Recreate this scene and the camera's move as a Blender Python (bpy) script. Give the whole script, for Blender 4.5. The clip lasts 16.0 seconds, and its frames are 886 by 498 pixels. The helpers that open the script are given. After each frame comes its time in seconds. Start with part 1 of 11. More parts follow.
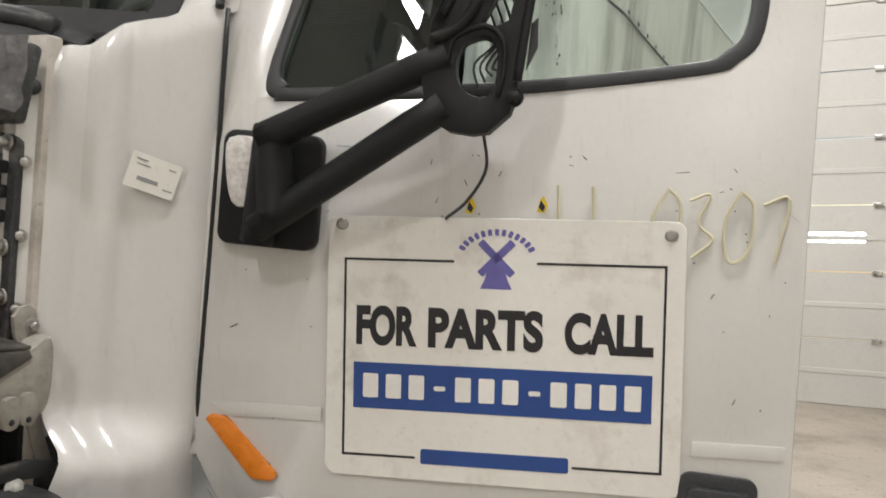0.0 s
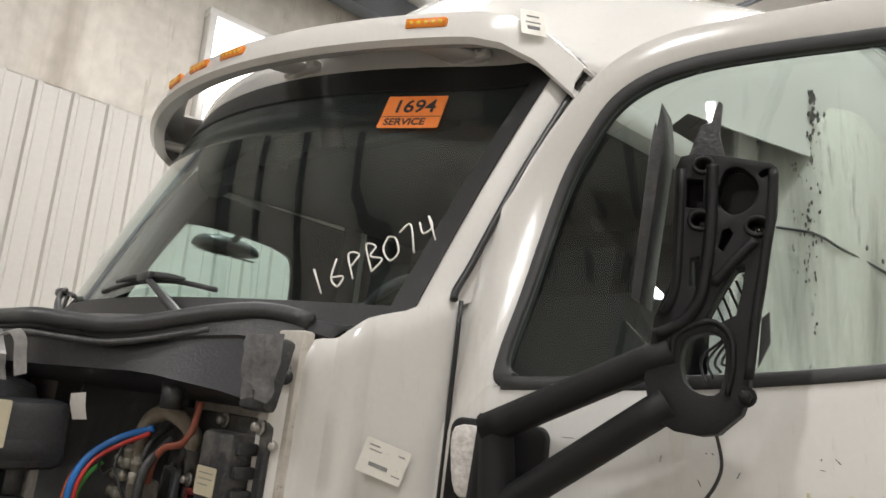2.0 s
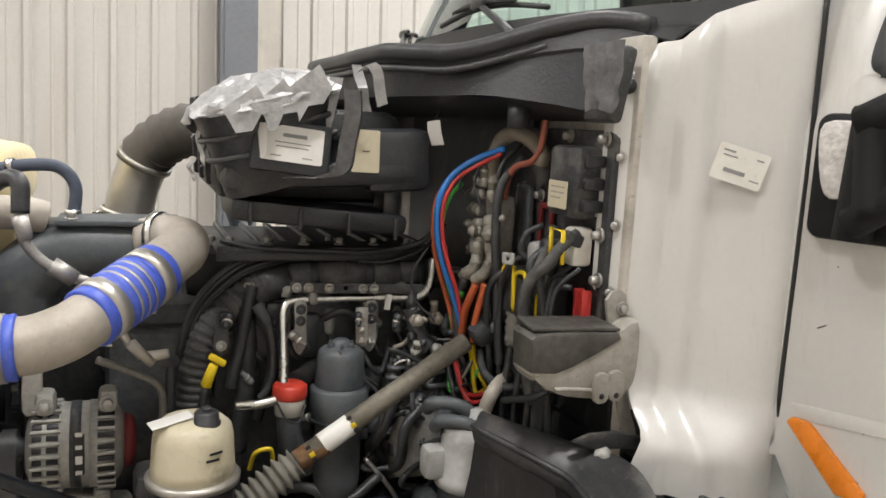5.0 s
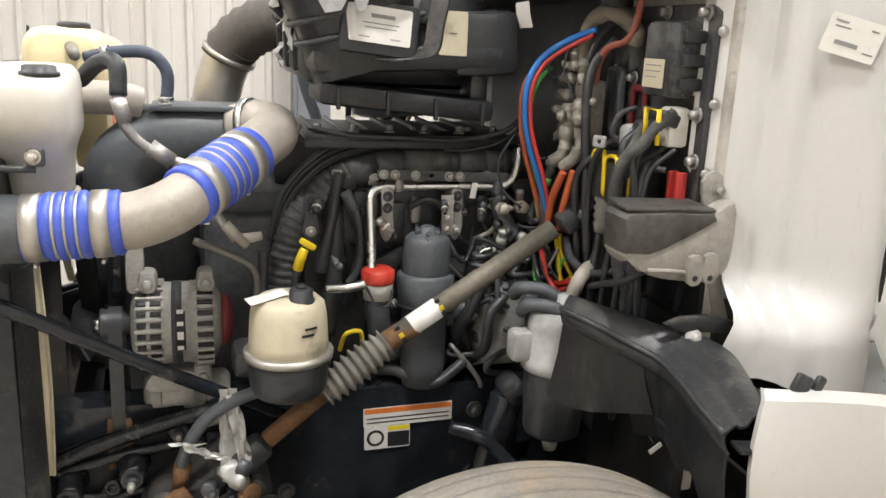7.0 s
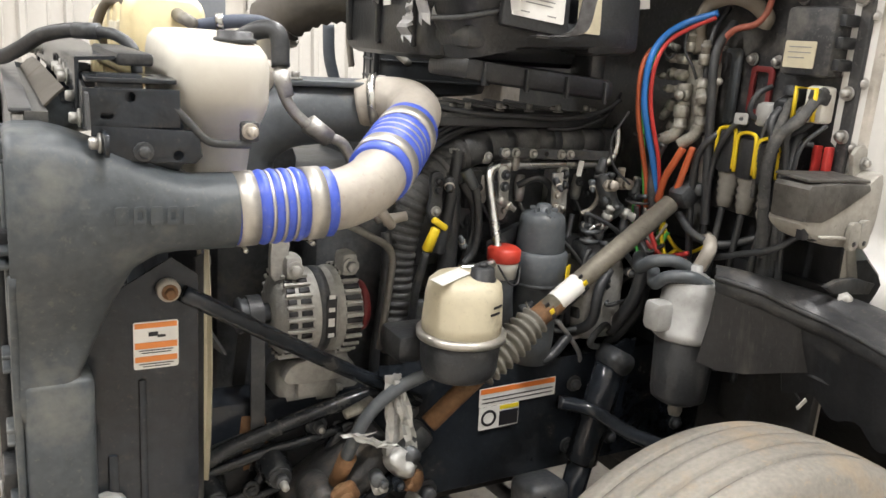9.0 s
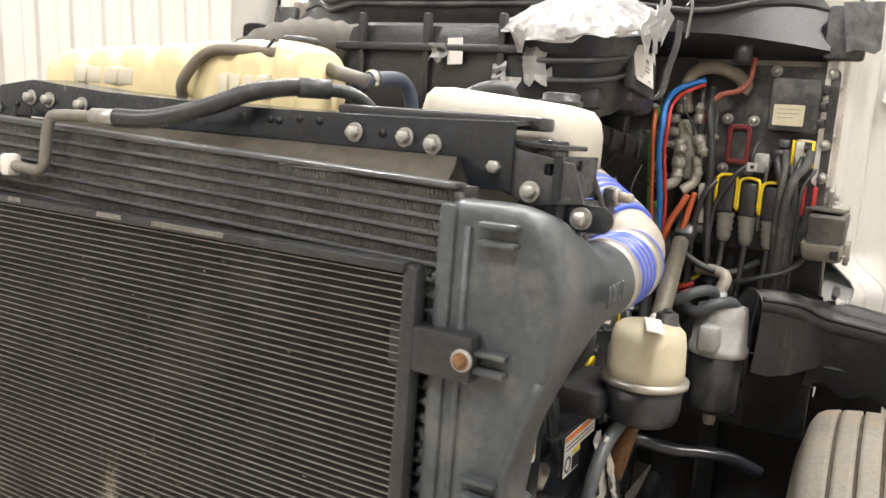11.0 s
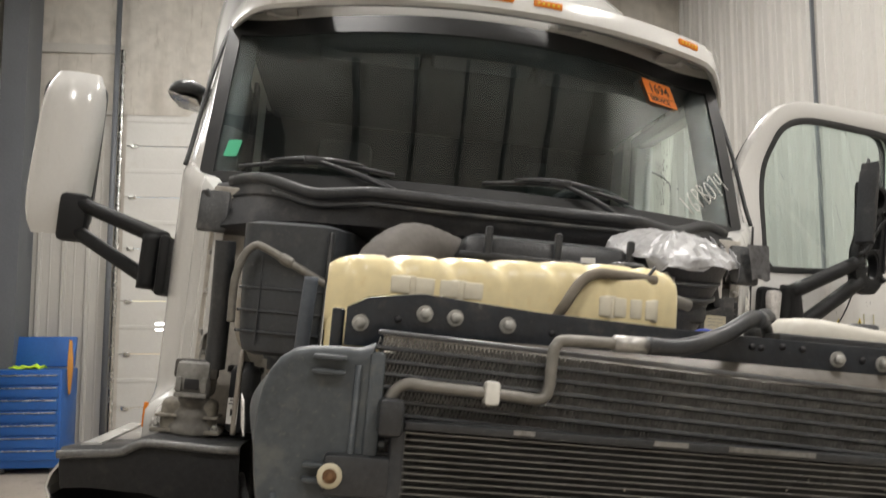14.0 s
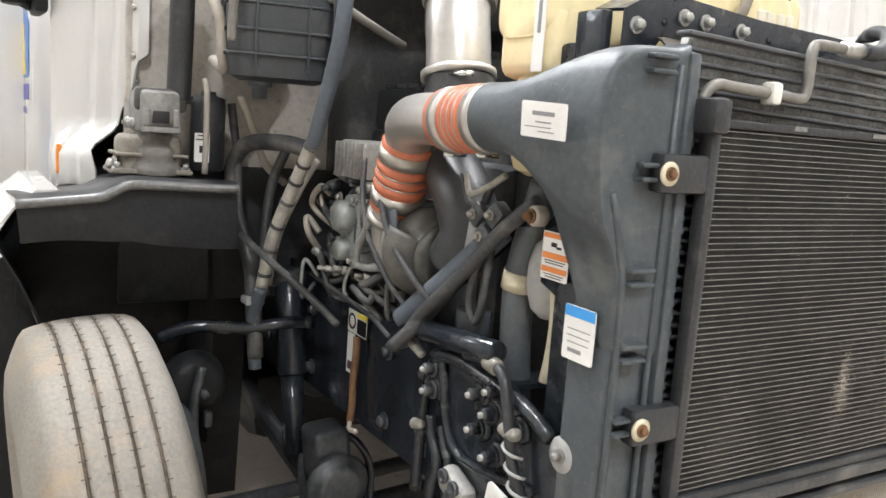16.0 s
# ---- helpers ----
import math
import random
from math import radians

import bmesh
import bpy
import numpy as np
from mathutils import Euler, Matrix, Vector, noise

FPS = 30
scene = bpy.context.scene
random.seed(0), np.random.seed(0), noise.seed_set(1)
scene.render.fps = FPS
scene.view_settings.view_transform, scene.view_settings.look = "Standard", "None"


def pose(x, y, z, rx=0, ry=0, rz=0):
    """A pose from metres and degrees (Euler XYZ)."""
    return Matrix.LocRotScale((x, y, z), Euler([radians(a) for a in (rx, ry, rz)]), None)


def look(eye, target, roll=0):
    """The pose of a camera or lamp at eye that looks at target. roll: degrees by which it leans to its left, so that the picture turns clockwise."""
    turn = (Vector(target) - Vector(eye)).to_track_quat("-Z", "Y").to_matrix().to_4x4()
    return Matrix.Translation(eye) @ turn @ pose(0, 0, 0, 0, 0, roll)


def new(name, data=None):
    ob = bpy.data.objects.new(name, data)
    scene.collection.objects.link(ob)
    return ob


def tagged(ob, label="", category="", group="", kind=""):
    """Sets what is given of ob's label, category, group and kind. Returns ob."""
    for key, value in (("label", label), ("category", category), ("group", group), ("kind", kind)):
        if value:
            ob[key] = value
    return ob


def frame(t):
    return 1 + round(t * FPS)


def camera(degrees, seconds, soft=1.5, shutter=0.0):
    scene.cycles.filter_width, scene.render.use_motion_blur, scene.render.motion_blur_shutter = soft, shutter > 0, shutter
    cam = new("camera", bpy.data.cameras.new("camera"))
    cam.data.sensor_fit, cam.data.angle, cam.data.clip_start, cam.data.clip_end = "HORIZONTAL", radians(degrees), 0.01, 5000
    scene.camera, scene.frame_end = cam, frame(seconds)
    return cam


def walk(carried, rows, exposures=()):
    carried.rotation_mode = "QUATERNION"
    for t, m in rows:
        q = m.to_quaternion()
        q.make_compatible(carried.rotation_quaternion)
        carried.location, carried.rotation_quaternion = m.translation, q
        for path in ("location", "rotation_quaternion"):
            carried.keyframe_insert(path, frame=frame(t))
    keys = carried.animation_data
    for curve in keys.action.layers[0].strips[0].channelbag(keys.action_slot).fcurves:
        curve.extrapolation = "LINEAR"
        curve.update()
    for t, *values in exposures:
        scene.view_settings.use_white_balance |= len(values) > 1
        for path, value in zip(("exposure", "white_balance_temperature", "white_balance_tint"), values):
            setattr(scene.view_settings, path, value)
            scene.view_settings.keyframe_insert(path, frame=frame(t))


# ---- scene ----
cam = camera(56.4, 16.0, 1.5, 0.2)
PATH = [
    (0, (-1.15, -2.0, 1.555), (0.604, -1.039, 1.541), 0.7),
    (0.5, (-1.127, -2.038, 1.591), (0.506, -0.891, 1.72), 1.3),
    (1, (-1.115, -2.048, 1.612), (0.399, -0.776, 1.907), 2.0),
    (1.5, (-1.117, -2.049, 1.624), (0.288, -0.695, 2.063), 2.9),
    (2, (-1.113, -2.05, 1.638), (0.193, -0.635, 2.178), 3.6),
    (2.5, (-1.121, -2.043, 1.653), (0.102, -0.57, 2.232), 4.3),
    (3, (-1.129, -2.036, 1.634), (-0.008, -0.463, 2.152), 5.3),
    (3.5, (-1.119, -2.031, 1.627), (-0.093, -0.35, 1.974), 5.0),
    (4, (-1.105, -2.029, 1.609), (-0.187, -0.261, 1.783), 4.1),
    (4.5, (-1.114, -2.017, 1.603), (-0.288, -0.196, 1.612), 2.6),
    (5, (-1.103, -2.005, 1.6), (-0.392, -0.14, 1.477), 1.4),
    (5.2, (-1.09, -2.005, 1.599), (-0.43, -0.124, 1.431), 1.0),
    (7.3, (-1.167, -1.988, 1.52), (-0.615, -0.094, 1.192), 1.2),
    (7.5, (-1.222, -1.979, 1.513), (-0.637, -0.095, 1.186), 1.3),
    (8, (-1.402, -1.931, 1.512), (-0.715, -0.086, 1.16), 1.5),
    (8.2, (-1.453, -1.916, 1.503), (-0.735, -0.083, 1.153), 1.6),
    (10.3, (-2.274, -1.253, 1.489), (-0.789, 0.057, 1.208), 0.6),
    (10.5, (-2.347, -1.166, 1.483), (-0.784, 0.055, 1.224), 0.3),
    (11, (-2.526, -0.908, 1.501), (-0.79, 0.062, 1.294), -0.2),
    (11.5, (-2.704, -0.665, 1.509), (-0.822, -0.003, 1.375), -0.7),
    (12, (-2.825, -0.421, 1.535), (-0.862, -0.039, 1.543), -1.2),
    (12.5, (-2.868, -0.165, 1.59), (-0.89, -0.052, 1.87), -0.9),
    (13, (-2.96, 0.055, 1.603), (-1.01, -0.014, 2.039), 0.1),
    (13.5, (-3.011, 0.276, 1.609), (-1.06, 0.122, 2.024), 0.3),
    (14, (-2.88, 0.518, 1.587), (-0.904, 0.281, 1.787), -0.1),
    (14.5, (-2.785, 0.72, 1.541), (-0.829, 0.307, 1.483), -0.4),
    (15, (-2.765, 0.956, 1.528), (-0.884, 0.329, 1.261), -1.0),
    (15.5, (-2.665, 1.163, 1.523), (-0.876, 0.346, 1.161), -0.9),
    (16, (-2.548, 1.376, 1.517), (-0.864, 0.37, 1.127), -0.3),
]

EXPOSURES = [(0, 0.1, 6650, 10), (0.5, 0.17, 6650, 10), (1, 0.2, 6650, 10), (2, 0.0, 6650, 10), (3, -0.12, 6650, 10), (3.5, 0.05, 6650, 10), (4.5, 0.28, 6650, 10), (5.2, 0.42, 6650, 10), (7.4, 0.82, 6550, 10), (8.2, 0.82, 6550, 10),
             (10.4, 1.0, 6700, 10), (11, 0.92, 6850, 10), (11.5, 0.85, 6850, 10), (12.2, 0.42, 6750, 10), (13, -0.06, 6600, 10), (13.6, -0.12, 6650, 10), (14.3, -0.03, 6850, 10), (15, 0.5, 6700, 10), (16, 1.02, 6250, 10)]
walk(cam, [(t, look(eye, target, roll)) for t, eye, target, roll in PATH], EXPOSURES)

# ---- light ----
world = bpy.data.worlds.new("world")
scene.world = world
world.use_nodes = True
wn = world.node_tree.nodes
sky = wn.new("ShaderNodeTexSky")
sky.sky_type, sky.sun_disc = "NISHITA", False
sky.sun_elevation, sky.sun_rotation = radians(35), radians(120)
wn["Background"].inputs[1].default_value = 0.12
world.node_tree.links.new(sky.outputs[0], wn["Background"].inputs[0])
scene.view_settings.exposure = 0.0

# the truck leans to its left on its suspension
TR = Matrix.Rotation(radians(5.2), 4, "X") @ Matrix.Translation((0, 0.24, 0))
ONE = Matrix.Identity(4)


# ---- materials ----
def material(name, color, rough=0.5, metal=0.0, vary=0.15, scale=6.0, bump=0.0, fine=60.0, dirt=None, dirt_amount=0.0,
             dirt_scale=2.0, coat=0.0, streak=False, random_shade=0.0, spec=0.5):
    """A surface with coarse and fine variation, optional dirt patches and bump."""
    m = bpy.data.materials.new(name)
    m.use_nodes = True
    nt = m.node_tree
    n, l = nt.nodes, nt.links
    b = n["Principled BSDF"]
    co = n.new("ShaderNodeTexCoord")
    geo = n.new("ShaderNodeNewGeometry")
    mp = n.new("ShaderNodeMapping")
    l.new(geo.outputs["Position"], mp.inputs[0])
    if streak:
        mp.inputs["Scale"].default_value = (1, 1, 0.12)
    n1 = n.new("ShaderNodeTexNoise")
    n1.inputs["Scale"].default_value, n1.inputs["Detail"].default_value = scale, 5
    n2 = n.new("ShaderNodeTexNoise")
    n2.inputs["Scale"].default_value, n2.inputs["Detail"].default_value = fine, 3
    l.new(mp.outputs[0], n1.inputs["Vector"])
    l.new(geo.outputs["Position"], n2.inputs["Vector"])
    add = n.new("ShaderNodeMath")
    add.operation = "ADD"
    l.new(n1.outputs[0], add.inputs[0])
    l.new(n2.outputs[0], add.inputs[1])
    rng = n.new("ShaderNodeMapRange")
    rng.inputs[1].default_value, rng.inputs[2].default_value = 0.6, 1.4
    rng.inputs[3].default_value, rng.inputs[4].default_value = 1 - vary, 1 + vary
    l.new(add.outputs[0], rng.inputs[0])
    mul = n.new("ShaderNodeVectorMath")
    mul.operation = "SCALE"
    mul.inputs[0].default_value = color
    l.new(rng.outputs[0], mul.inputs["Scale"])
    out = mul.outputs[0]
    if random_shade:
        info = n.new("ShaderNodeObjectInfo")
        r2 = n.new("ShaderNodeMapRange")
        r2.inputs[3].default_value, r2.inputs[4].default_value = 1 - random_shade, 1 + random_shade
        l.new(info.outputs["Random"], r2.inputs[0])
        m2 = n.new("ShaderNodeVectorMath")
        m2.operation = "SCALE"
        l.new(out, m2.inputs[0])
        l.new(r2.outputs[0], m2.inputs["Scale"])
        out = m2.outputs[0]
    if dirt:
        nd = n.new("ShaderNodeTexNoise")
        nd.inputs["Scale"].default_value, nd.inputs["Detail"].default_value = dirt_scale, 8
        nd.inputs["Roughness"].default_value = 0.65
        l.new(mp.outputs[0], nd.inputs["Vector"])
        rd = n.new("ShaderNodeMapRange")
        rd.inputs[1].default_value, rd.inputs[2].default_value = 0.62 - 0.25 * dirt_amount, 0.75 - 0.1 * dirt_amount
        rd.inputs[4].default_value = min(1.0, 0.55 + dirt_amount * 0.45)
        l.new(nd.outputs[0], rd.inputs[0])
        ng = n.new("ShaderNodeTexNoise")
        ng.inputs["Scale"].default_value, ng.inputs["Detail"].default_value = dirt_scale * 11, 4
        ng.inputs["Roughness"].default_value = 0.75
        l.new(mp.outputs[0], ng.inputs["Vector"])
        rg = n.new("ShaderNodeMapRange")
        rg.inputs[1].default_value, rg.inputs[2].default_value = 0.60 - 0.06 * dirt_amount, 0.70
        rg.inputs[4].default_value = min(0.8, 0.15 + dirt_amount * 0.9)
        l.new(ng.outputs[0], rg.inputs[0])
        most = n.new("ShaderNodeMath")
        most.operation = "MAXIMUM"
        l.new(rd.outputs[0], most.inputs[0])
        l.new(rg.outputs[0], most.inputs[1])
        rd = most
        mix = n.new("ShaderNodeMix")
        mix.data_type = "RGBA"
        l.new(rd.outputs[0], mix.inputs[0])
        l.new(out, mix.inputs[6])
        mix.inputs[7].default_value = (*dirt, 1)
        out = mix.outputs[2]
        rr = n.new("ShaderNodeMapRange")
        rr.inputs[3].default_value, rr.inputs[4].default_value = rough, min(1, rough + 0.3)
        l.new(rd.outputs[0], rr.inputs[0])
        l.new(rr.outputs[0], b.inputs["Roughness"])
    else:
        rr = n.new("ShaderNodeMapRange")
        rr.inputs[3].default_value, rr.inputs[4].default_value = max(0.03, rough - 0.1), min(1, rough + 0.12)
        l.new(n1.outputs[0], rr.inputs[0])
        l.new(rr.outputs[0], b.inputs["Roughness"])
    l.new(out, b.inputs["Base Color"])
    b.inputs["Metallic"].default_value = metal
    b.inputs["Specular IOR Level"].default_value = spec
    b.inputs["Coat Weight"].default_value = coat
    b.inputs["Coat Roughness"].default_value = 0.08
    if bump:
        bp = n.new("ShaderNodeBump")
        bp.inputs["Strength"].default_value, bp.inputs["Distance"].default_value = bump, 0.002
        l.new(add.outputs[0], bp.inputs["Height"])
        l.new(bp.outputs[0], b.inputs["Normal"])
    return m


def glowing(name, color, strength):
    m = bpy.data.materials.new(name)
    m.use_nodes = True
    b = m.node_tree.nodes["Principled BSDF"]
    b.inputs["Base Color"].default_value = (0.8, 0.8, 0.8, 1)
    b.inputs["Emission Color"].default_value = (*color, 1)
    b.inputs["Emission Strength"].default_value = strength
    return m


def glass_material(name, color, rough=0.0):
    m = bpy.data.materials.new(name)
    m.use_nodes = True
    nt = m.node_tree
    b = nt.nodes["Principled BSDF"]
    b.inputs["Base Color"].default_value = (*color, 1)
    b.inputs["Transmission Weight"].default_value = 1.0
    b.inputs["Roughness"].default_value = rough
    b.inputs["IOR"].default_value = 1.5
    return m


WHITE = material("cab paint", (0.63, 0.625, 0.605), 0.2, 0, 0.03, 2, 0, 90, (0.46, 0.42, 0.36), 0.06, 7, coat=0.6, streak=True)
BLACKP = material("black plastic", (0.031, 0.033, 0.036), 0.33, 0, 0.35, 9, 0.5, 140, (0.11, 0.108, 0.102), 0.22, 10)
ARMP = material("textured black plastic", (0.007, 0.0075, 0.0085), 0.5, 0, 0.2, 9, 0.6, 700, spec=0.3)
DUSTB = material("dusty black", (0.048, 0.050, 0.052), 0.45, 0, 0.4, 8, 0.4, 120, (0.19, 0.182, 0.165), 0.4, 9)
FRAMEB = material("black chassis paint", (0.018, 0.022, 0.028), 0.18, 0, 0.3, 6, 0.8, 45, (0.09, 0.083, 0.072), 0.12, 9)
RUBBER = material("black rubber", (0.034, 0.036, 0.039), 0.42, 0, 0.3, 20, 0.2, 120, (0.11, 0.108, 0.10), 0.25, 14)
TYRE = material("dusty tyre", (0.225, 0.208, 0.182), 0.8, 0, 0.22, 5, 0.45, 120, (0.33, 0.25, 0.165), 0.42, 6)
GROOVE = material("tyre groove", (0.075, 0.058, 0.043), 0.9, 0, 0.5, 40, 0, 90, (0.25, 0.19, 0.13), 0.4, 24)
TANKG = material("grey plastic tank", (0.062, 0.072, 0.080), 0.46, 0, 0.3, 9, 0.5, 70, (0.175, 0.175, 0.155), 0.33, 9)
TUBEG = material("dusty grey cooler tube", (0.115, 0.12, 0.128), 0.30, 0.5, 0.3, 9, 0.4, 120, (0.22, 0.21, 0.19), 0.25, 7)
FENDB = material("grimy black liner", (0.012, 0.013, 0.015), 0.5, 0, 0.5, 7, 0.8, 60, (0.060, 0.056, 0.050), 0.28, 9, spec=0.35)
CLAMP = material("satin clamp band", (0.52, 0.50, 0.46), 0.4, 0.75, 0.1, 14, 0.1, 90, (0.36, 0.33, 0.28), 0.25, 12)
CORE = material("radiator fins", (0.11, 0.112, 0.112), 0.4, 0.5, 0.35, 14, 0.6, 240, (0.20, 0.19, 0.165), 0.4, 4)
PANELB = material("dusty black panel", (0.032, 0.033, 0.036), 0.5, 0, 0.35, 9, 0.35, 120, (0.20, 0.19, 0.17), 0.45, 10)
PIPEG = material("dull grey pipe", (0.22, 0.21, 0.19), 0.5, 0.4, 0.2, 8, 0.2, 70, (0.14, 0.125, 0.105), 0.3, 8)
TUBE = material("condenser tube", (0.30, 0.30, 0.296), 0.34, 0.8, 0.35, 12, 0.2, 120, (0.12, 0.11, 0.095), 0.35, 5)
ALUC = material("pale cast aluminium", (0.39, 0.385, 0.36), 0.5, 0.25, 0.25, 14, 0.6, 90, (0.20, 0.185, 0.16), 0.3, 14)
CONDF = material("condenser fins", (0.060, 0.059, 0.056), 0.5, 0.2, 0.35, 30, 0, 240, (0.17, 0.158, 0.135), 0.3, 4)
ALU = material("cast aluminium", (0.42, 0.41, 0.39), 0.45, 0.8, 0.25, 12, 0.5, 90, (0.14, 0.125, 0.11), 0.35, 9)
STEEL = material("bright steel", (0.6, 0.6, 0.58), 0.25, 1.0, 0.12, 14, 0.1, 90)
DULL = material("dull pipe metal", (0.42, 0.385, 0.335), 0.55, 0.15, 0.12, 7, 0.3, 70, (0.30, 0.25, 0.185), 0.3, 7)
DARKM = material("dark engine metal", (0.070, 0.075, 0.081), 0.4, 0.35, 0.45, 12, 0.7, 70, (0.18, 0.172, 0.155), 0.35, 14)
RUST = material("rusty steel", (0.17, 0.088, 0.040), 0.75, 0.15, 0.45, 14, 0.8, 90, (0.30, 0.19, 0.10), 0.3, 22)
BLUE = material("blue silicone", (0.065, 0.115, 0.56), 0.38, 0, 0.15, 9, 0.15, 90, (0.33, 0.34, 0.46), 0.2, 14)
ORANGEH = material("orange silicone", (0.55, 0.165, 0.085), 0.45, 0, 0.15, 9, 0.2, 90, (0.56, 0.34, 0.24), 0.2, 9)
CREAM = material("aged coolant plastic", (0.84, 0.72, 0.43), 0.28, 0, 0.08, 4, 0.1, 60, (0.74, 0.55, 0.24), 0.2, 5)
CREAM2 = material("cream plastic", (0.58, 0.53, 0.39), 0.4, 0, 0.08, 6, 0.1, 60, (0.2, 0.17, 0.12), 0.15, 14)
WHITEP = material("white plastic", (0.72, 0.71, 0.66), 0.4, 0, 0.05, 6, 0.05, 60, (0.45, 0.4, 0.32), 0.15, 8)
GREYP = material("grey plastic", (0.085, 0.095, 0.104), 0.45, 0, 0.2, 9, 0.3, 80, (0.2, 0.19, 0.17), 0.2, 12)
LIGHTG = material("light grey plastic", (0.34, 0.34, 0.33), 0.5, 0, 0.12, 9, 0.2, 80, (0.16, 0.15, 0.13), 0.3, 8)
TAPE = material("silver duct tape", (0.38, 0.38, 0.385), 0.40, 0.3, 0.25, 18, 0.8, 70, (0.52, 0.52, 0.51), 0.25, 30)
AMBER = material("amber lens", (0.75, 0.22, 0.02), 0.25, 0, 0.1, 20, 0.3, 200)
REDP = material("red plastic", (0.55, 0.05, 0.03), 0.4, 0, 0.1, 9)
YELLOWP = material("yellow plastic", (0.75, 0.55, 0.02), 0.4, 0, 0.1, 9)
ORANGEW = material("orange wire", (0.46, 0.10, 0.035), 0.4, 0, 0.1, 9)
REDW = material("red wire", (0.45, 0.035, 0.03), 0.4, 0, 0.1, 9)
BLUEW = material("blue air line", (0.02, 0.16, 0.5), 0.35, 0, 0.1, 9)
GREENW = material("green wire", (0.08, 0.42, 0.08), 0.4, 0, 0.1, 9)
SEALB = material("clean black seal", (0.012, 0.013, 0.014), 0.45, 0, 0.25, 14, 0.2, 120, (0.05, 0.048, 0.044), 0.12, 12)
PAPER = material("white label", (0.78, 0.77, 0.74), 0.5, 0, 0.05, 20, 0, 100)
# black for print, and for the dark inside painted on holes and slots
INKBLACK = material("black for print and dark openings", (0.015, 0.015, 0.018), 0.5, 0, 0.1, 20)
BLUEINK = material("blue ink", (0.016, 0.062, 0.25), 0.45, 0, 0.08, 14)
PURPLE = material("violet ink", (0.13, 0.12, 0.36), 0.5, 0, 0.1, 14)
ORANGEST = material("orange sticker", (0.80, 0.22, 0.04), 0.5, 0, 0.08, 14)
GREENST = material("green sticker", (0.04, 0.38, 0.2), 0.5, 0, 0.08, 14)
WALLM = material("white metal siding", (0.47, 0.455, 0.425), 0.45, 0, 0.05, 1.2, 0.1, 30, (0.38, 0.345, 0.29), 0.10, 1.3, streak=True)
INSUL = material("dusty insulation facing", (0.54, 0.51, 0.46), 0.7, 0, 0.2, 1.6, 0.9, 7, (0.30, 0.26, 0.21), 0.4, 1.1, streak=True)
CEIL = material("ceiling insulation", (0.78, 0.775, 0.76), 0.6, 0, 0.06, 1.2, 0.6, 8, (0.55, 0.49, 0.41), 0.12, 0.7)
BEAM = material("grey painted steel", (0.13, 0.14, 0.155), 0.5, 0, 0.12, 3, 0.1, 40)
FLOORM = material("stained concrete", (0.40, 0.355, 0.30), 0.55, 0, 0.16, 1.6, 0.3, 40, (0.2, 0.165, 0.13), 0.45, 0.9)
DOORM = material("overhead door paint", (0.58, 0.57, 0.54), 0.35, 0, 0.05, 2, 0.05, 40, (0.48, 0.44, 0.38), 0.15, 2)
TOOLB = material("blue enamel", (0.02, 0.11, 0.38), 0.35, 0, 0.12, 5, 0.1, 40)
HIVIS = material("lime fabric", (0.55, 0.85, 0.04), 0.8, 0, 0.15, 20, 0.5, 80)
CORD = material("orange cord", (0.55, 0.25, 0.05), 0.6, 0, 0.1, 9)
SEATM = material("dark upholstery", (0.04, 0.042, 0.047), 0.85, 0, 0.2, 9, 0.3, 90)
WINGLASS = glass_material("green tinted glass", (0.80, 0.93, 0.90))
WINDOWGLOW = glowing("daylight window", (0.95, 0.98, 1.0), 9.0)
LEDM = glowing("lamp tube", (1.0, 0.98, 0.95), 14.0)


# ---- building helpers ----
def V(*a):
    return Vector(a)


def thing(name, label, category, base=(0, 0, 0), tr=TR, group="", kind=""):
    ob = new(name)
    ob.empty_display_size = 0.05
    ob.matrix_world = tr @ Matrix.Translation(base)
    tagged(ob, label, category, group, kind)
    ob["base"] = base
    return ob


def part(name, bm, mat, parent, label="", smooth=35):
    """Links a bmesh, in the truck's or the room's coordinates, as one mesh under a thing or a part."""
    me = bpy.data.meshes.new(name)
    if smooth:
        for e in bm.edges:
            e.smooth = len(e.link_faces) == 2 and e.calc_face_angle(0) < radians(smooth)
        for f in bm.faces:
            f.smooth = True
    bm.to_mesh(me)
    bm.free()
    me.materials.append(mat)
    ob = new(name, me)
    ob.parent = parent
    if parent.type == "EMPTY":
        ob.matrix_parent_inverse = Matrix.Translation(-Vector(parent["base"]))
    if label:
        ob["label"] = label
    return ob


def solid(name, bm, mat, label="", category="", kind="", group="", tr=ONE, smooth=35):
    """A top-level mesh of its own."""
    me = bpy.data.meshes.new(name)
    if smooth:
        for e in bm.edges:
            e.smooth = len(e.link_faces) == 2 and e.calc_face_angle(0) < radians(smooth)
        for f in bm.faces:
            f.smooth = True
    bm.to_mesh(me)
    bm.free()
    me.materials.append(mat)
    ob = new(name, me)
    ob.matrix_world = tr
    return tagged(ob, label, category, group, kind)


def box(c, s, bevel=0.0, rot=(0, 0, 0), seg=2, bm=None, m=None):
    """A box with centre c and size s, with rounded edges."""
    out = bm or bmesh.new()
    tmp = bmesh.new()
    bmesh.ops.create_cube(tmp, size=1)
    bmesh.ops.scale(tmp, vec=s, verts=tmp.verts)
    if bevel:
        bmesh.ops.bevel(tmp, geom=list(tmp.edges), offset=min(bevel, min(s) * 0.45), segments=seg, affect="EDGES", profile=0.5)
    mm = m if m is not None else pose(*c, *rot)
    bmesh.ops.transform(tmp, matrix=mm, verts=tmp.verts)
    return join(out, tmp)


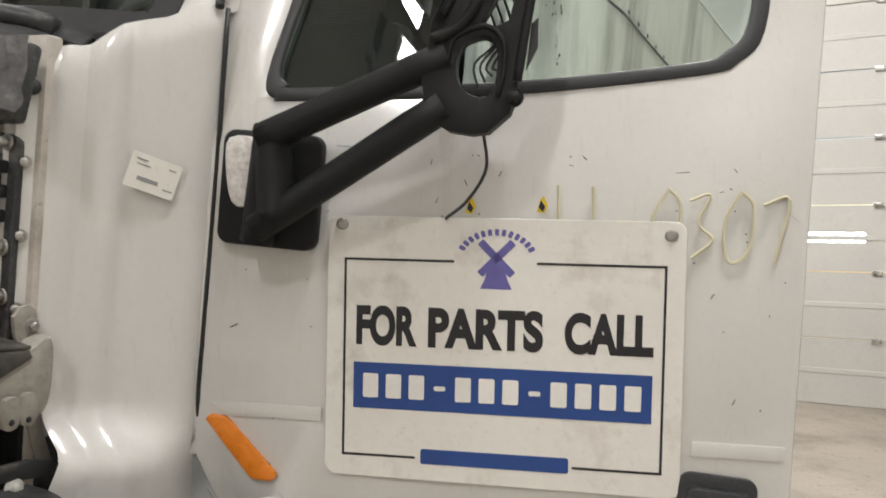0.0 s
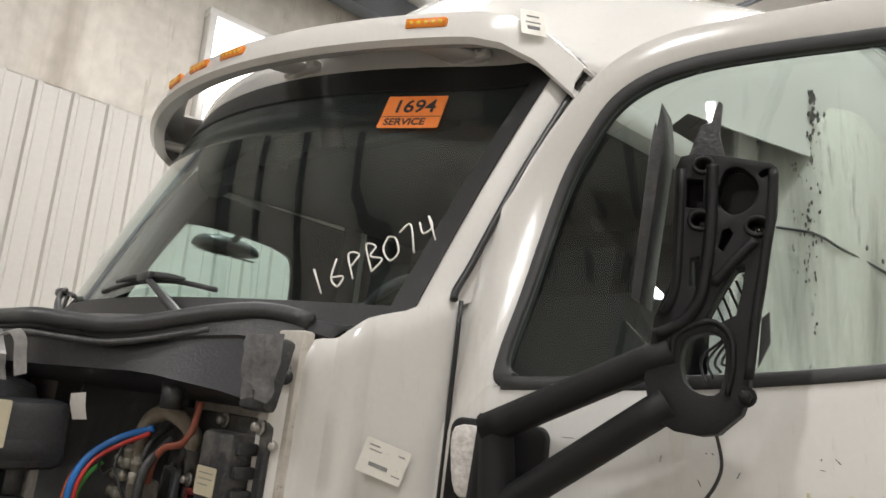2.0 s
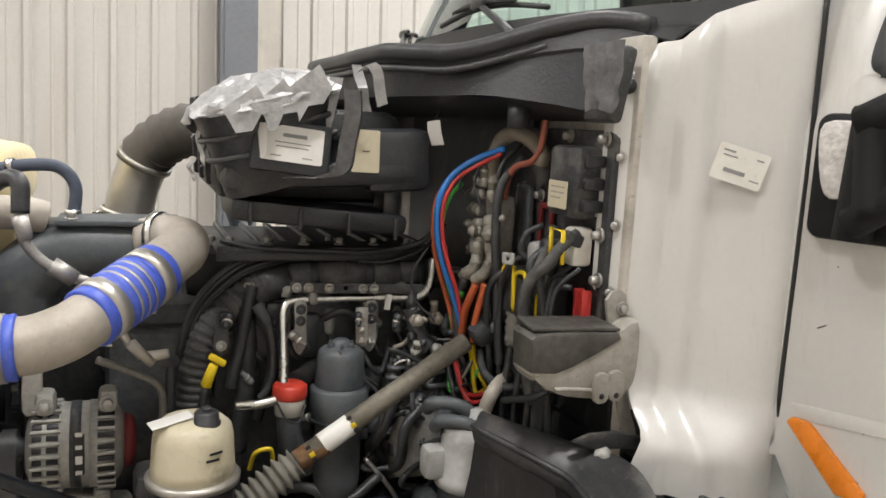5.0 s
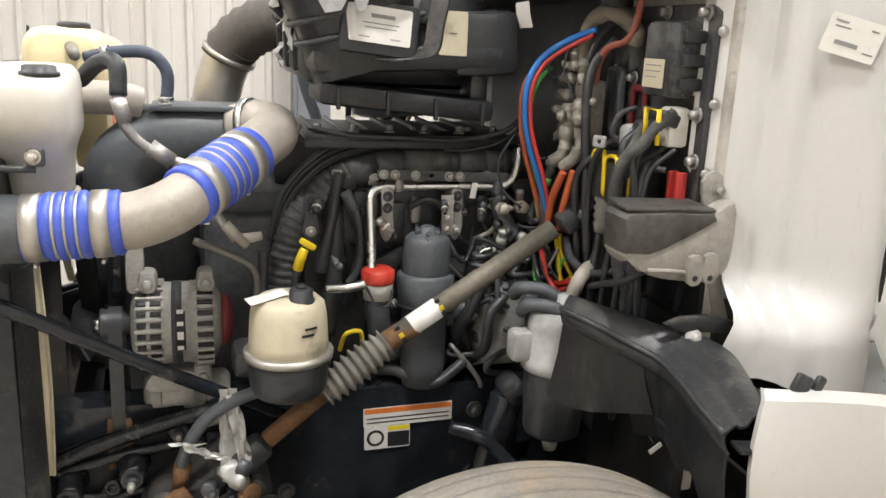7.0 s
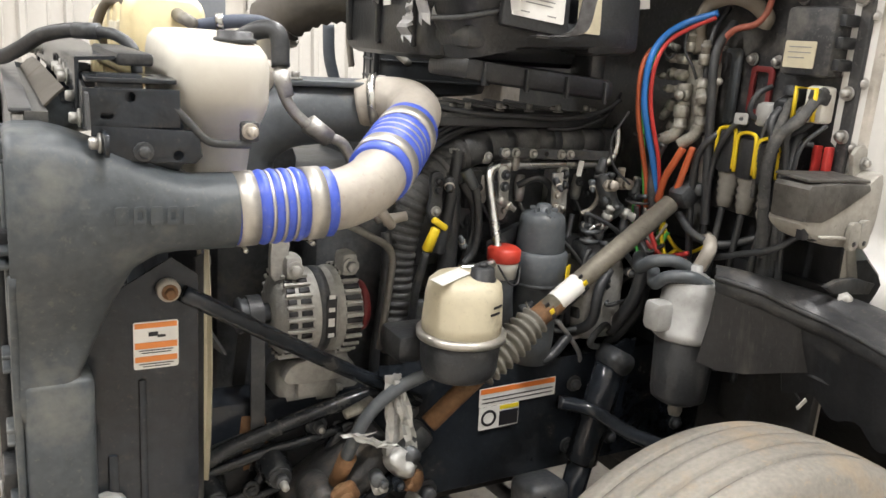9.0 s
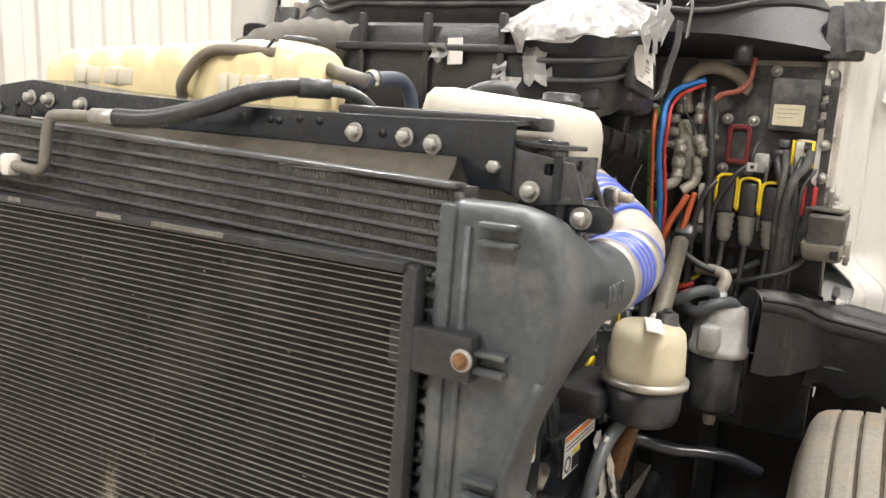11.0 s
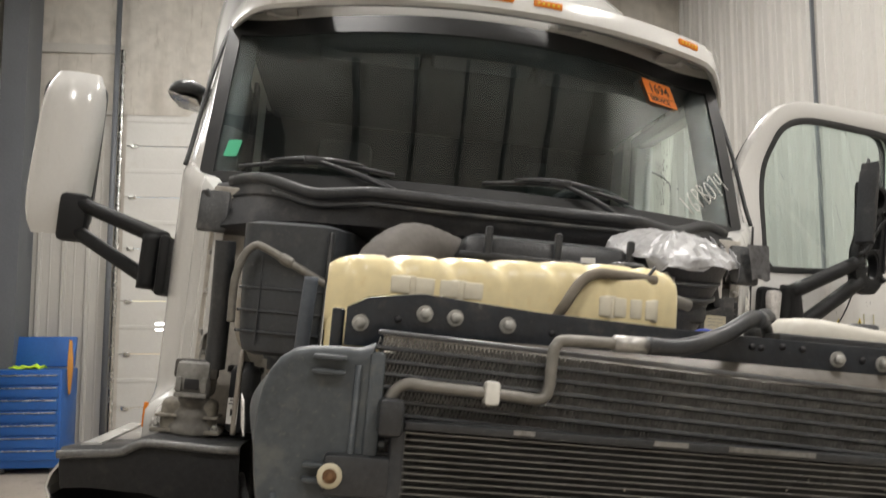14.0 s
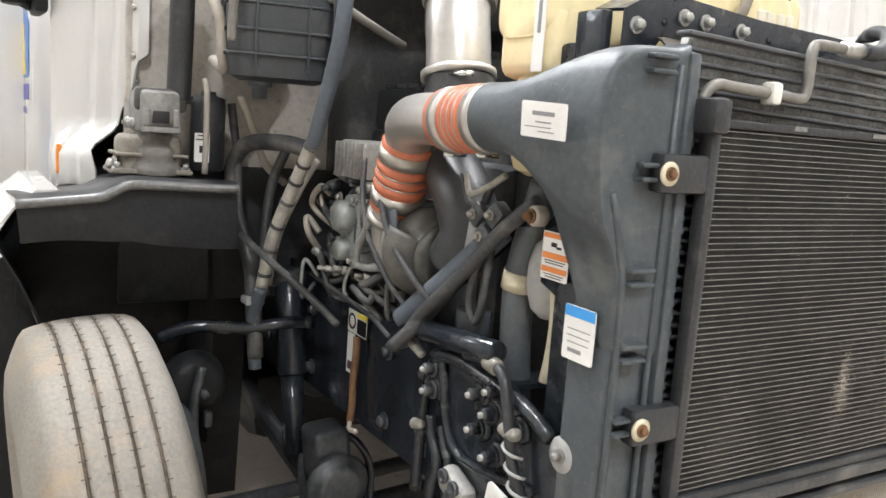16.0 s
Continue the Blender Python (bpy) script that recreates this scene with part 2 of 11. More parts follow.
def join(out, tmp):
    me = bpy.data.meshes.new("tmp")
    tmp.to_mesh(me)
    tmp.free()
    out.from_mesh(me)
    bpy.data.meshes.remove(me)
    return out


def frame_to(a, b):
    """A matrix at a whose z axis points to b."""
    a, b = Vector(a), Vector(b)
    return Matrix.Translation(a) @ (b - a).to_track_quat("Z", "Y").to_matrix().to_4x4()


def lathe(a, b, profile, seg=24, bm=None, cap=True):
    """A turned form along the line from a to b: profile of (way along in metres, radius)."""
    out = bm or bmesh.new()
    m = frame_to(a, b)
    rings = []
    for d, r in profile:
        rings.append([out.verts.new(m @ V(r * math.cos(2 * math.pi * k / seg), r * math.sin(2 * math.pi * k / seg), d)) for k in range(seg)])
    for p, q in zip(rings, rings[1:]):
        for k in range(seg):
            out.faces.new((p[k], p[(k + 1) % seg], q[(k + 1) % seg], q[k]))
    if cap:
        out.faces.new(rings[0][::-1])
        out.faces.new(rings[-1])
    return out


def rod(a, b, r, r2=None, seg=16, bm=None, chamfer=0.0):
    n = (Vector(b) - Vector(a)).length
    r2 = r if r2 is None else r2
    if chamfer:
        return lathe(a, b, [(0, r - chamfer), (chamfer, r), (n - chamfer, r2), (n, r2 - chamfer)], seg, bm)
    return lathe(a, b, [(0, r), (n, r2)], seg, bm)


def spline(points, steps=8):
    """A smooth line through the points."""
    p = [Vector(q) for q in points]
    if len(p) < 3:
        return p
    p = [2 * p[0] - p[1]] + p + [2 * p[-1] - p[-2]]
    out = []
    for i in range(1, len(p) - 2):
        a, b, c, d = p[i - 1 : i + 3]
        for k in range(steps):
            t = k / steps
            out.append(0.5 * (2 * b + (c - a) * t + (2 * a - 5 * b + 4 * c - d) * t * t + (3 * b - a - 3 * c + d) * t**3))
    return out + [p[-2]]


def tube(points, r, seg=10, steps=8, bm=None, ribs=0.0, pitch=0.012, straight=False, hollow=False):
    """A hose or pipe through the points. r: one radius or a function of the way along from 0 to 1; ribs: depth of corrugation."""
    out = bm or bmesh.new()
    line = [Vector(p) for p in points] if straight else spline(points, steps)
    if ribs:
        total = sum((b - a).length for a, b in zip(line, line[1:]))
        n = max(4, int(total / pitch * 2))
        fine, acc, want, k = [line[0]], 0.0, total / n, 0
        for a, b in zip(line, line[1:]):
            d = (b - a).length
            while acc + d >= want * (len(fine)) - 1e-9 and len(fine) <= n:
                fine.append(a.lerp(b, (want * len(fine) - acc) / max(d, 1e-9)))
            acc += d
        line = fine
    tangent = [(line[min(i + 1, len(line) - 1)] - line[max(i - 1, 0)]).normalized() for i in range(len(line))]
    up = V(0, 0, 1) if abs(tangent[0].z) < 0.9 else V(1, 0, 0)
    side = tangent[0].cross(up).normalized()
    rings = []
    for i, (p, t) in enumerate(zip(line, tangent)):
        side = (side - t * side.dot(t)).normalized()
        top = t.cross(side)
        rad = r(i / (len(line) - 1)) if callable(r) else r
        if ribs and i % 2:
            rad -= ribs
        rings.append([out.verts.new(p + rad * (side * math.cos(2 * math.pi * k / seg) + top * math.sin(2 * math.pi * k / seg))) for k in range(seg)])
    for p, q in zip(rings, rings[1:]):
        for k in range(seg):
            out.faces.new((p[k], p[(k + 1) % seg], q[(k + 1) % seg], q[k]))
    if not hollow:
        out.faces.new(rings[0][::-1])
        out.faces.new(rings[-1])
    return out


def sheet(rows, thick=0.004, flip=False, bm=None):
    """A surface through rows of points, with thickness (0: none)."""
    tmp = bmesh.new()
    grid = [[tmp.verts.new(p) for p in row] for row in rows]
    for a, b in zip(grid, grid[1:]):
        for k in range(len(a) - 1):
            f = (a[k], a[k + 1], b[k + 1], b[k])
            tmp.faces.new(f[::-1] if flip else f)
    if thick:
        bmesh.ops.recalc_face_normals(tmp, faces=tmp.faces)
        bmesh.ops.solidify(tmp, geom=list(tmp.faces), thickness=thick)
    return join(bm, tmp) if bm else tmp


def plate(outline, thick, m=ONE, holes=(), bevel=0.0, bm=None):
    """A flat plate: a 2D outline in the xy plane of m, thickness along +z, with holes through it."""
    tmp = bmesh.new()
    loops = []
    for ring in (outline, *holes):
        vs = [tmp.verts.new((x, y, 0)) for x, y in ring]
        loops.append([tmp.edges.new((vs[i], vs[(i + 1) % len(vs)])) for i in range(len(vs))])
    bmesh.ops.triangle_fill(tmp, use_beauty=True, use_dissolve=False, edges=[e for lp in loops for e in lp], normal=(0, 0, 1))
    for f in tmp.faces:
        if f.normal.z < 0:
            f.normal_flip()
    got = bmesh.ops.extrude_face_region(tmp, geom=list(tmp.faces))
    bmesh.ops.translate(tmp, vec=(0, 0, thick), verts=[g for g in got["geom"] if isinstance(g, bmesh.types.BMVert)])
    bmesh.ops.recalc_face_normals(tmp, faces=tmp.faces)
    if bevel:
        rim = [e for e in tmp.edges if len(e.link_faces) == 2 and e.calc_face_angle(0) > 1.0 and abs(e.verts[0].co.z - e.verts[1].co.z) < 1e-6]
        bmesh.ops.bevel(tmp, geom=rim, offset=bevel, segments=2, affect="EDGES", profile=0.5)
    bmesh.ops.transform(tmp, matrix=m, verts=tmp.verts)
    return join(bm, tmp) if bm else tmp


def rounded(w, h, r, n=5, cx=0.0, cy=0.0):
    """The outline of a rounded rectangle."""
    out = []
    for sx, sy, a in ((1, 1, 0), (-1, 1, 90), (-1, -1, 180), (1, -1, 270)):
        for k in range(n + 1):
            t = radians(a + 90 * k / n)
            out.append((cx + sx * (w / 2 - r) + r * math.cos(t), cy + sy * (h / 2 - r) + r * math.sin(t)))
    return out


def smooth_ring(points, steps=4):
    """A closed smooth outline through 2D points."""
    p = [Vector((*q, 0)) for q in points]
    n, out = len(p), []
    for i in range(n):
        a, b, c, d = p[i - 1], p[i], p[(i + 1) % n], p[(i + 2) % n]
        for k in range(steps):
            t = k / steps
            q = 0.5 * (2 * b + (c - a) * t + (2 * a - 5 * b + 4 * c - d) * t * t + (3 * b - a - 3 * c + d) * t**3)
            out.append((q.x, q.y))
    return out


def axes(origin, x, y):
    """A matrix with the given origin, x axis and roughly the given y axis."""
    x = Vector(x).normalized()
    z = x.cross(Vector(y)).normalized()
    y = z.cross(x)
    return Matrix((( x.x, y.x, z.x, origin[0]), (x.y, y.y, z.y, origin[1]), (x.z, y.z, z.z, origin[2]), (0, 0, 0, 1)))


def letters(text, size, m, thick=0.0008, width=None, bold=0.0):
    """Built-in letters as a mesh, centred in the xy plane of m; width stretches them to that many metres."""
    cu = bpy.data.curves.new("letters", "FONT")
    cu.body, cu.size, cu.extrude, cu.offset = text, size, thick, bold
    cu.align_x, cu.align_y = "CENTER", "CENTER"
    ob = bpy.data.objects.new("letters", cu)
    scene.collection.objects.link(ob)
    bpy.context.view_layer.update()
    me = bpy.data.meshes.new_from_object(ob.evaluated_get(bpy.context.evaluated_depsgraph_get()))
    bpy.data.objects.remove(ob)
    bm = bmesh.new()
    bm.from_mesh(me)
    bpy.data.meshes.remove(me)
    if width:
        xs = [v.co.x for v in bm.verts]
        k = width / (max(xs) - min(xs))
        bmesh.ops.scale(bm, vec=(k, 1, 1), verts=bm.verts)
    bmesh.ops.transform(bm, matrix=m, verts=bm.verts)
    return bm


def pieces(name, bms, mat, parent, label="", smooth=35):
    """Each bmesh a part of its own."""
    return [part(name, b, mat, parent, label, smooth) for b in bms]


def shared(name, bm, places, mat, parent, label=""):
    """Alike pieces on one mesh at several offsets."""
    first = part(name, bm, mat, parent, label, 0)
    for p in places:
        ob = first.copy()
        scene.collection.objects.link(ob)
        ob.location = p
    return first


GLYPHS = {"0": ((0.3, 1), (0, 0.6), (0.1, 0.05), (0.5, 0.2), (0.55, 0.8), (0.3, 1)), "1": ((0.2, 1), (0.3, 0)), "3": ((0, 0.9), (0.4, 1), (0.2, 0.55), (0.5, 0.3), (0.1, 0)),
          "4": ((0.1, 1), (0.1, 0.5), (0.5, 0.6), (0.5, 1.1), (0.45, 0)), "6": ((0.4, 1), (0.05, 0.4), (0.2, 0), (0.5, 0.25), (0.1, 0.4)), "7": ((0, 0.9), (0.5, 1), (0.3, 0)),
          "P": ((0.1, 0), (0.15, 1), (0.55, 0.8), (0.15, 0.5)), "B": ((0.1, 0), (0.15, 1), (0.5, 0.8), (0.2, 0.55), (0.6, 0.25), (0.1, 0)), "-": ((0, 0.5), (0.4, 0.5))}


def handwriting(text, m, width, height, r):
    """Marker strokes on the xy plane of m, centred."""
    bm, n = bmesh.new(), len(text)
    for i, c in enumerate(text):
        x0 = width * (i / n - 0.5)
        tube([m @ V(x0 + a * width / n * 1.35, (b - 0.5) * height * (1 + 0.12 * math.sin(3 * i)), 0) for a, b in GLYPHS[c]], r, 5, 5, bm)
    return bm


def label_plate(name, m, w, h, parent, bars=(), base=PAPER, text=""):
    """A paper label in the xy plane of m, with bars (x, y, w, h, material) for its print."""
    lab = part(name, plate(rounded(w, h, min(w, h) * 0.06), 0.0015, m), base, parent, text, smooth=0)
    for x, y, bw, bh, mt in bars:
        part("print", plate([(x - bw / 2, y - bh / 2), (x + bw / 2, y - bh / 2), (x + bw / 2, y + bh / 2), (x - bw / 2, y + bh / 2)], 0.0008,
                            m @ Matrix.Translation((0, 0, 0.0013))), mt, lab, smooth=0)
    return lab


def bolt(p, d, r=0.012, h=0.010, bm=None):
    """A hexagon bolt head with a washer at p, pointing along d."""
    p, d = Vector(p), Vector(d).normalized()
    out = lathe(p, p + d, [(0, r * 1.5), (h * 0.3, r * 1.5), (h * 0.3, r * 1.45)], 16, bm)
    return lathe(p + d * h * 0.25, p + d, [(0, r), (h * 0.8, r), (h, r * 0.8)], 6, out)

# ---- ROOM ----

XB, YN, YS, XF = 7.9, 4.75, -4.15, -9.0
ZC = 6.6


def ribbed(a, b, z0, z1, pitch=0.3, rib=0.03, inward=(0, 1, 0), flat=0.012):
    """Corrugated siding between plan points a and b."""
    a, b = Vector((*a, 0)), Vector((*b, 0))
    d = (b - a).normalized()
    length = (b - a).length
    n = Vector(inward)
    prof, x = [], 0.0
    while x < length:
        for f, o in ((0, 0), (0.38, 0), (0.40, 0.006), (0.44, 0.006), (0.46, 0), (0.74, 0), (0.80, rib), (0.92, rib), (0.98, 0)):
            if x + f * pitch <= length:
                prof.append(a + d * (x + f * pitch) + n * o)
        x += pitch
    prof.append(b)
    return sheet([[p + V(0, 0, z0) for p in prof], [p + V(0, 0, z1) for p in prof]], 0.0)


def hole_wall(name, a, b, z0, z1, openings, thick, outward):
    """A wall slab between plan points with openings (from, to, low, high) along it."""
    a, b = Vector((*a, 0)), Vector((*b, 0))
    d = (b - a).normalized()
    length = (b - a).length
    m = axes(a, d, (0, 0, 1))
    if m.to_3x3().col[2].dot(Vector(outward)) < 0:
        m = axes(b, -d, (0, 0, 1))
        openings = [(length - q, length - p, lo, hi) for p, q, lo, hi in openings]
    ring = [(0, z0), (length, z0), (length, z1), (0, z1)]
    return solid(name, plate(ring, thick, m, [[(p, lo), (q, lo), (q, hi), (p, hi)] for p, q, lo, hi in openings]), INSUL, kind="structure",
                 label="insulated steel wall of the workshop", category="wall", smooth=0)


floor = solid("floor", box(((XB + XF) / 2, (YN + YS) / 2, -0.1), (XB - XF + 1, YN - YS + 1, 0.2)), FLOORM, "stained brown concrete workshop floor", "floor", "structure", smooth=0)
# north wall with a high window, east wall with the overhead door
hole_wall("wall_north", (XF, YN), (XB, YN), 0, ZC + 0.6, [(1.95 - XF, 5.5 - XF, 4.55, 5.75)], 0.2, (0, 1, 0))
hole_wall("wall_east", (XB, YS), (XB, YN), 0, ZC + 0.6, [(-1.95 - YS, 3.3 - YS, 0.0, 5.15)], 0.2, (1, 0, 0))
hole_wall("wall_south", (XF, YS), (XB, YS), 0, ZC + 0.6, [], 0.2, (0, -1, 0))
hole_wall("wall_west", (XF, YS), (XF, YN), 0, ZC + 0.6, [], 0.2, (-1, 0, 0))
solid("siding_north", ribbed((0.05, YN - 0.03), (XB, YN - 0.03), 0, 4.55, 0.29, 0.03, (0, -1, 0)), WALLM, "white ribbed metal siding on the wall", "siding", "structure", smooth=0)
solid("siding_north_tall", ribbed((XF, YN - 0.05), (-0.42, YN - 0.05), 0, ZC + 0.3, 0.29, 0.03, (0, -1, 0)), WALLM, "white ribbed metal siding up to the eaves", "siding", "structure", smooth=0)
solid("siding_south", ribbed((XF, YS + 0.03), (XB, YS + 0.03), 0, ZC + 0.3, 0.29, 0.03, (0, 1, 0)), WALLM, "white ribbed metal siding up to the eaves", "siding", "structure", smooth=0)
solid("siding_east_north", ribbed((XB - 0.03, 3.45), (XB - 0.03, YN), 0, 4.35, 0.29, 0.03, (-1, 0, 0)), WALLM, "white ribbed metal siding beside the overhead door", "siding", "structure", smooth=0)
solid("siding_east_south", ribbed((XB - 0.03, YS), (XB - 0.03, -2.1), 0, 4.35, 0.29, 0.03, (-1, 0, 0)), WALLM, "white ribbed metal siding beside the overhead door", "siding", "structure", smooth=0)
solid("ceiling", box(((XB + XF) / 2, (YN + YS) / 2, ZC + 0.35), (XB - XF + 0.4, YN - YS + 0.4, 0.1)), CEIL, "sagging white insulation under the roof", "ceiling", "structure", smooth=0)


for y in (-2.9, -1.65, -0.4, 0.85, 2.1, 3.35):
    solid("roof_purlin", box((-0.5, y, ZC + 0.19), (XB - XF - 0.5, 0.07, 0.22)), BEAM, "grey steel roof purlin", "purlin", "structure", smooth=0)
solid("eave_beam", box((XB - 0.12, (YN + YS) / 2, ZC - 0.1), (0.2, YN - YS, 0.3)), BEAM, "grey steel beam along the end wall", "steel beam", "structure", smooth=0)
solid("eave_beam", box((0, YN - 0.25, ZC + 0.05), (XB - XF, 0.2, 0.35)), BEAM, "grey steel beam along the side wall", "steel beam", "structure", smooth=0)
for x in (-0.33,):
    bm = box((x + 0.02, YN - 0.1, 3.3), (0.30, 0.012, 6.6))
    box((x - 0.12, YN - 0.19, 3.3), (0.02, 0.2, 6.6), bm=bm)
    box((x + 0.02, YN - 0.28, 3.3), (0.25, 0.015, 6.6), bm=bm)
    solid("wall_column", bm, BEAM, "grey steel wall column", "column", "structure", smooth=0)
solid("corner_column", box((XB - 0.3, YN - 0.25, 3.3), (0.45, 0.3, 6.6)), BEAM, "grey steel column in the corner", "column", "structure", smooth=0)

# overhead door: panels with narrow lights
door = thing("overhead_door", "closed white sectional overhead door with narrow lights", "overhead door", (XB, 0.68, 0), ONE, kind="structure")
for k in range(8):
    z = 0.66 * k
    m = axes((XB + 0.02, -1.95, z), (0, 1, 0), (0, 0, 1))
    holes = [[(c - 0.27, 0.27), (c + 0.27, 0.27), (c + 0.27, 0.37), (c - 0.27, 0.37)] for c in (0.48, 4.55)] if k == 2 else []
    holes = [[(x, y + 1.66 - 0.66 * 2 - 0.32) for x, y in hh] for hh in holes]
    bm = plate([(0, 0.006), (5.25, 0.006), (5.25, 0.654), (0, 0.654)], 0.05, m @ Matrix.Rotation(0, 4, "X"), holes)
    bmesh.ops.translate(bm, vec=(-0.03, 0, 0), verts=bm.verts)
    box((XB - 0.012, 0.68, z + 0.335), (0.012, 5.25, 0.05), 0.004, bm=bm)
    part("panel", bm, DOORM, door, smooth=0)
    for y in (-1.85, 0.68, 3.2):
        part("hinge", box((XB - 0.02, y, z + 0.655), (0.02, 0.09, 0.05), 0.004), STEEL, door)
for c in (0.48, 4.55):
    part("door_light", box((XB + 0.03, -1.95 + c, 1.66), (0.01, 0.54, 0.1)), WINDOWGLOW, door, "narrow bright door light", smooth=0)
for y in (-2.0, 3.36):
    part("track", box((XB - 0.06, y, 2.6), (0.06, 0.05, 5.2), 0.01), STEEL, door, "galvanised door track")

# high window
win = thing("window_1", "high workshop window with bright daylight behind", "window", (3.7, YN, 4.55), ONE, kind="structure")
part("pane", box((3.725, YN + 0.1, 5.15), (3.5, 0.01, 1.15)), WINDOWGLOW, win, smooth=0)
bm = box((3.725, YN, 4.52), (3.7, 0.26, 0.07), 0.005)
box((3.725, YN, 5.78), (3.7, 0.26, 0.07), 0.005, bm=bm)
for x in (1.92, 3.1, 4.3, 5.52):
    box((x, YN, 5.15), (0.07, 0.26, 1.2), 0.005, bm=bm)
part("window_frame", bm, WHITE, win)

# quilted insulation above the siding and under the roof
def quilt(name, a, b, z0, z1, inward, pitch, depth, label):
    a, b, n = Vector((*a, 0)), Vector((*b, 0)), Vector(inward)
    cols = int((b - a).length / pitch * 8)
    rows = []
    for i in range(13):
        v = i / 12
        row = []
        for k in range(cols + 1):
            f = (k % 8) / 8
            soft = abs(math.sin(math.pi * f)) ** 0.5 * (0.6 + 0.4 * math.sin(2.1 * k // 8)) * abs(math.sin(math.pi * min(0.999, v * 1.0 + 0.001) * 2)) ** 0.3
            wob = noise.noise(V(k * 0.35, i * 0.8, z0)) * 0.018
            row.append(a.lerp(b, k / cols) + n * (0.012 + depth * soft + wob) + V(0, 0, z0 + (z1 - z0) * v))
        rows.append(row)
    return solid(name, sheet(rows, 0.0), INSUL, label, "insulation", "structure", smooth=60)


quilt("insulation_east", (XB, YS + 0.02), (XB, YN - 0.02), 4.36, ZC + 0.25, (-1, 0, 0), 0.75, 0.05, "dirty quilted wall insulation")
quilt("insulation_north", (0.0, YN), (1.88, YN), 4.56, ZC + 0.25, (0, -1, 0), 0.6, 0.05, "dirty quilted wall insulation")
quilt("insulation_north", (5.58, YN), (XB, YN), 4.56, ZC + 0.25, (0, -1, 0), 0.6, 0.05, "dirty quilted wall insulation")
rows = []
for i in range(41):
    x = XF + 0.1 + (XB - XF - 0.2) * i / 40
    rows.append([V(x, YS + 0.05 + (YN - YS - 0.1) * k / 56, ZC + 0.295 - 0.07 * abs(math.sin(math.pi * (YS + 0.05 + (YN - YS - 0.1) * k / 56 + 2.9) / 1.25)) + 0.02 * noise.noise(V(x * 1.5, k * 0.3, 7))) for k in range(57)])
solid("ceiling_insulation", sheet(rows, 0.0), CEIL, "sagging white insulation between the purlins", "ceiling", "structure", smooth=60)

# lamps assumed under the roof, out of view; their places are chosen to light the truck
for x, y in ((-5.6, -2.0), (-5.6, 2.7), (-0.6, -2.7), (0.75, 1.5), (3.9, 1.0), (3.9, -0.9)):
    lt = thing("ceiling_lamp", "assumed linear high-bay lamp out of view, switched on", "ceiling lamp", (x, y, ZC - 0.15), ONE, "high-bay lamps")
    part("housing", box((x, y, ZC - 0.12), (1.3, 0.32, 0.06), 0.015), WHITE, lt)
    for dx in (-0.5, 0.5):
        part("hanger", rod((x + dx, y, ZC - 0.1), (x + dx, y, ZC + 0.31), 0.004, None, 6), STEEL, lt)
    part("diffuser", box((x, y, ZC - 0.16), (1.22, 0.26, 0.02), 0.006), LEDM, lt)
    lamp = bpy.data.lights.new("lamp_light", "AREA")
    lamp.shape, lamp.size, lamp.size_y, lamp.energy, lamp.color = "RECTANGLE", 1.2, 0.25, 150, (1.0, 0.988, 0.985)
    lo = new("lamp_light", lamp)
    lo.matrix_world = pose(x, y, ZC - 0.185)


# ---- TRUCK: cab ----
def ws_point(s, y, out=0.0):
    """A point of the windscreen: s from its foot (0) to its head (1)."""
    x0, x1 = -0.325 + 0.235 * y * y, -0.06 + 0.44 * y * y - 1.6 * max(0.0, abs(y) - 0.7) ** 2
    bulge = 0.012 * math.sin(math.pi * s)
    return V(x0 + (x1 - x0) * s - bulge - out * 0.93, y * (1 + 0.015 * s), 1.985 + 0.685 * s + out * 0.36)


cab = thing("truck_cab", "white conventional truck cab with its hood removed", "truck cab", (0.5, 0, 1.0))
# windscreen and its black border
N = 28
glass = part("windscreen", sheet([[ws_point(s / 8, -0.91 + 1.82 * k / N) for k in range(N + 1)] for s in range(9)], 0.005), WINGLASS, cab, "tinted curved windscreen")
glass.visible_shadow = False
bm = bmesh.new()
ys = [-0.93 + 1.86 * k / N for k in range(N + 1)]
sheet([[ws_point(s, y, 0.004) for y in ys] for s in (-0.03, 0.02, 0.055)], 0.004, bm=bm)
sheet([[ws_point(s, y, 0.004) for y in ys] for s in (0.90, 0.95, 1.03)], 0.004, bm=bm)
for sg in (-1, 1):
    sheet([[ws_point(s / 10, sg * y, 0.005) for y in (0.898, 0.92, 0.945)] for s in range(0, 11)], 0.004, bm=bm)
part("windscreen_border", bm, SEALB, cab, "black ceramic border and seal")
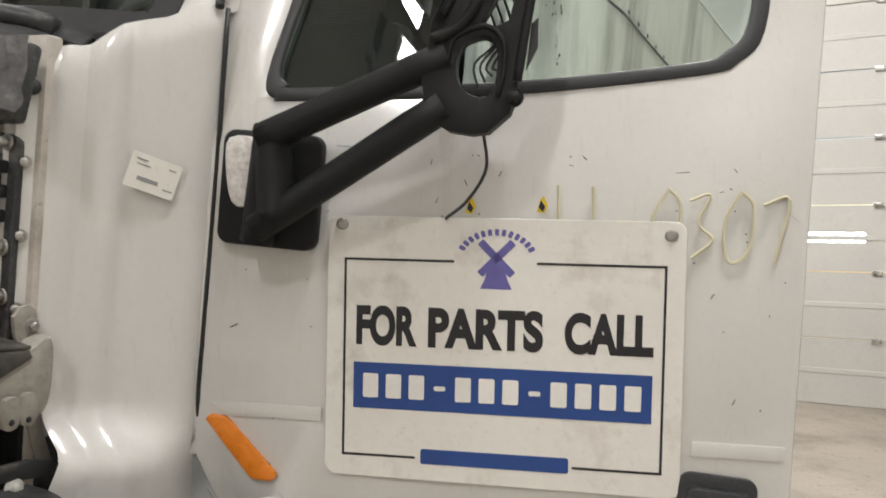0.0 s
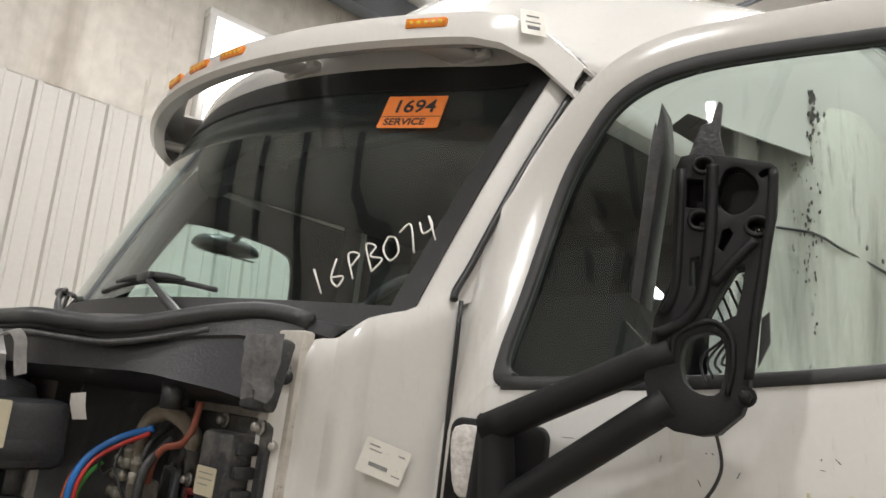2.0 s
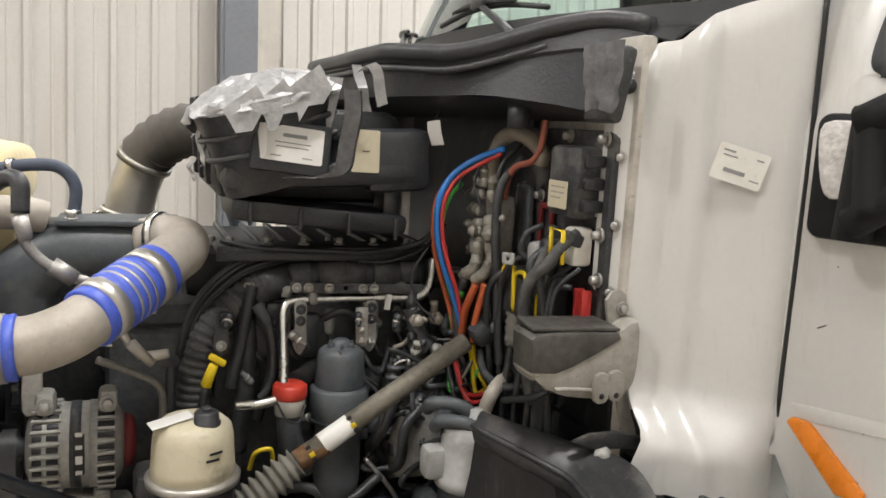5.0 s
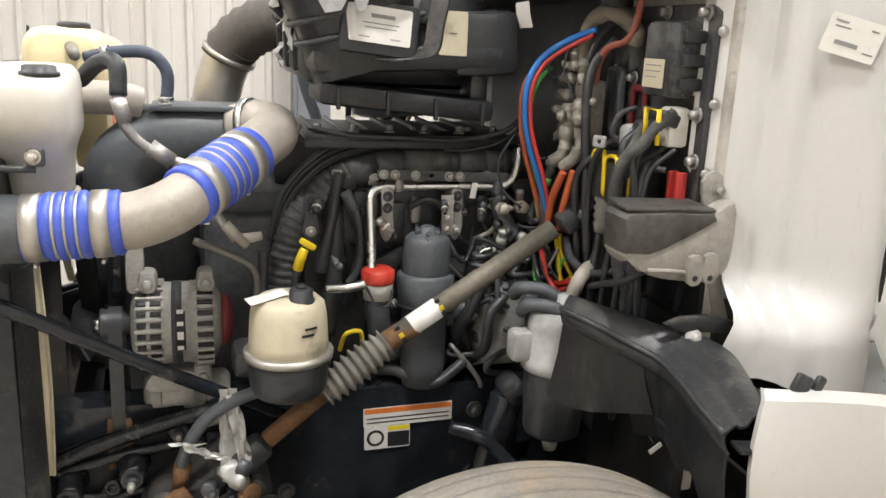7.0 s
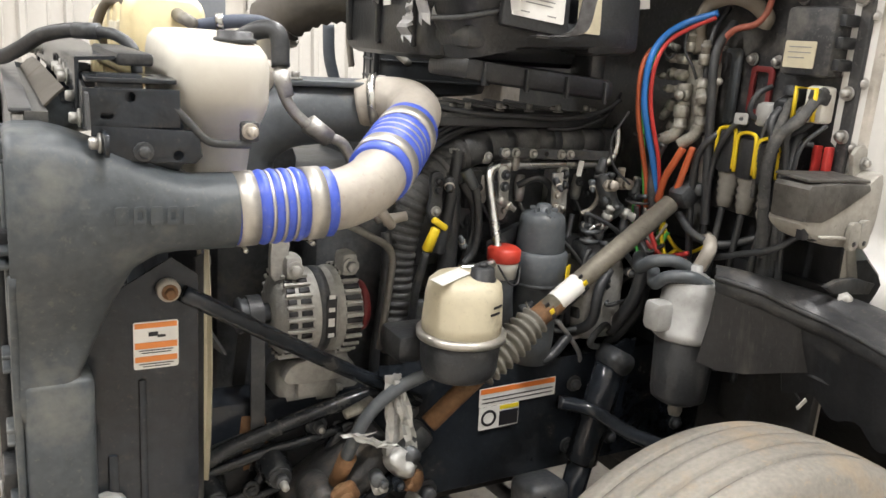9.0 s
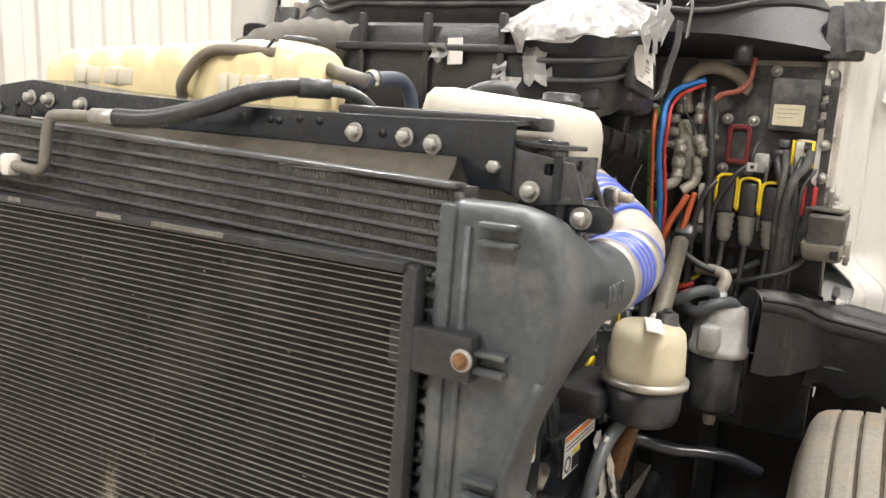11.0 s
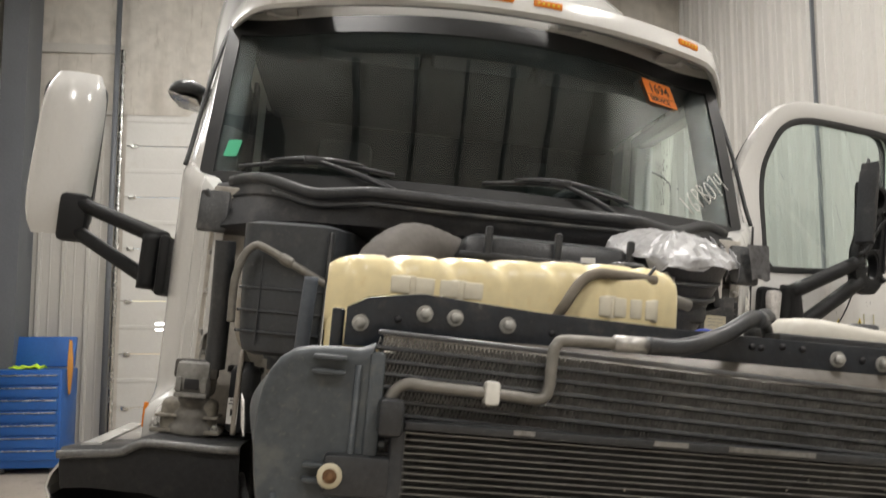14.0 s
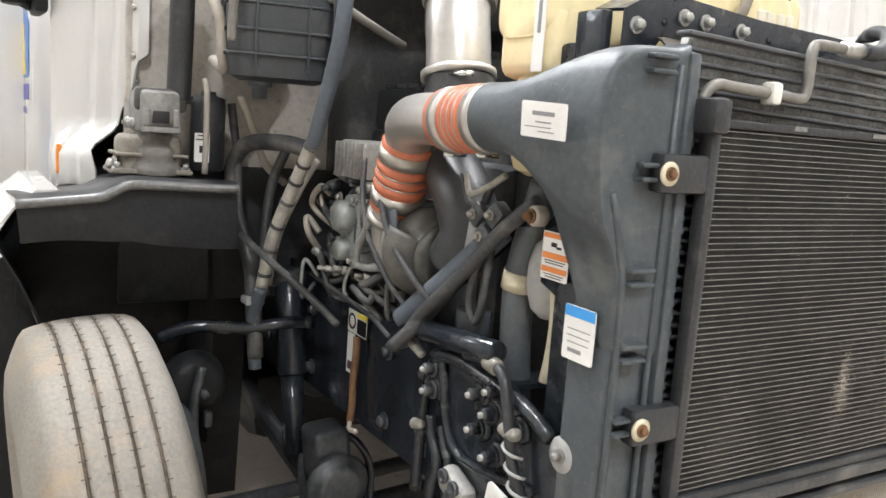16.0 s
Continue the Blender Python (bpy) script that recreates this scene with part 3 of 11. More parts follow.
# pillars beside the windscreen
for sg in (-1, 1):
    bm = bmesh.new()
    rows = []
    for k in range(9):
        s = k / 8
        a = ws_point(s, sg * 0.94, 0.0)
        b = V(0.0 + 0.36 * s, sg * (1.0 - 0.03 * s), 2.055 + 0.62 * s)
        rows.append([a + V(0.012, 0, 0), a, a.lerp(b, 0.3) + V(-0.012, sg * 0.006, 0), a.lerp(b, 0.7) + V(-0.008, sg * 0.012, 0), b, b + V(0.03, -sg * 0.02, 0)])
    part("pillar", sheet(rows, 0.006), WHITE, cab)
    bm = sheet([[V(0.012 + 0.36 * k / 8, sg * (0.997 - 0.03 * k / 8), 2.055 + 0.62 * k / 8), V(0.04 + 0.36 * k / 8, sg * (0.992 - 0.03 * k / 8), 2.05 + 0.62 * k / 8)] for k in range(9)], 0.02)
    part("pillar_seal", bm, SEALB, cab)
    part("pillar_gap", tube([V(-0.058, sg * 1.004, 2.045), V(-0.052, sg * 1.000, 2.065), V(-0.019, sg * 0.998, 2.12), V(0.025, sg * 0.996, 2.205), V(0.107, sg * 0.992, 2.355), V(0.235, sg * 0.982, 2.56), V(0.30, sg * 0.975, 2.65)], 0.008, 8, 4), SEALB, cab, "black gap seal beside the pillar")


# roof shell from the windscreen head back over the sleeper
def roof_half(x):
    """Half the roof's width: it widens from the visor to the sleeper."""
    return 0.90 + 0.35 * min(1.0, max(0.0, (x - 0.15) / 0.946))


def roof_z(x, y):
    u = min(1.0, max(0.0, (x - 0.02) / 0.758))
    rise = 0.384 * u * u * (3 - 2 * u) + 0.3 * min(3.0, max(0.0, x))
    w = min(1.0, abs(y) / roof_half(x))
    dome = max(0.0, 1 - w ** (1.2 if y < 0 else 9.6)) ** 0.25
    return 2.725 + 0.05 * (1 - w * w) + rise * dome


rows = []
for i in range(34):
    x = -0.02 + 3.92 * (i / 33) ** 1.45
    row, hw = [], roof_half(x)
    for k in range(61):
        y = hw * math.sin(math.pi * (k / 60 - 0.5))
        row.append(V(x + 0.33 * y * y * min(1.0, max(0.0, 1.8 - x)), y, roof_z(x, y)))
    drop = 2.60 if x < 0.35 else 2.70
    row = [V(row[0].x, -hw - 0.005, drop)] + row + [V(row[-1].x, hw + 0.005, drop)]
    rows.append(row)
part("roof", sheet(rows, 0.006), WHITE, cab, "white domed roof fairing rising to the sleeper")
for y in (0.195, -0.012):
    part("roof_plug", lathe(V(0.375 + 0.33 * y * y, y, roof_z(0.375, y) - 0.006), V(0.275 + 0.33 * y * y, y, roof_z(0.375, y) + 0.064), [(0, 0.016), (0.012, 0.016)], 14), RUBBER, cab)
# strip between windscreen head and roof
part("roof_header", sheet([[ws_point(1.0, y, 0.002) for y in ys], [ws_point(1.06, y, 0.012) for y in ys], [V(-0.02 + 0.36 * y * y, y, roof_z(0, y) - 0.002) for y in ys]], 0.005), WHITE, cab)


# sun visor
def visor_front(y):
    e = max(0.0, abs(y) - 0.82) / 0.18
    return V(-0.205 + 0.34 * y * y + 0.10 * e * e, y * (1 if y < 0 else 0.965), 2.69 - (0.10 if y < 0 else 0.045) * e ** 3)


vy = [-1.0 + 2.0 * k / 40 for k in range(41)]
rows = [[visor_front(y) + V(0.05, 0, -0.022) for y in vy], [visor_front(y) + V(0.012, 0, -0.03) for y in vy], [visor_front(y) + V(-0.004, 0, -0.018) for y in vy],
        [visor_front(y) + V(0.004, 0, 0.02) for y in vy], [visor_front(y) + V(0.03, 0, 0.06) for y in vy],
        [visor_front(y) + V(0.10, -y * 0.01, 0.088 - 0.03 * abs(y) ** 6) for y in vy], [visor_front(y) + V(0.21, -y * 0.03, 0.10 - 0.05 * abs(y) ** 6) for y in vy],
        [visor_front(y) + V(0.27, -y * 0.04, 0.085 - 0.05 * abs(y) ** 6) for y in vy]]
front, rear = rows[:6], rows[5:]
bm = sheet(front, 0.007)
for half in ([k for k, y in enumerate(vy) if y < -0.30], [k for k, y in enumerate(vy) if y > 0.62]):
    sheet([[row[k] for k in half] for row in rear], 0.007, bm=bm)
visor = part("sun_visor", bm, WHITE, cab, "white exterior sun visor, open to the roof in the middle")
label_plate("parts_label", axes((0.146, -0.936, 2.727), (0.85, -0.48, 0.05), (0.1, 0.3, 0.95)), 0.06, 0.075, visor, [(0, 0.018, 0.03, 0.004, DUSTB), (0, 0.0, 0.036, 0.003, DUSTB), (0, -0.016, 0.03, 0.010, DUSTB)], WHITEP, "white barcode label")
for y in (-0.75, -0.166, 0.008, 0.18, 0.785):
    p = visor_front(y)
    yaw = math.degrees(math.atan(0.68 * y))
    m = pose(p.x - 0.002, y, p.z + 0.022, 0, 0, -yaw)
    lampo = part("marker_lamp", box(None, (0.013, 0.105, 0.026), 0.006, m=m @ Matrix.Translation((0.006, 0, 0))), AMBER, visor, "amber marker lamp")
    for k in range(5):
        part("diode", box(None, (0.006, 0.009, 0.009), 0.002, m=m @ Matrix.Translation((0.001, -0.036 + 0.018 * k, 0))), YELLOWP, lampo)
for y in (-0.72, -0.28, 0.75):
    p = ws_point(1.03, y, 0.015)
    q = visor_front(y) + V(0.05, 0, -0.015)
    bm = box(((p.x + q.x) / 2, y, (p.z + q.z) / 2 + 0.005), (abs(p.x - q.x) + 0.05, 0.09, 0.014), 0.006, rot=(0, math.degrees(math.atan2(q.z - p.z, p.x - q.x)) * 0.5, 0))
    box((p.x - 0.01, y, p.z), (0.03, 0.15, 0.022), 0.008, bm=bm)
    bolt((p.x - 0.026, y - 0.05, p.z + 0.002), (-1, 0, 0.2), 0.006, 0.006, bm)
    bolt((p.x - 0.026, y + 0.05, p.z + 0.002), (-1, 0, 0.2), 0.006, 0.006, bm)
    part("visor_bracket", bm, WHITE, visor)

# cab shell below and behind the windows
part("rear_side_wall", box((1.75, -0.99, 1.75), (1.5, 0.03, 1.8), 0.012), WHITE, cab)
part("side_rail", box((1.18, 0.964, 1.87), (2.4, 0.03, 0.25), 0.01), WHITE, cab)
part("door_skin", box((1.18, 0.967, 1.4), (2.4, 0.03, 0.75), 0.01), WHITE, cab)
part("rear_quarter", box((1.75, 0.985, 2.25), (1.3, 0.03, 0.8), 0.01), WHITE, cab)
part("rear_trim", box((1.38, 0.945, 2.2), (0.70, 0.02, 0.95), 0.006), SEATM, cab, "dark inner side trim")
part("roof_rail", box((0.75, 0.985, 2.58), (0.72, 0.03, 0.14), 0.01), WHITE, cab)
part("door_post", box((1.05, -0.965, 1.75), (0.10, 0.08, 1.75), 0.02), WHITE, cab)
part("door_header", box((0.69, -0.96, 2.60), (0.82, 0.08, 0.07), 0.02), WHITE, cab)
part("sill", box((0.5, -0.95, 1.0), (1.1, 0.1, 0.12), 0.02), WHITE, cab)
part("cab_floor", box((1.2, 0, 1.05), (2.6, 1.9, 0.04), 0.01), WHITE, cab)
# rounded front corner of the sleeper behind the door opening, with a dirty seam
SEAM = material("stained sleeper paint", (0.66, 0.66, 0.60), 0.35, 0, 0.10, 3, 0, 60, (0.16, 0.15, 0.125), 0.45, 4.5, coat=0.2, streak=True)
GRIME = material("black grime", (0.06, 0.057, 0.05), 0.8, 0, 0.4, 30)
prof = [V(1.12, -0.90, 0), V(1.125, -0.98, 0), V(1.14, -1.06, 0), V(1.17, -1.13, 0), V(1.22, -1.19, 0), V(1.30, -1.23, 0), V(1.42, -1.248, 0), V(1.60, -1.25, 0), V(2.4, -1.25, 0), V(3.2, -1.25, 0), V(3.9, -1.25, 0)]
for sg, nm in ((1, "stained white sleeper side with a rounded front corner"), (-1, "white sleeper side with a rounded front corner")):
    rows = []
    for z, g in ((0.95, 0.0), (1.2, 0.0), (1.5, 0.0), (1.8, 0.0), (2.1, 0.0), (2.4, 0.0), (2.70, 0.0), (2.80, 0.012), (2.87, 0.035), (2.92, 0.075), (2.945, 0.13), (2.95, 0.30)):
        rows.append([V(p.x + g * 0.8 * max(0.0, (1.9 - p.x) / 0.78), sg * (p.y + g), z) for p in prof])
    fair = part("sleeper_side", sheet(rows, 0.006), SEAM if sg > 0 else WHITE, cab, nm)
    if sg > 0:
        bm = tube([V(1.135, -1.05, 2.487), V(1.165, -1.125, 2.475), V(1.19, -1.162, 2.46), V(1.22, -1.195, 2.435), V(1.42, -1.252, 2.40), V(1.70, -1.255, 2.375), V(2.3, -1.256, 2.33), V(3.2, -1.256, 2.28)], 0.004, 6)
        part("seam", bm, DUSTB, fair, "dirty panel seam")
        for k in range(12):
            part("rivet", lathe(V(1.26 + 0.12 * k, -1.252, 2.44 - 0.012 * k), V(1.26 + 0.12 * k, -2, 2.44 - 0.012 * k), [(0, 0.008), (0.003, 0.006)], 10), DUSTB, fair)
        random.seed(12)
        for x0, y0, z0, z1, r, n in ((1.163, -1.128, 2.90, 2.30, 0.007, 60), (1.176, -1.145, 2.86, 2.05, 0.006, 40), (1.150, -1.096, 2.78, 2.35, 0.005, 26)):
            bm = bmesh.new()
            for k in range(n):
                u = random.random()
                c = V(x0 + random.gauss(0, 0.005), y0 + random.gauss(0, 0.007), z0 + (z1 - z0) * u ** 1.4)
                w = r * random.uniform(0.25, 1.0) * (1.1 - 0.6 * u)
                ax = axes(c, (0.55, -0.83, 0), (0, 0, 1))
                ring = [(w * random.uniform(0.4, 1.2) * math.cos(a), w * random.uniform(0.8, 3.2) * math.sin(a)) for a in [2 * math.pi * q / 7 for q in range(7)]]
                join(bm, plate(ring, 0.0016, ax, (), 0))
            part("grime", bm, GRIME, fair, "black flaking grime on the corner")["kind"] = "stuff"
back = [(-1.25, 0.95), (1.25, 0.95), (1.25, 2.70)] + [(1.25 * math.sin(math.pi * (0.5 - k / 30)), roof_z(3.88, 1.25 * math.sin(math.pi * (0.5 - k / 30))) - 0.004) for k in range(1, 30)] + [(-1.25, 2.70)]
part("sleeper_back", plate(back, 0.03, axes((3.87, 0, 0), (0, 1, 0), (0, 0, 1))), WHITE, cab, "white sleeper back wall")
part("sleeper_floor", box((2.55, 0, 0.98), (2.66, 2.46, 0.05), 0.01), FENDB, cab, "dark sleeper floor")
part("sleeper_corner", plate(smooth_ring([(0.98, 1.05), (1.10, 1.05), (1.105, 2.62), (1.09, 2.74), (1.04, 2.80), (0.98, 2.78)], 5), 0.03, axes((0, -0.975, 0), (1, 0, 0), (0, 0, 1)), (), 0.012), WHITE, cab, "white rounded panel behind the door")
part("grab_rail", tube([V(1.62, -1.24, 1.5), V(1.64, -1.30, 1.53), V(1.7, -1.30, 1.9), V(1.7, -1.24, 1.93)], 0.012, 10), STEEL, cab)

# firewall, bare white paint at its sides
bm = box((-0.27, 0, 1.42), (0.03, 1.72, 1.06), 0.006)
part("firewall", bm, material("dusty firewall paint", (0.50, 0.47, 0.42), 0.55, 0, 0.15, 6, 0.2, 60, (0.17, 0.15, 0.125), 0.5, 4), cab, "dusty painted firewall")
# black sheet added over the pale firewall foot, so that it reads dark
part("lower_cover", box((-0.297, 0, 1.045), (0.024, 1.75, 0.37), 0.006), FENDB, cab, "added black sheet darkening the lower firewall")
part("heat_mat", box((-0.292, -0.10, 1.42), (0.018, 0.80, 0.95), 0.006), DUSTB, cab, "black insulating mat on the firewall")
for z in [1.0 + 0.11 * k for k in range(9)]:
    for y in (-0.835, 0.835):
        part("firewall_bolt", bolt((-0.286, y, z), (-1, 0, 0), 0.007, 0.007), ALU, cab)


# side panels between firewall and doors
def cowl_side(sg):
    # plan line from the front flange over the ridge to the door gap: x, y, height of the top edge there
    plan = [(-0.318, 0.812, 1.88), (-0.314, 0.836, 1.885), (-0.306, 0.842, 1.888), (-0.284, 0.846, 1.905), (-0.276, 0.852, 1.925), (-0.268, 0.868, 1.936), (-0.256, 0.877, 1.941), (-0.236, 0.881, 1.944),
            (-0.224, 0.884, 1.948), (-0.214, 0.897, 1.962), (-0.203, 0.914, 1.978), (-0.19, 0.921, 1.99), (-0.172, 0.922, 1.997), (-0.160, 0.926, 2.002), (-0.148, 0.942, 2.008), (-0.132, 0.958, 2.014), (-0.11, 0.975, 2.030),
            (-0.085, 0.993, 2.052), (-0.056, 1.008, 2.056), (-0.044, 1.010, 2.056), (-0.038, 0.985, 2.05)]
    heights, edge, foot = (1.0, 1.16, 1.20, 1.27, 1.33, 1.38, 1.44, 1.50, 2.2), (-0.262, -0.282, -0.286, -0.268, -0.262, -0.272, -0.296, -0.318, -0.318), 1.165
    px, py = [p[0] for p in plan], [p[1] for p in plan]
    rows = []
    for k in range(37):
        u = (k / 36) ** 1.15
        row = []
        for x, y, top in plan:
            low = foot - 0.055 * max(0.0, min(1.0, (x + 0.24) / 0.20))
            z = low + (top - low) * u
            e = float(np.interp(z, heights, edge))
            f = max(0.0, min(1.0, (-0.10 - x) / 0.218))
            xn = x + (e + 0.318) * f ** 0.7
            flare = max(0.0, min(1.0, (1.335 - z) / 0.095))
            flare = flare * flare * (3 - 2 * flare) * 0.085 * min(1.0, max(0.0, (-0.05 - xn) / 0.12))
            crown = max(0.0, (u - 0.95) / 0.05)
            row.append(V(xn + 0.010 * crown * crown, sg * (float(np.interp(xn, px, py)) + flare - 0.012 * crown * crown), z))
        rows.append(row)
    last = rows[-1]
    rows.append([V(p.x + 0.03, p.y - sg * 0.035, p.z + 0.004) for p in last])
    rows.append([V(p.x + 0.08, p.y - sg * 0.09, p.z + 0.002) for p in last])
    return sheet(rows, 0.005)


for sg in (-1, 1):
    side = part("cowl_side", cowl_side(sg), WHITE, cab, "white cowl side panel, scuffed")
    for z in (1.50, 1.62, 1.74):
        part("panel_bolt", bolt((-0.300, sg * 0.842, z), (-0.6, sg * 0.8, 0), 0.008, 0.007), ALU, side)
    part("plug", lathe((-0.296, sg * 0.843, 1.863), (-0.31, sg * 0.863, 1.863), [(0, 0.014), (0.004, 0.014)], 16), RUBBER, side)
# black strip paints the dark gap between cowl panel and door
part("door_gap_strip", tube([V(-0.050, -1.016, 2.045), V(-0.050, -1.018, 1.8), V(-0.051, -1.018, 1.5), V(-0.051, -1.018, 1.34), V(-0.035, -1.020, 1.26), V(0.0, -1.022, 1.20)], 0.0045, 8, 4), SEALB, cab, "black strip drawn for the dark gap at the door's front edge")
# white step fairing under the door
xs = ((-0.378, 1.165, 1.228, 1.07), (-0.382, 1.178, 1.232, 1.06), (-0.36, 1.190, 1.234, 1.045), (-0.30, 1.198, 1.232, 1.03), (-0.22, 1.200, 1.222, 1.015), (-0.125, 1.200, 1.205, 1.0), (0.0, 1.195, 1.18, 0.98), (0.2, 1.18, 1.15, 0.96), (0.45, 1.15, 1.14, 0.95))
rows = [[V(x + 0.02, -y + 0.03, z1 + 0.004) for x, y, z1, z0 in xs]] + [[V(x - 0.012 * math.sin(math.pi * u), -y - 0.006 * math.sin(math.pi * u), z1 + (z0 - z1) * u) for x, y, z1, z0 in xs] for u in (0, 0.15, 0.4, 0.7, 1)]
part("step_fairing", sheet(rows, 0.005), WHITE, cab, "white step fairing")
part("fairing_clip", box((-0.312, -1.165, 1.246), (0.03, 0.012, 0.030), 0.005, rot=(0, 25, 0)), RUBBER, cab)
part("fairing_clip", box((-0.282, -1.165, 1.244), (0.016, 0.012, 0.026), 0.005, rot=(0, 25, 0)), RUBBER, cab)
PRINTG = material("faded grey print", (0.25, 0.25, 0.25), 0.5, 0, 0.1, 20)
m = axes((-0.142, -0.962, 1.738), (0.78, -0.56, -0.26), (0.18, -0.1, 0.97))
label_plate("parts_label", m, 0.085, 0.062, cab, [(-0.024, 0.02, 0.02, 0.003, PRINTG), (-0.006, -0.012, 0.036, 0.007, PRINTG), (-0.02, 0.012, 0.024, 0.002, PRINTG), (0.028, 0.018, 0.012, 0.0025, PRINTG), (0.03, -0.018, 0.016, 0.002, PRINTG)], WHITEP, "clear-edged white barcode label")

# black cowl under the windscreen with its rubber strip
ARMB = material("scuffed black cowl", (0.020, 0.021, 0.024), 0.4, 0, 0.4, 9, 0.4, 160, (0.085, 0.082, 0.076), 0.35, 11)
def cowl_front(y):
    """The hood seal's line: level across the middle, then sweeping up and back to the foot of the glass."""
    a = abs(y)
    across = (0.0, 0.2, 0.38, 0.50, 0.55, 0.60, 0.68, 0.74, 0.80, 0.87)
    return V(float(np.interp(a, across, (-0.615, -0.62, -0.60, -0.525, -0.487, -0.440, -0.360, -0.292, -0.255, -0.225))), y,
             float(np.interp(a, across, (1.917, 1.917, 1.922, 1.917, 1.919, 1.938, 1.968, 1.984, 1.972, 1.955))))


cy = [-0.865 + 1.73 * k / 36 for k in range(37)]
rows = []
for k in range(7):
    u = k / 6
    rows.append([ws_point(-0.02, y, 0.01).lerp(cowl_front(y), u) + V(0, 0, 0.012 * math.sin(math.pi * u) - 0.012 * u) for y in cy])
cowl = part("cowl_panel", sheet(rows, 0.006), ARMB, cab, "dusty black plastic cowl under the windscreen")
bm = tube([cowl_front(y) + V(0.005, 0, 0.004) for y in cy[1:-1]], 0.018, 10, 2)
part("rubber_strip", bm, RUBBER, cowl, "black rubber hood seal")
part("rubber_lip", tube([cowl_front(y) + V(-0.004, 0, -0.030) for y in cy[4:-4]], 0.007, 8, 2), DUSTB, cowl)
part("rubber_fold", tube([cowl_front(y) + V(0.030, 0, 0.006) for y in cy[3:-3]], 0.011, 8, 2), RUBBER, cowl)
def apron_foot(y):
    a = abs(y)
    return V(float(np.interp(a, (0, 0.4, 0.6, 0.78, 0.87), (-0.585, -0.575, -0.46, -0.385, -0.35))), y, float(np.interp(a, (0, 0.4, 0.6, 0.78, 0.87), (1.825, 1.826, 1.834, 1.816, 1.80))))


rows = [[cowl_front(y) for y in cy[1:-1]], [cowl_front(y).lerp(apron_foot(y), 0.3) + V(0.006, 0, 0) for y in cy[1:-1]], [cowl_front(y).lerp(apron_foot(y), 0.34) + V(0.014, 0, 0) for y in cy[1:-1]],
        [apron_foot(y) + V(0.004, 0, 0.008) for y in cy[1:-1]], [apron_foot(y) + V(0.03, 0, -0.004) for y in cy[1:-1]], [V(-0.29, y, 1.80) for y in cy[1:-1]]]
part("cowl_apron", sheet(rows, 0.005), ARMB, cowl, "dusty black cowl apron")
for y in (-0.845, 0.845):
    part("cowl_bracket", box((-0.335, y, 1.862), (0.03, 0.09, 0.13), 0.010, rot=(0, 10, 0)), DUSTB, cowl)
    part("cowl_hook", tube([V(-0.33, y * 0.99, 1.895), V(-0.335, y * 1.02, 1.905), V(-0.34, y * 1.035, 1.925)], 0.009, 10), DUSTB, cowl)



# wipers
def wiper(y0, y1, parked):
    w = part("wiper", bmesh_arm(y0, y1), BLACKP, cab, "black windscreen wiper")
    s = 0.07
    pts = [ws_point(s + 0.035 * math.sin(math.pi * k / 10), y1 - parked * 0.25 + parked * 0.50 * k / 10, 0.018) for k in range(11)]
    part("blade", tube(pts, 0.007, 6, 2), RUBBER, w)
    part("bridge", tube([p + V(-0.014, 0, 0.008) for p in pts[2:9]], lambda u: 0.004 + 0.007 * math.sin(math.pi * u), 8, 2), BLACKP, w)


def bmesh_arm(y0, y1):
    a = ws_point(-0.09, y0, 0.02)
    b = ws_point(0.10, y1, 0.04)
    bm = tube([a, a.lerp(b, 0.5) + V(-0.012, 0, 0.012), b], lambda u: 0.014 - 0.007 * u, 8)
    lathe(a + V(0.02, 0, -0.03), a + V(-0.03, 0, 0.03), [(0, 0.026), (0.05, 0.024), (0.06, 0.014)], 14, bm)
    box(tuple(b), (0.02, 0.075, 0.026), 0.008, bm=bm)
    return bm


wiper(-0.50, -0.22, 1)
wiper(0.20, 0.56, 1)

# orange service sticker, green sticker and chalk on the glass
def on_glass(s, y, out=0.006):
    o = ws_point(s, y, out)
    dx = ws_point(s, y - 0.02, out) - ws_point(s, y + 0.02, out)
    dy = ws_point(s + 0.05, y, out) - ws_point(s - 0.05, y, out)
    return axes(o, dx, dy)


m = on_glass(0.79, -0.663)
stk = part("service_sticker", plate(rounded(0.155, 0.112, 0.004), 0.001, m), ORANGEST, cab, "orange service sticker", smooth=0)
part("sticker_text", letters("1694", 0.062, m @ pose(0, 0.017, 0.0012), 0.0004, 0.10, 0.001), INKBLACK, stk, smooth=0)
part("sticker_text", letters("SERVICE", 0.032, m @ pose(-0.012, -0.036, 0.0012), 0.0004, 0.105, 0.0008), INKBLACK, stk, smooth=0)
part("sticker_line", plate([(-0.077, -0.018), (0.077, -0.018), (0.077, -0.016), (-0.077, -0.016)], 0.0004, m @ pose(0, 0, 0.0012)), INKBLACK, stk, smooth=0)
part("green_sticker", plate(rounded(0.05, 0.07, 0.006), 0.001, on_glass(0.18, 0.845)), GREENST, cab, "small green sticker", smooth=0)
CHALK = material("white paint marker", (0.72, 0.72, 0.68), 0.8, 0, 0.1, 30)
part("chalk_number", handwriting("16PB074", on_glass(0.215, -0.80, 0.005) @ pose(0, 0, 0, 0, 0, 33), 0.29, 0.075, 0.0022), CHALK, cab, "handwritten white marker number")
for sg in (-1, 1):
    part("pillar_trim", tube([ws_point(s, sg * 0.915) + V(0.075, -sg * 0.02, 0) for s in (-0.05, 0.25, 0.5, 0.75, 1.02)], 0.055, 12), SEATM, cab, "dark inner pillar trim")
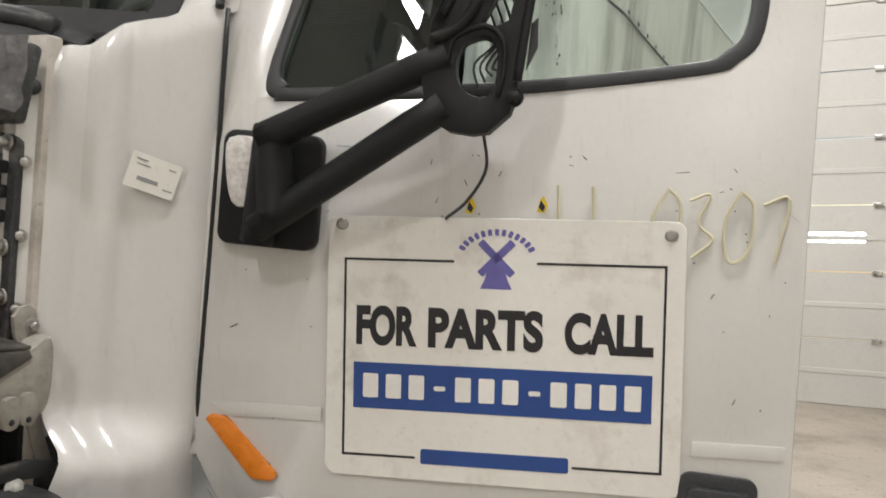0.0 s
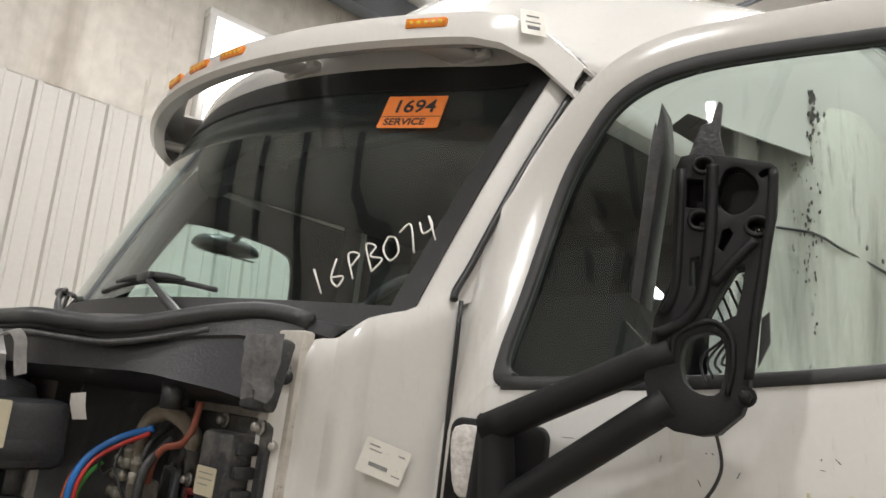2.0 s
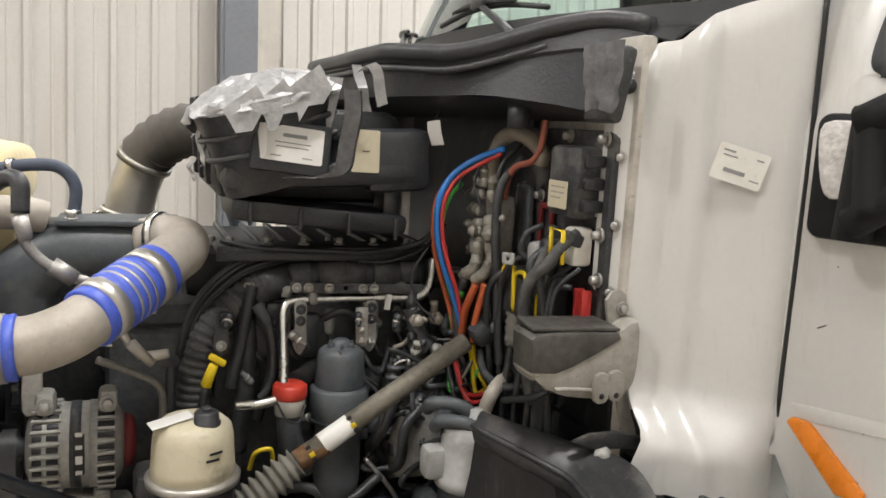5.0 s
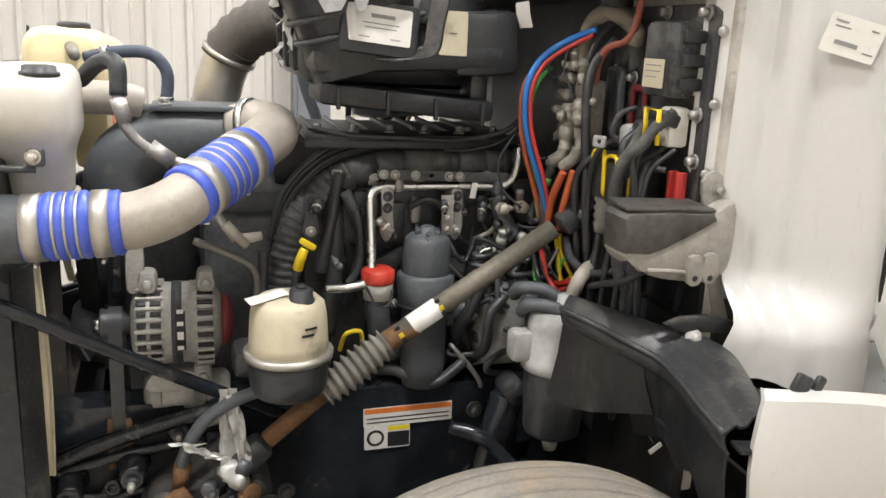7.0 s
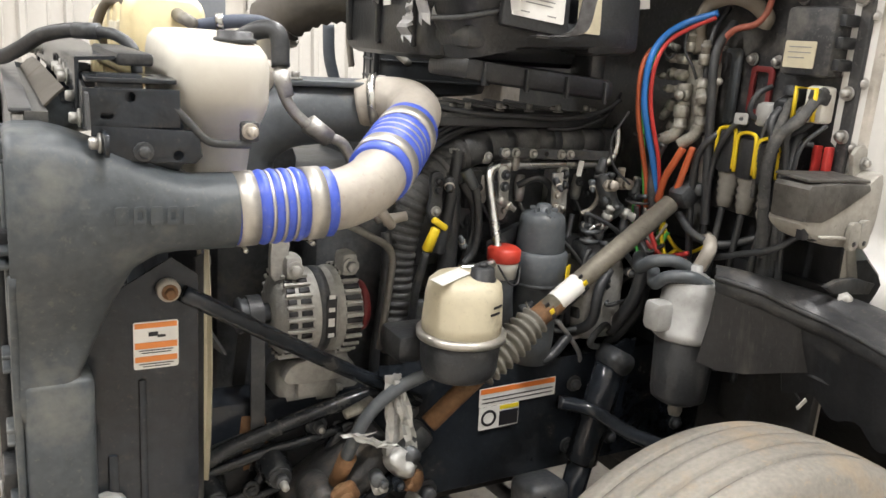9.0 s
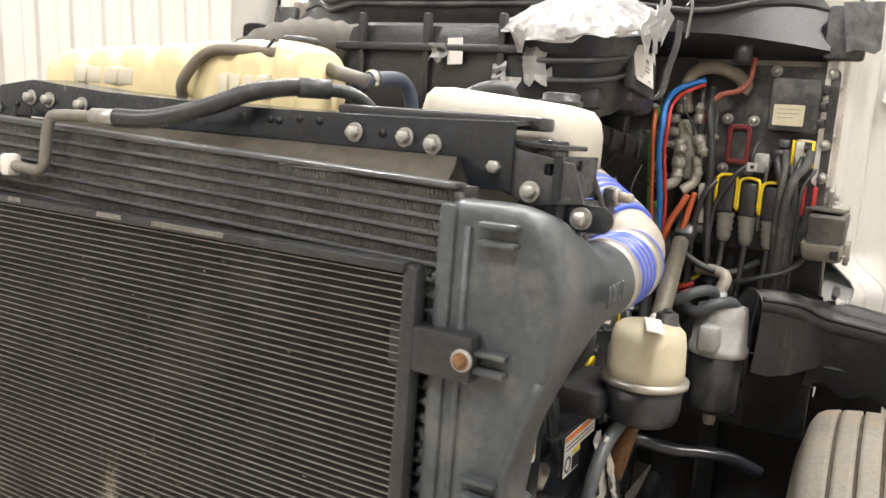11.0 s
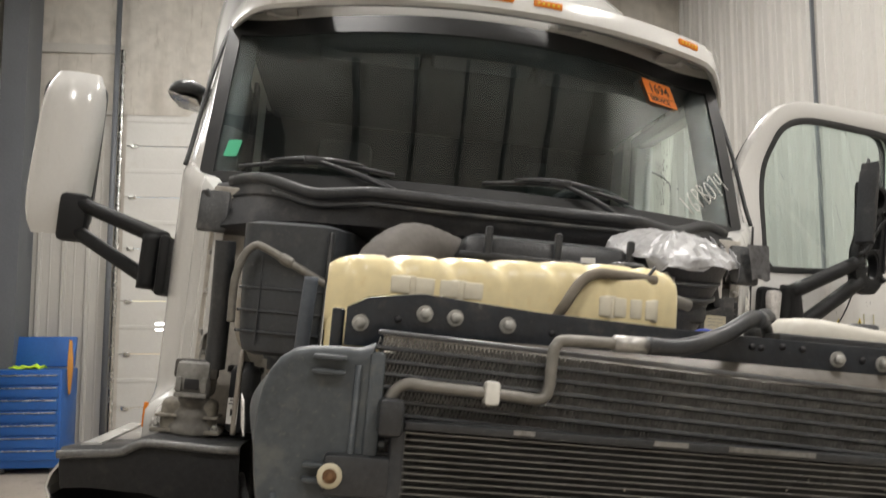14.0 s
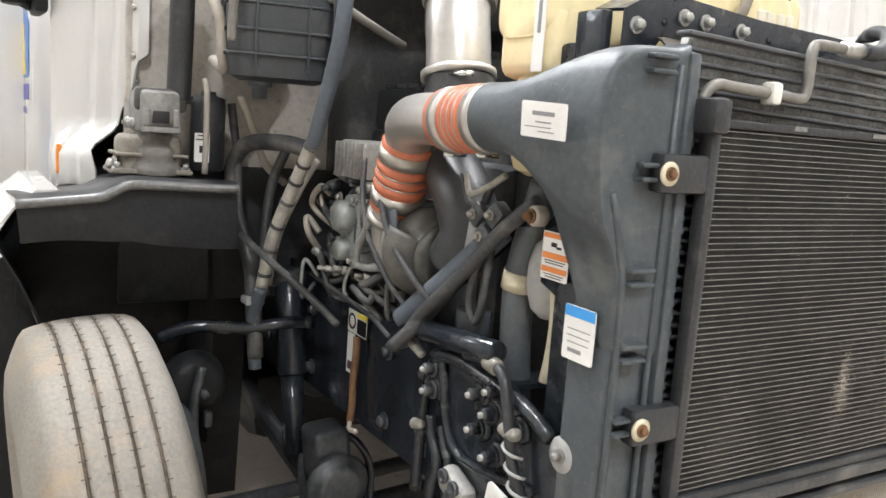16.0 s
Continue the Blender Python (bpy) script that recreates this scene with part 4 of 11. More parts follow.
part("header_trim", tube([ws_point(0.99, y) + V(0.10, 0, -0.02) for y in (-0.85, -0.6, -0.3, 0, 0.3, 0.6, 0.85)], 0.07, 12), SEATM, cab, "dark inner header trim")
# inside: dash, seats, mirror, rear wall
bm = sheet([[V(-0.25 + 0.2 * y * y, y, 1.99) for y in cy[2:-2]], [V(-0.05 + 0.15 * y * y, y, 2.01) for y in cy[2:-2]], [V(0.2, y, 1.97) for y in cy[2:-2]], [V(0.24, y, 1.55) for y in cy[2:-2]]], 0.01)
part("dashboard", bm, SEATM, cab, "dark grey dashboard")
bm = bmesh.new()
for y in (-0.5, 0.5):
    bm = box((0.72, y, 1.55), (0.5, 0.5, 0.14), 0.05)
    box((0.95, y, 1.92), (0.13, 0.5, 0.72), 0.06, rot=(0, 8, 0), bm=bm)
    box((1.0, y, 2.34), (0.10, 0.26, 0.18), 0.04, rot=(0, 8, 0), bm=bm)
    part("seat", bm, SEATM, cab, "dark cab seat")
bm = tube([V(0.22 + 0.11 * math.cos(t) * 0.5, -0.5 + 0.22 * math.sin(t), 1.98 + 0.2 * math.cos(t)) for t in [2 * math.pi * k / 24 for k in range(25)]], 0.015, 8, 2)
box((0.24, -0.5, 1.98), (0.04, 0.12, 0.1), 0.02, bm=bm)
part("steering_wheel", bm, SEATM, cab)
part("headliner", box((0.95, 0, 2.64), (1.4, 1.8, 0.04), 0.01), material("grey headliner", (0.06, 0.062, 0.065), 0.9, 0, 0.1, 6, 0.2, 80), cab)
for y in (-0.42, 0.0, 0.42):
    part("overhead_console", box((0.16 + 0.25 * y * y, y, 2.60), (0.12, 0.38, 0.09), 0.02, rot=(0, -20, 0)), SEATM, cab)
part("rear_wall", box((1.45, 0, 1.95), (0.03, 1.9, 1.4), 0.01), SEATM, cab)
# right window and closed right door
win_ring = smooth_ring([(0.06, 2.06), (0.10, 2.28), (0.17, 2.40), (0.28, 2.465), (0.50, 2.475), (0.72, 2.45), (0.79, 2.38), (0.80, 2.10), (0.74, 2.03), (0.14, 2.03)], 4)
wm = axes((0, 0.975, 0), (1, 0, 0), (0, 0, 1))
part("window_panel", plate([(-0.02, 2.0), (1.06, 2.0), (1.06, 2.62), (0.30, 2.64), (0.0, 2.10)], 0.02, wm, [win_ring]), SEATM, cab, "dark inner trim round the side window", smooth=0)
part("side_window", plate(win_ring, 0.005, wm), WINGLASS, cab, smooth=0).visible_shadow = False

TAPED = material("grimy tape", (0.13, 0.13, 0.135), 0.4, 0.3, 0.35, 25, 0.8, 70, (0.05, 0.05, 0.05), 0.4, 20)
# torn grey tape flap hanging over the cowl's end
random.seed(15)
flap = thing("tape_flap", "torn grey duct tape flap hanging from the cowl end", "tape", (-0.36, -0.86, 1.7))
tf0 = [TR.inverted() @ V(-0.375, -0.765, 1.865), TR.inverted() @ V(-0.35, -0.85, 1.862), TR.inverted() @ V(-0.375, -0.775, 1.752), TR.inverted() @ V(-0.355, -0.845, 1.748)]
rows = [[tf0[0].lerp(tf0[2], i / 7).lerp(tf0[1].lerp(tf0[3], i / 7), j / 6) + V(random.uniform(-0.004, 0.004) - 0.01, 0, random.uniform(-0.006, 0.006) * (i == 7)) for j in range(7)] for i in range(8)]
part("cloth", sheet(rows, 0.0015), TAPED, flap, smooth=25)

# ---- TRUCK: open left door, sign, mirror arms ----
DO = V(-0.045, -1.04, 0)
DX = V(0.334, -0.943, 0).normalized()
DM = axes(DO, DX, (0, 0, 1))
ldoor = thing("cab_door", "open white cab door with a black window seal", "truck door", (0.1, -1.4, 1.1))
outer = [(-0.03, 2.03), (-0.032, 1.30), (-0.02, 1.24), (0.04, 1.15), (0.10, 1.10), (0.20, 1.08), (0.92, 1.08), (0.985, 1.10), (1.005, 1.16), (1.0, 1.4), (0.975, 2.0),
         (0.955, 2.45), (0.94, 2.56), (0.90, 2.595), (0.6, 2.575), (0.39, 2.557), (0.30, 2.54), (0.22, 2.50), (0.14, 2.415), (0.05, 2.255)]
inner = [(0.068, 1.92), (0.085, 1.902), (0.12, 1.90), (0.47, 1.933), (0.78, 1.985), (0.84, 2.01), (0.872, 2.06), (0.872, 2.2), (0.865, 2.42), (0.85, 2.475), (0.80, 2.505),
         (0.60, 2.50), (0.45, 2.492), (0.36, 2.48), (0.29, 2.458), (0.235, 2.42), (0.195, 2.36), (0.15, 2.26), (0.10, 2.06), (0.075, 1.97)]
def leaned(bm):
    """The upper door leans inwards."""
    inv = DM.inverted()
    for v in bm.verts:
        p = inv @ v.co
        u = min(1.0, max(0.0, (p.y - 1.80) / 0.5))
        off = -0.105 * u * u * (3 - 2 * u)
        k = 1 - off / 1.36
        v.co = DM @ V(0.58 + (p.x - 0.58) * k, 1.72 + (p.y - 1.72) * k, p.z + off)
    return bm


outer, inner = smooth_ring(outer, 3), smooth_ring(inner, 4)
part("door_skin", leaned(plate(outer, 0.05, DM @ pose(0, 0, -0.05), [inner], 0.009)), WHITE, ldoor, "white painted door skin")
cx, cyy = 0.47, 2.2
def scaled(ring, k):
    return [(cx + (x - cx) * (1 - k / 0.40), cyy + (y - cyy) * (1 - k / 0.30)) for x, y in ring]
part("window_seal", leaned(plate(scaled(inner, -0.010), 0.020, DM @ pose(0, 0, -0.016), [scaled(inner, 0.016)], 0.004)), SEALB, ldoor, "black rubber window seal")
g = part("window_glass", leaned(plate(scaled(inner, 0.012), 0.004, DM @ pose(0, 0, -0.022))), WINGLASS, ldoor, "green tinted door glass", smooth=0)
g.visible_shadow = False
part("inner_trim", leaned(plate(scaled(outer, 0.02), 0.03, DM @ pose(0, 0, -0.085), [scaled(inner, -0.01)], 0.006)), SEATM, ldoor, "dark inner door trim")
hd = part("handle_recess", plate(rounded(0.125, 0.085, 0.02, 5, 0.888, 1.293), 0.012, DM @ pose(0, 0, -0.004), (), 0.003), BLACKP, ldoor, "black door handle")
part("handle_grip", plate(rounded(0.10, 0.03, 0.012, 5, 0.888, 1.30), 0.02, DM @ pose(0, 0, 0.006), (), 0.004), BLACKP, hd)
amber = [(-0.002, 1.312), (0.006, 1.322), (0.034, 1.322), (0.046, 1.314), (0.138, 1.232), (0.138, 1.222), (0.125, 1.216), (0.092, 1.216)]
part("side_marker", plate(amber, 0.012, DM @ pose(0, 0, -0.001), (), 0.004), AMBER, ldoor, "amber side marker lamp")
# shallow pressed line across the door
part("pressed_line", plate([(0.0, 1.345), (0.21, 1.36), (0.21, 1.335), (0.03, 1.322)], 0.003, DM @ pose(0, 0, 0.0), (), 0.001), WHITE, ldoor)
part("pressed_line", plate([(0.84, 1.385), (0.985, 1.395), (0.985, 1.37), (0.84, 1.36)], 0.003, DM @ pose(0, 0, 0.0), (), 0.001), WHITE, ldoor)
# torn holes with primer showing
for u, v in ((0.440, 1.735), (0.560, 1.748), (0.392, 1.70)):
    h = part("torn_hole", plate([(u - 0.008, v - 0.012), (u + 0.004, v - 0.012), (u + 0.009, v), (u + 0.001, v + 0.016), (u - 0.005, v + 0.008)], 0.002, DM @ pose(0, 0, 0.0)), YELLOWP if v > 1.71 else INKBLACK, ldoor, "torn hole in the door skin", smooth=0)
    # black patch paints the dark inside of the torn hole
    part("hole", plate([(u - 0.006, v - 0.004), (u + 0.002, v - 0.011), (u + 0.005, v - 0.002), (u - 0.003, v + 0.008)], 0.001, DM @ pose(0, 0, 0.0021)), INKBLACK, h, smooth=0)
MARK = material("faded yellow marker", (0.63, 0.60, 0.44), 0.7, 0, 0.1, 20)
part("marker_number", handwriting("11-0307", DM @ pose(0.77, 1.735, 0.0008, 0, 0, 2), 0.40, 0.11, 0.003), MARK, ldoor, "faded yellow handwritten number", smooth=0)
part("door_wire", tube([DM @ V(0.455, 1.86, 0.05), DM @ V(0.462, 1.80, 0.02), DM @ V(0.435, 1.745, 0.012), DM @ V(0.40, 1.71, 0.012)], 0.003, 6), RUBBER, ldoor, "loose black wire")
bm = bmesh.new()
random.seed(5)
for _ in range(26):
    u, v = random.uniform(0.0, 0.97), random.uniform(1.15, 1.86)
    if 0.16 < u < 0.86 and v < 1.75:
        continue
    a, l = random.uniform(-1.2, 0.6), random.uniform(0.006, 0.022)
    plate([(u, v), (u + l * math.cos(a), v + l * math.sin(a)), (u + l * math.cos(a) - 0.0016, v + l * math.sin(a) + 0.001), (u - 0.0016, v + 0.001)], 0.0004, DM @ pose(0, 0, 0.0004), bm=bm)
part("scratches", bm, DUSTB, ldoor, smooth=0)
random.seed(61)
bm = bmesh.new()
for k in range(70):
    u, v = random.uniform(0.02, 0.96), random.choice((random.uniform(1.12, 1.72), random.uniform(1.6, 1.84)))
    w2, h2 = random.choice(((0.0012, 0.0012), (0.002, 0.001), (0.0008, 0.006), (0.004, 0.0007)))
    plate([(-w2, -h2), (w2, -h2 * 0.6), (w2 * 0.7, h2), (-w2, h2 * 0.8)], 0.0005, DM @ pose(u, v, 0.0002, 0, 0, random.uniform(-60, 60)), bm=bm)
part("paint_chip", leaned(bm), DUSTB, ldoor, "small dark paint chips", smooth=0)["kind"] = "stuff"

# sign on the door
SM = DM @ pose(0.512, 1.493, 0.003, 0, 0, 4.2)
sign = thing("door_sign", "white magnetic sign with black and blue lettering on the door", "sign", tuple(SM @ V(0, -0.23, 0)))
edge = rounded(0.605, 0.455, 0.02)
random.seed(3)
edge = [(x + random.uniform(-0.002, 0.002), y + random.uniform(-0.002, 0.002)) for x, y in edge]
SIGNM = material("scuffed white vinyl", (0.76, 0.75, 0.71), 0.42, 0, 0.04, 5, 0.05, 60, (0.48, 0.45, 0.40), 0.22, 9)
part("panel", plate(edge, 0.003, SM, (), 0.001), SIGNM, sign, smooth=0)
SF = SM @ pose(0, 0, 0.0032)
def bar(x0, x1, y0, y1):
    return plate([(x0, y0), (x1, y0), (x1, y1), (x0, y1)], 0.0005, SF)
for q in ((-0.272, -0.268, -0.19, 0.155), (0.268, 0.272, -0.19, 0.155), (-0.268, -0.08, 0.151, 0.155), (0.06, 0.268, 0.151, 0.155), (-0.268, -0.142, -0.19, -0.186), (0.126, 0.268, -0.19, -0.186)):
    part("border", bar(*q), INKBLACK, sign, smooth=0)
for word, x, w in (("FOR", -0.199, 0.107), ("PARTS", -0.026, 0.196), ("CALL", 0.180, 0.145)):
    part("heading", letters(word, 0.088, SF @ pose(x, 0.035, 0), 0.0005, w, 0.0042), INKBLACK, sign, "bold black heading", smooth=0)
band = part("blue_band", bar(-0.253, 0.253, -0.106, -0.026), BLUEINK, sign, "blue band", smooth=0)
for k in range(12):
    x = -0.222 + 0.0404 * k
    hh = 0.004 if k in (3, 7) else 0.021
    ww = 0.010 if k in (3, 7) else 0.0135
    part("number_bar", plate(rounded(2 * ww, 2 * hh, 0.003, 3, x, -0.066), 0.0005, SF @ pose(0, 0, 0.0006)), PAPER, band, smooth=0)
part("address_bar", plate(rounded(0.252, 0.026, 0.004, 3, -0.006, -0.185), 0.0005, SF), BLUEINK, sign, "blue lettering reduced to a bar", smooth=0)
bm = bmesh.new()
for a in (45, 135):
    plate(rounded(0.078, 0.013, 0.002, 3), 0.0005, SF @ pose(-0.008, 0.160, 0, 0, 0, a), bm=bm)
plate([(-0.035, 0.108), (0.019, 0.108), (0.012, 0.122), (0.002, 0.155), (-0.018, 0.155), (-0.028, 0.122)], 0.0005, SF @ pose(0, 0, -0.0002), bm=bm)
for k in range(13):
    a = radians(28 + 124 * k / 12)
    plate(rounded(0.007, 0.011, 0.002, 2), 0.0005, SF @ pose(-0.008 + 0.066 * math.cos(a), 0.152 + 0.052 * math.sin(a), 0, 0, 0, math.degrees(a) - 90), bm=bm)
part("emblem", bm, PURPLE, sign, "violet mill emblem", smooth=0)
for x, y in ((-0.277, 0.213), (0.277, 0.205)):
    part("rivet", lathe(SM @ V(x, y, 0.003), SM @ V(x, y, 1), [(0, 0.011), (0.003, 0.010), (0.004, 0.007)], 14), ALU, sign)


# mirror arm with the mirror broken off, on the open door
def bar_arm(a, b, ra, rb, bm, seg=12):
    return tube([a, a.lerp(b, 0.33), a.lerp(b, 0.66), b], lambda u: ra + (rb - ra) * u, seg, 3, bm)


bm = bar_arm(DM @ V(0.09, 1.815, 0.075), DM @ V(0.40, 1.965, 0.115), 0.028, 0.026, None)
bar_arm(DM @ V(0.09, 1.665, 0.07), DM @ V(0.40, 1.888, 0.115), 0.026, 0.027, bm)
bar_arm(DM @ V(0.085, 1.64, 0.05), DM @ V(0.10, 1.84, 0.06), 0.03, 0.03, bm)
bar_arm(DM @ V(0.105, 1.83, 0.07), DM @ V(0.125, 1.68, 0.072), 0.030, 0.034, bm)
larm = part("mirror_arm", bm, ARMP, ldoor, "black plastic mirror arm with the mirror broken off")
part("base_plate", plate(rounded(0.182, 0.20, 0.022, 5, 0.09, 1.732), 0.03, DM, (), 0.008), ARMP, larm)
lens = part("lamp_lens", plate(smooth_ring([(0.022, 1.815), (0.072, 1.815), (0.078, 1.77), (0.066, 1.705), (0.034, 1.705), (0.018, 1.77)], 3), 0.03, DM @ pose(0.0, 0, 0.028), (), 0.007), material("frosted lamp lens", (0.62, 0.60, 0.58), 0.2, 0, 0.25, 60, 0.8, 130), larm, "clear ribbed lamp lens")
head = [(0.375, 1.865), (0.41, 1.847), (0.446, 1.844), (0.471, 1.849), (0.502, 1.88), (0.510, 1.907), (0.512, 1.958), (0.516, 2.009), (0.5235, 2.069), (0.529, 2.139), (0.535, 2.182), (0.5346, 2.246), (0.528, 2.252), (0.461, 2.266), (0.419, 2.272), (0.395, 2.268), (0.388, 2.25), (0.392, 2.07), (0.37, 2.01), (0.362, 1.92)]
hole_a = smooth_ring([(0.429, 1.988), (0.454, 1.995), (0.472, 1.981), (0.477, 1.947), (0.470, 1.908), (0.445, 1.904), (0.422, 1.918), (0.4125, 1.947), (0.417, 1.974)], 3)
hole_b = smooth_ring([(0.455, 2.218), (0.462, 2.241), (0.480, 2.247), (0.498, 2.2355), (0.510, 2.2175), (0.508, 2.1955), (0.498, 2.181), (0.478, 2.172), (0.460, 2.183), (0.452, 2.2005)], 3)
hole_c = [(0.462, 2.050), (0.4826, 2.090), (0.498, 2.095), (0.495, 2.060), (0.488, 2.021), (0.466, 2.009), (0.446, 2.015)]
slot_a, slot_b = [(0.4626, 2.147), (0.4725, 2.1515), (0.478, 2.143), (0.465, 2.116), (0.458, 2.122)], [(0.497, 2.125), (0.503, 2.117), (0.487, 2.099), (0.477, 2.103)]
hole_d, hole_e = [(0.406, 2.230), (0.430, 2.228), (0.434, 2.183), (0.407, 2.185)], [(0.419, 2.104), (0.431, 2.107), (0.430, 2.060), (0.420, 2.062)]


def pocket(u, v, ru, rv, turn=0.0):
    q = radians(turn)
    return [(u + ru * math.cos(a) * math.cos(q) - rv * math.sin(a) * math.sin(q), v + ru * math.cos(a) * math.sin(q) + rv * math.sin(a) * math.cos(q)) for a in [2 * math.pi * k / 14 for k in range(14)]]


pockets = [pocket(0.430, 2.251, 0.010, 0.009), pocket(0.520, 2.236, 0.010, 0.006, 20), pocket(0.430, 2.163, 0.012, 0.010), pocket(0.512, 2.154, 0.014, 0.009, -25)]
bm = plate(head, 0.032, DM @ pose(0, 0, 0.098), [hole_a, hole_b, hole_c, slot_a, slot_b, hole_d, hole_e] + pockets, 0.0025)
frm = part("mirror_frame", bm, ARMP, larm, "broken black mirror frame with open pockets")
part("frame_back", plate(head, 0.004, DM @ pose(0, 0, 0.092), [hole_a, hole_c, hole_e]), ARMP, frm)
for line, r in (([(0.4435, 2.250), (0.4445, 2.2186), (0.446, 2.156), (0.443, 2.094), (0.4355, 2.041), (0.412, 2.006), (0.375, 1.985)], 0.0095), ([(0.455, 2.066), (0.480, 2.098), (0.510, 2.133)], 0.008), ([(0.397, 2.245), (0.400, 2.07), (0.385, 2.02)], 0.007),
                ([(0.531, 2.24), (0.531, 2.18), (0.5235, 2.10), (0.516, 2.02), (0.510, 1.93)], 0.007), ([(0.40, 1.95), (0.405, 1.985), (0.43, 2.003), (0.458, 2.009), (0.482, 1.99), (0.488, 1.95), (0.482, 1.905)], 0.0045)):
    part("frame_rib", tube([DM @ V(u, v, 0.130) for u, v in line], r, 10, 5), ARMP, frm)
for u, v, r in ((0.430, 2.251, 0.014), (0.430, 2.163, 0.016), (0.512, 2.154, 0.016)):
    ring = pocket(u, v, r, r * 0.85)
    part("pocket_rim", tube([DM @ V(x, y, 0.131) for x, y in ring + ring[:1]], 0.0035, 8, 2), ARMP, frm)
    part("pocket_screw", bolt(DM @ V(u, v, 0.097), DM.to_3x3() @ V(0, 0, 1), 0.005, 0.012), STEEL, frm)
part("frame_bolt", bolt(DM @ V(0.507, 1.905, 0.128), DM.to_3x3() @ V(0, 0, 1), 0.010, 0.012), ARMP, frm)
bm = plate([(0.352, 2.03), (0.366, 2.02), (0.384, 2.27), (0.381, 2.30), (0.376, 2.33), (0.371, 2.29), (0.368, 2.30), (0.363, 2.26)], 0.075, DM @ pose(0.0, 0, 0.125), (), 0.003)
plate([(0.40, 2.27), (0.418, 2.325), (0.434, 2.33), (0.436, 2.34), (0.443, 2.365), (0.449, 2.36), (0.447, 2.31), (0.458, 2.27)], 0.008, DM @ pose(0, 0, 0.10), bm=bm)
plate([(0.52, 1.95), (0.535, 1.985), (0.532, 2.03), (0.522, 2.02)], 0.008, DM @ pose(0, 0, 0.11), bm=bm)
part("broken_shell", bm, BLACKP, larm, "splintered black plastic")
bm = bmesh.new()
for k in range(5):
    a = DM @ V(0.45 + 0.01 * k, 2.05 + 0.01 * k, 0.09)
    tube([a, a + V(0.02, -0.01, -0.05), a + V(0.0, 0.015, -0.09 - 0.01 * k), a + V(-0.01, 0.0, -0.13)], 0.0022, 5, 4, bm)
part("cut_wires", bm, RUBBER, larm)

# right mirror on its arm
rarm = thing("mirror", "white shelled truck mirror on a black arm", "mirror", (0.0, 1.05, 1.6))
part("base_plate", box((0.0, 1.035, 1.70), (0.16, 0.035, 0.20), 0.012), ARMP, rarm)
part("upper_bar", bar_arm(V(0.0, 1.05, 1.79), V(0.13, 1.38, 1.90), 0.028, 0.025, None), ARMP, rarm)
part("lower_bar", bar_arm(V(0.0, 1.05, 1.63), V(0.13, 1.38, 1.80), 0.026, 0.025, None), ARMP, rarm)
part("upright", bar_arm(V(-0.01, 1.09, 1.62), V(0.0, 1.09, 1.80), 0.035, 0.035, None), ARMP, rarm)
part("knuckle", box((0.14, 1.40, 1.85), (0.07, 0.10, 0.17), 0.02), ARMP, rarm)
rows = []
for k in range(15):
    z = 1.79 + 0.60 * k / 14
    e = abs(2 * k / 14 - 1) ** 5
    w, dp = 0.110 * (1 - 0.32 * e), 0.085 * (1 - 0.55 * e)
    rows.append([V(0.235 - dp * math.sin(math.pi * j / 12) ** 0.6, 1.474 - w * math.cos(math.pi * j / 12) + 0.02 * (1 - k / 14), z) for j in range(13)])
shell = part("mirror_shell", sheet(rows, 0.006), WHITE, rarm, "white mirror shell")
part("mirror_rim", plate(rounded(0.22, 0.56, 0.05), 0.02, axes((0.235, 1.484, 2.09), (0, 1, 0), (0, 0, 1))), BLACKP, rarm)
# small hood mirror on the right pillar
spot = thing("spotter_mirror", "black convex look-down mirror over the cab window", "mirror", (0.55, 1.02, 2.36))
rows = []
for k in range(13):
    f = math.pi * k / 12
    rows.append([V(0.555 - 0.155 * math.cos(f), 1.14 + 0.085 * math.sin(f) ** 0.7 * math.cos(q), 2.435 + (0.06 if math.sin(q) > 0 else 0.02) * math.sin(f) ** 0.7 * math.sin(q)) for q in [2 * math.pi * j / 16 for j in range(17)]])
bm = sheet(rows, 0.0)
bmesh.ops.remove_doubles(bm, verts=bm.verts, dist=1e-5)
bmesh.ops.recalc_face_normals(bm, faces=bm.faces)
part("shell", bm, BLACKP, spot, smooth=60)
part("stay", rod((0.55, 1.00, 2.50), (0.55, 1.09, 2.46), 0.014, None, 10), BLACKP, spot)
part("mirror_glass", box((0.555, 1.15, 2.412), (0.24, 0.12, 0.006), 0.002, rot=(12, 0, 0)), STEEL, spot, "bright mirror glass")

# ---- TRUCK: chassis ----
for sg in (-1, 1):
    rail = thing("frame_rail", "glossy black steel chassis rail", "chassis rail", (-0.3, sg * 0.42, 0.66))
    prof = [(-0.0, 0.665), (0.085, 0.665), (0.085, 0.675), (0.012, 0.675), (0.012, 0.94), (0.085, 0.94), (0.085, 0.95), (0.0, 0.95)]
    m = axes((-1.45, sg * 0.42, 0), (0, -sg, 0), (0, 0, 1))
    bm = plate(prof, 3.9, m)
    if m.to_3x3().col[2].x < 0:
        bmesh.ops.translate(bm, vec=(3.9, 0, 0), verts=bm.verts)
    part("channel", bm, FRAMEB, rail)
    for x in (-1.3, -1.15, -0.98, -0.55, -0.42, -0.2, 0.1, 0.5):
        for z in (0.72, 0.88):
            part("bolt", bolt((x, sg * 0.422, z), (0, sg, 0), 0.013, 0.014), DARKM, rail)


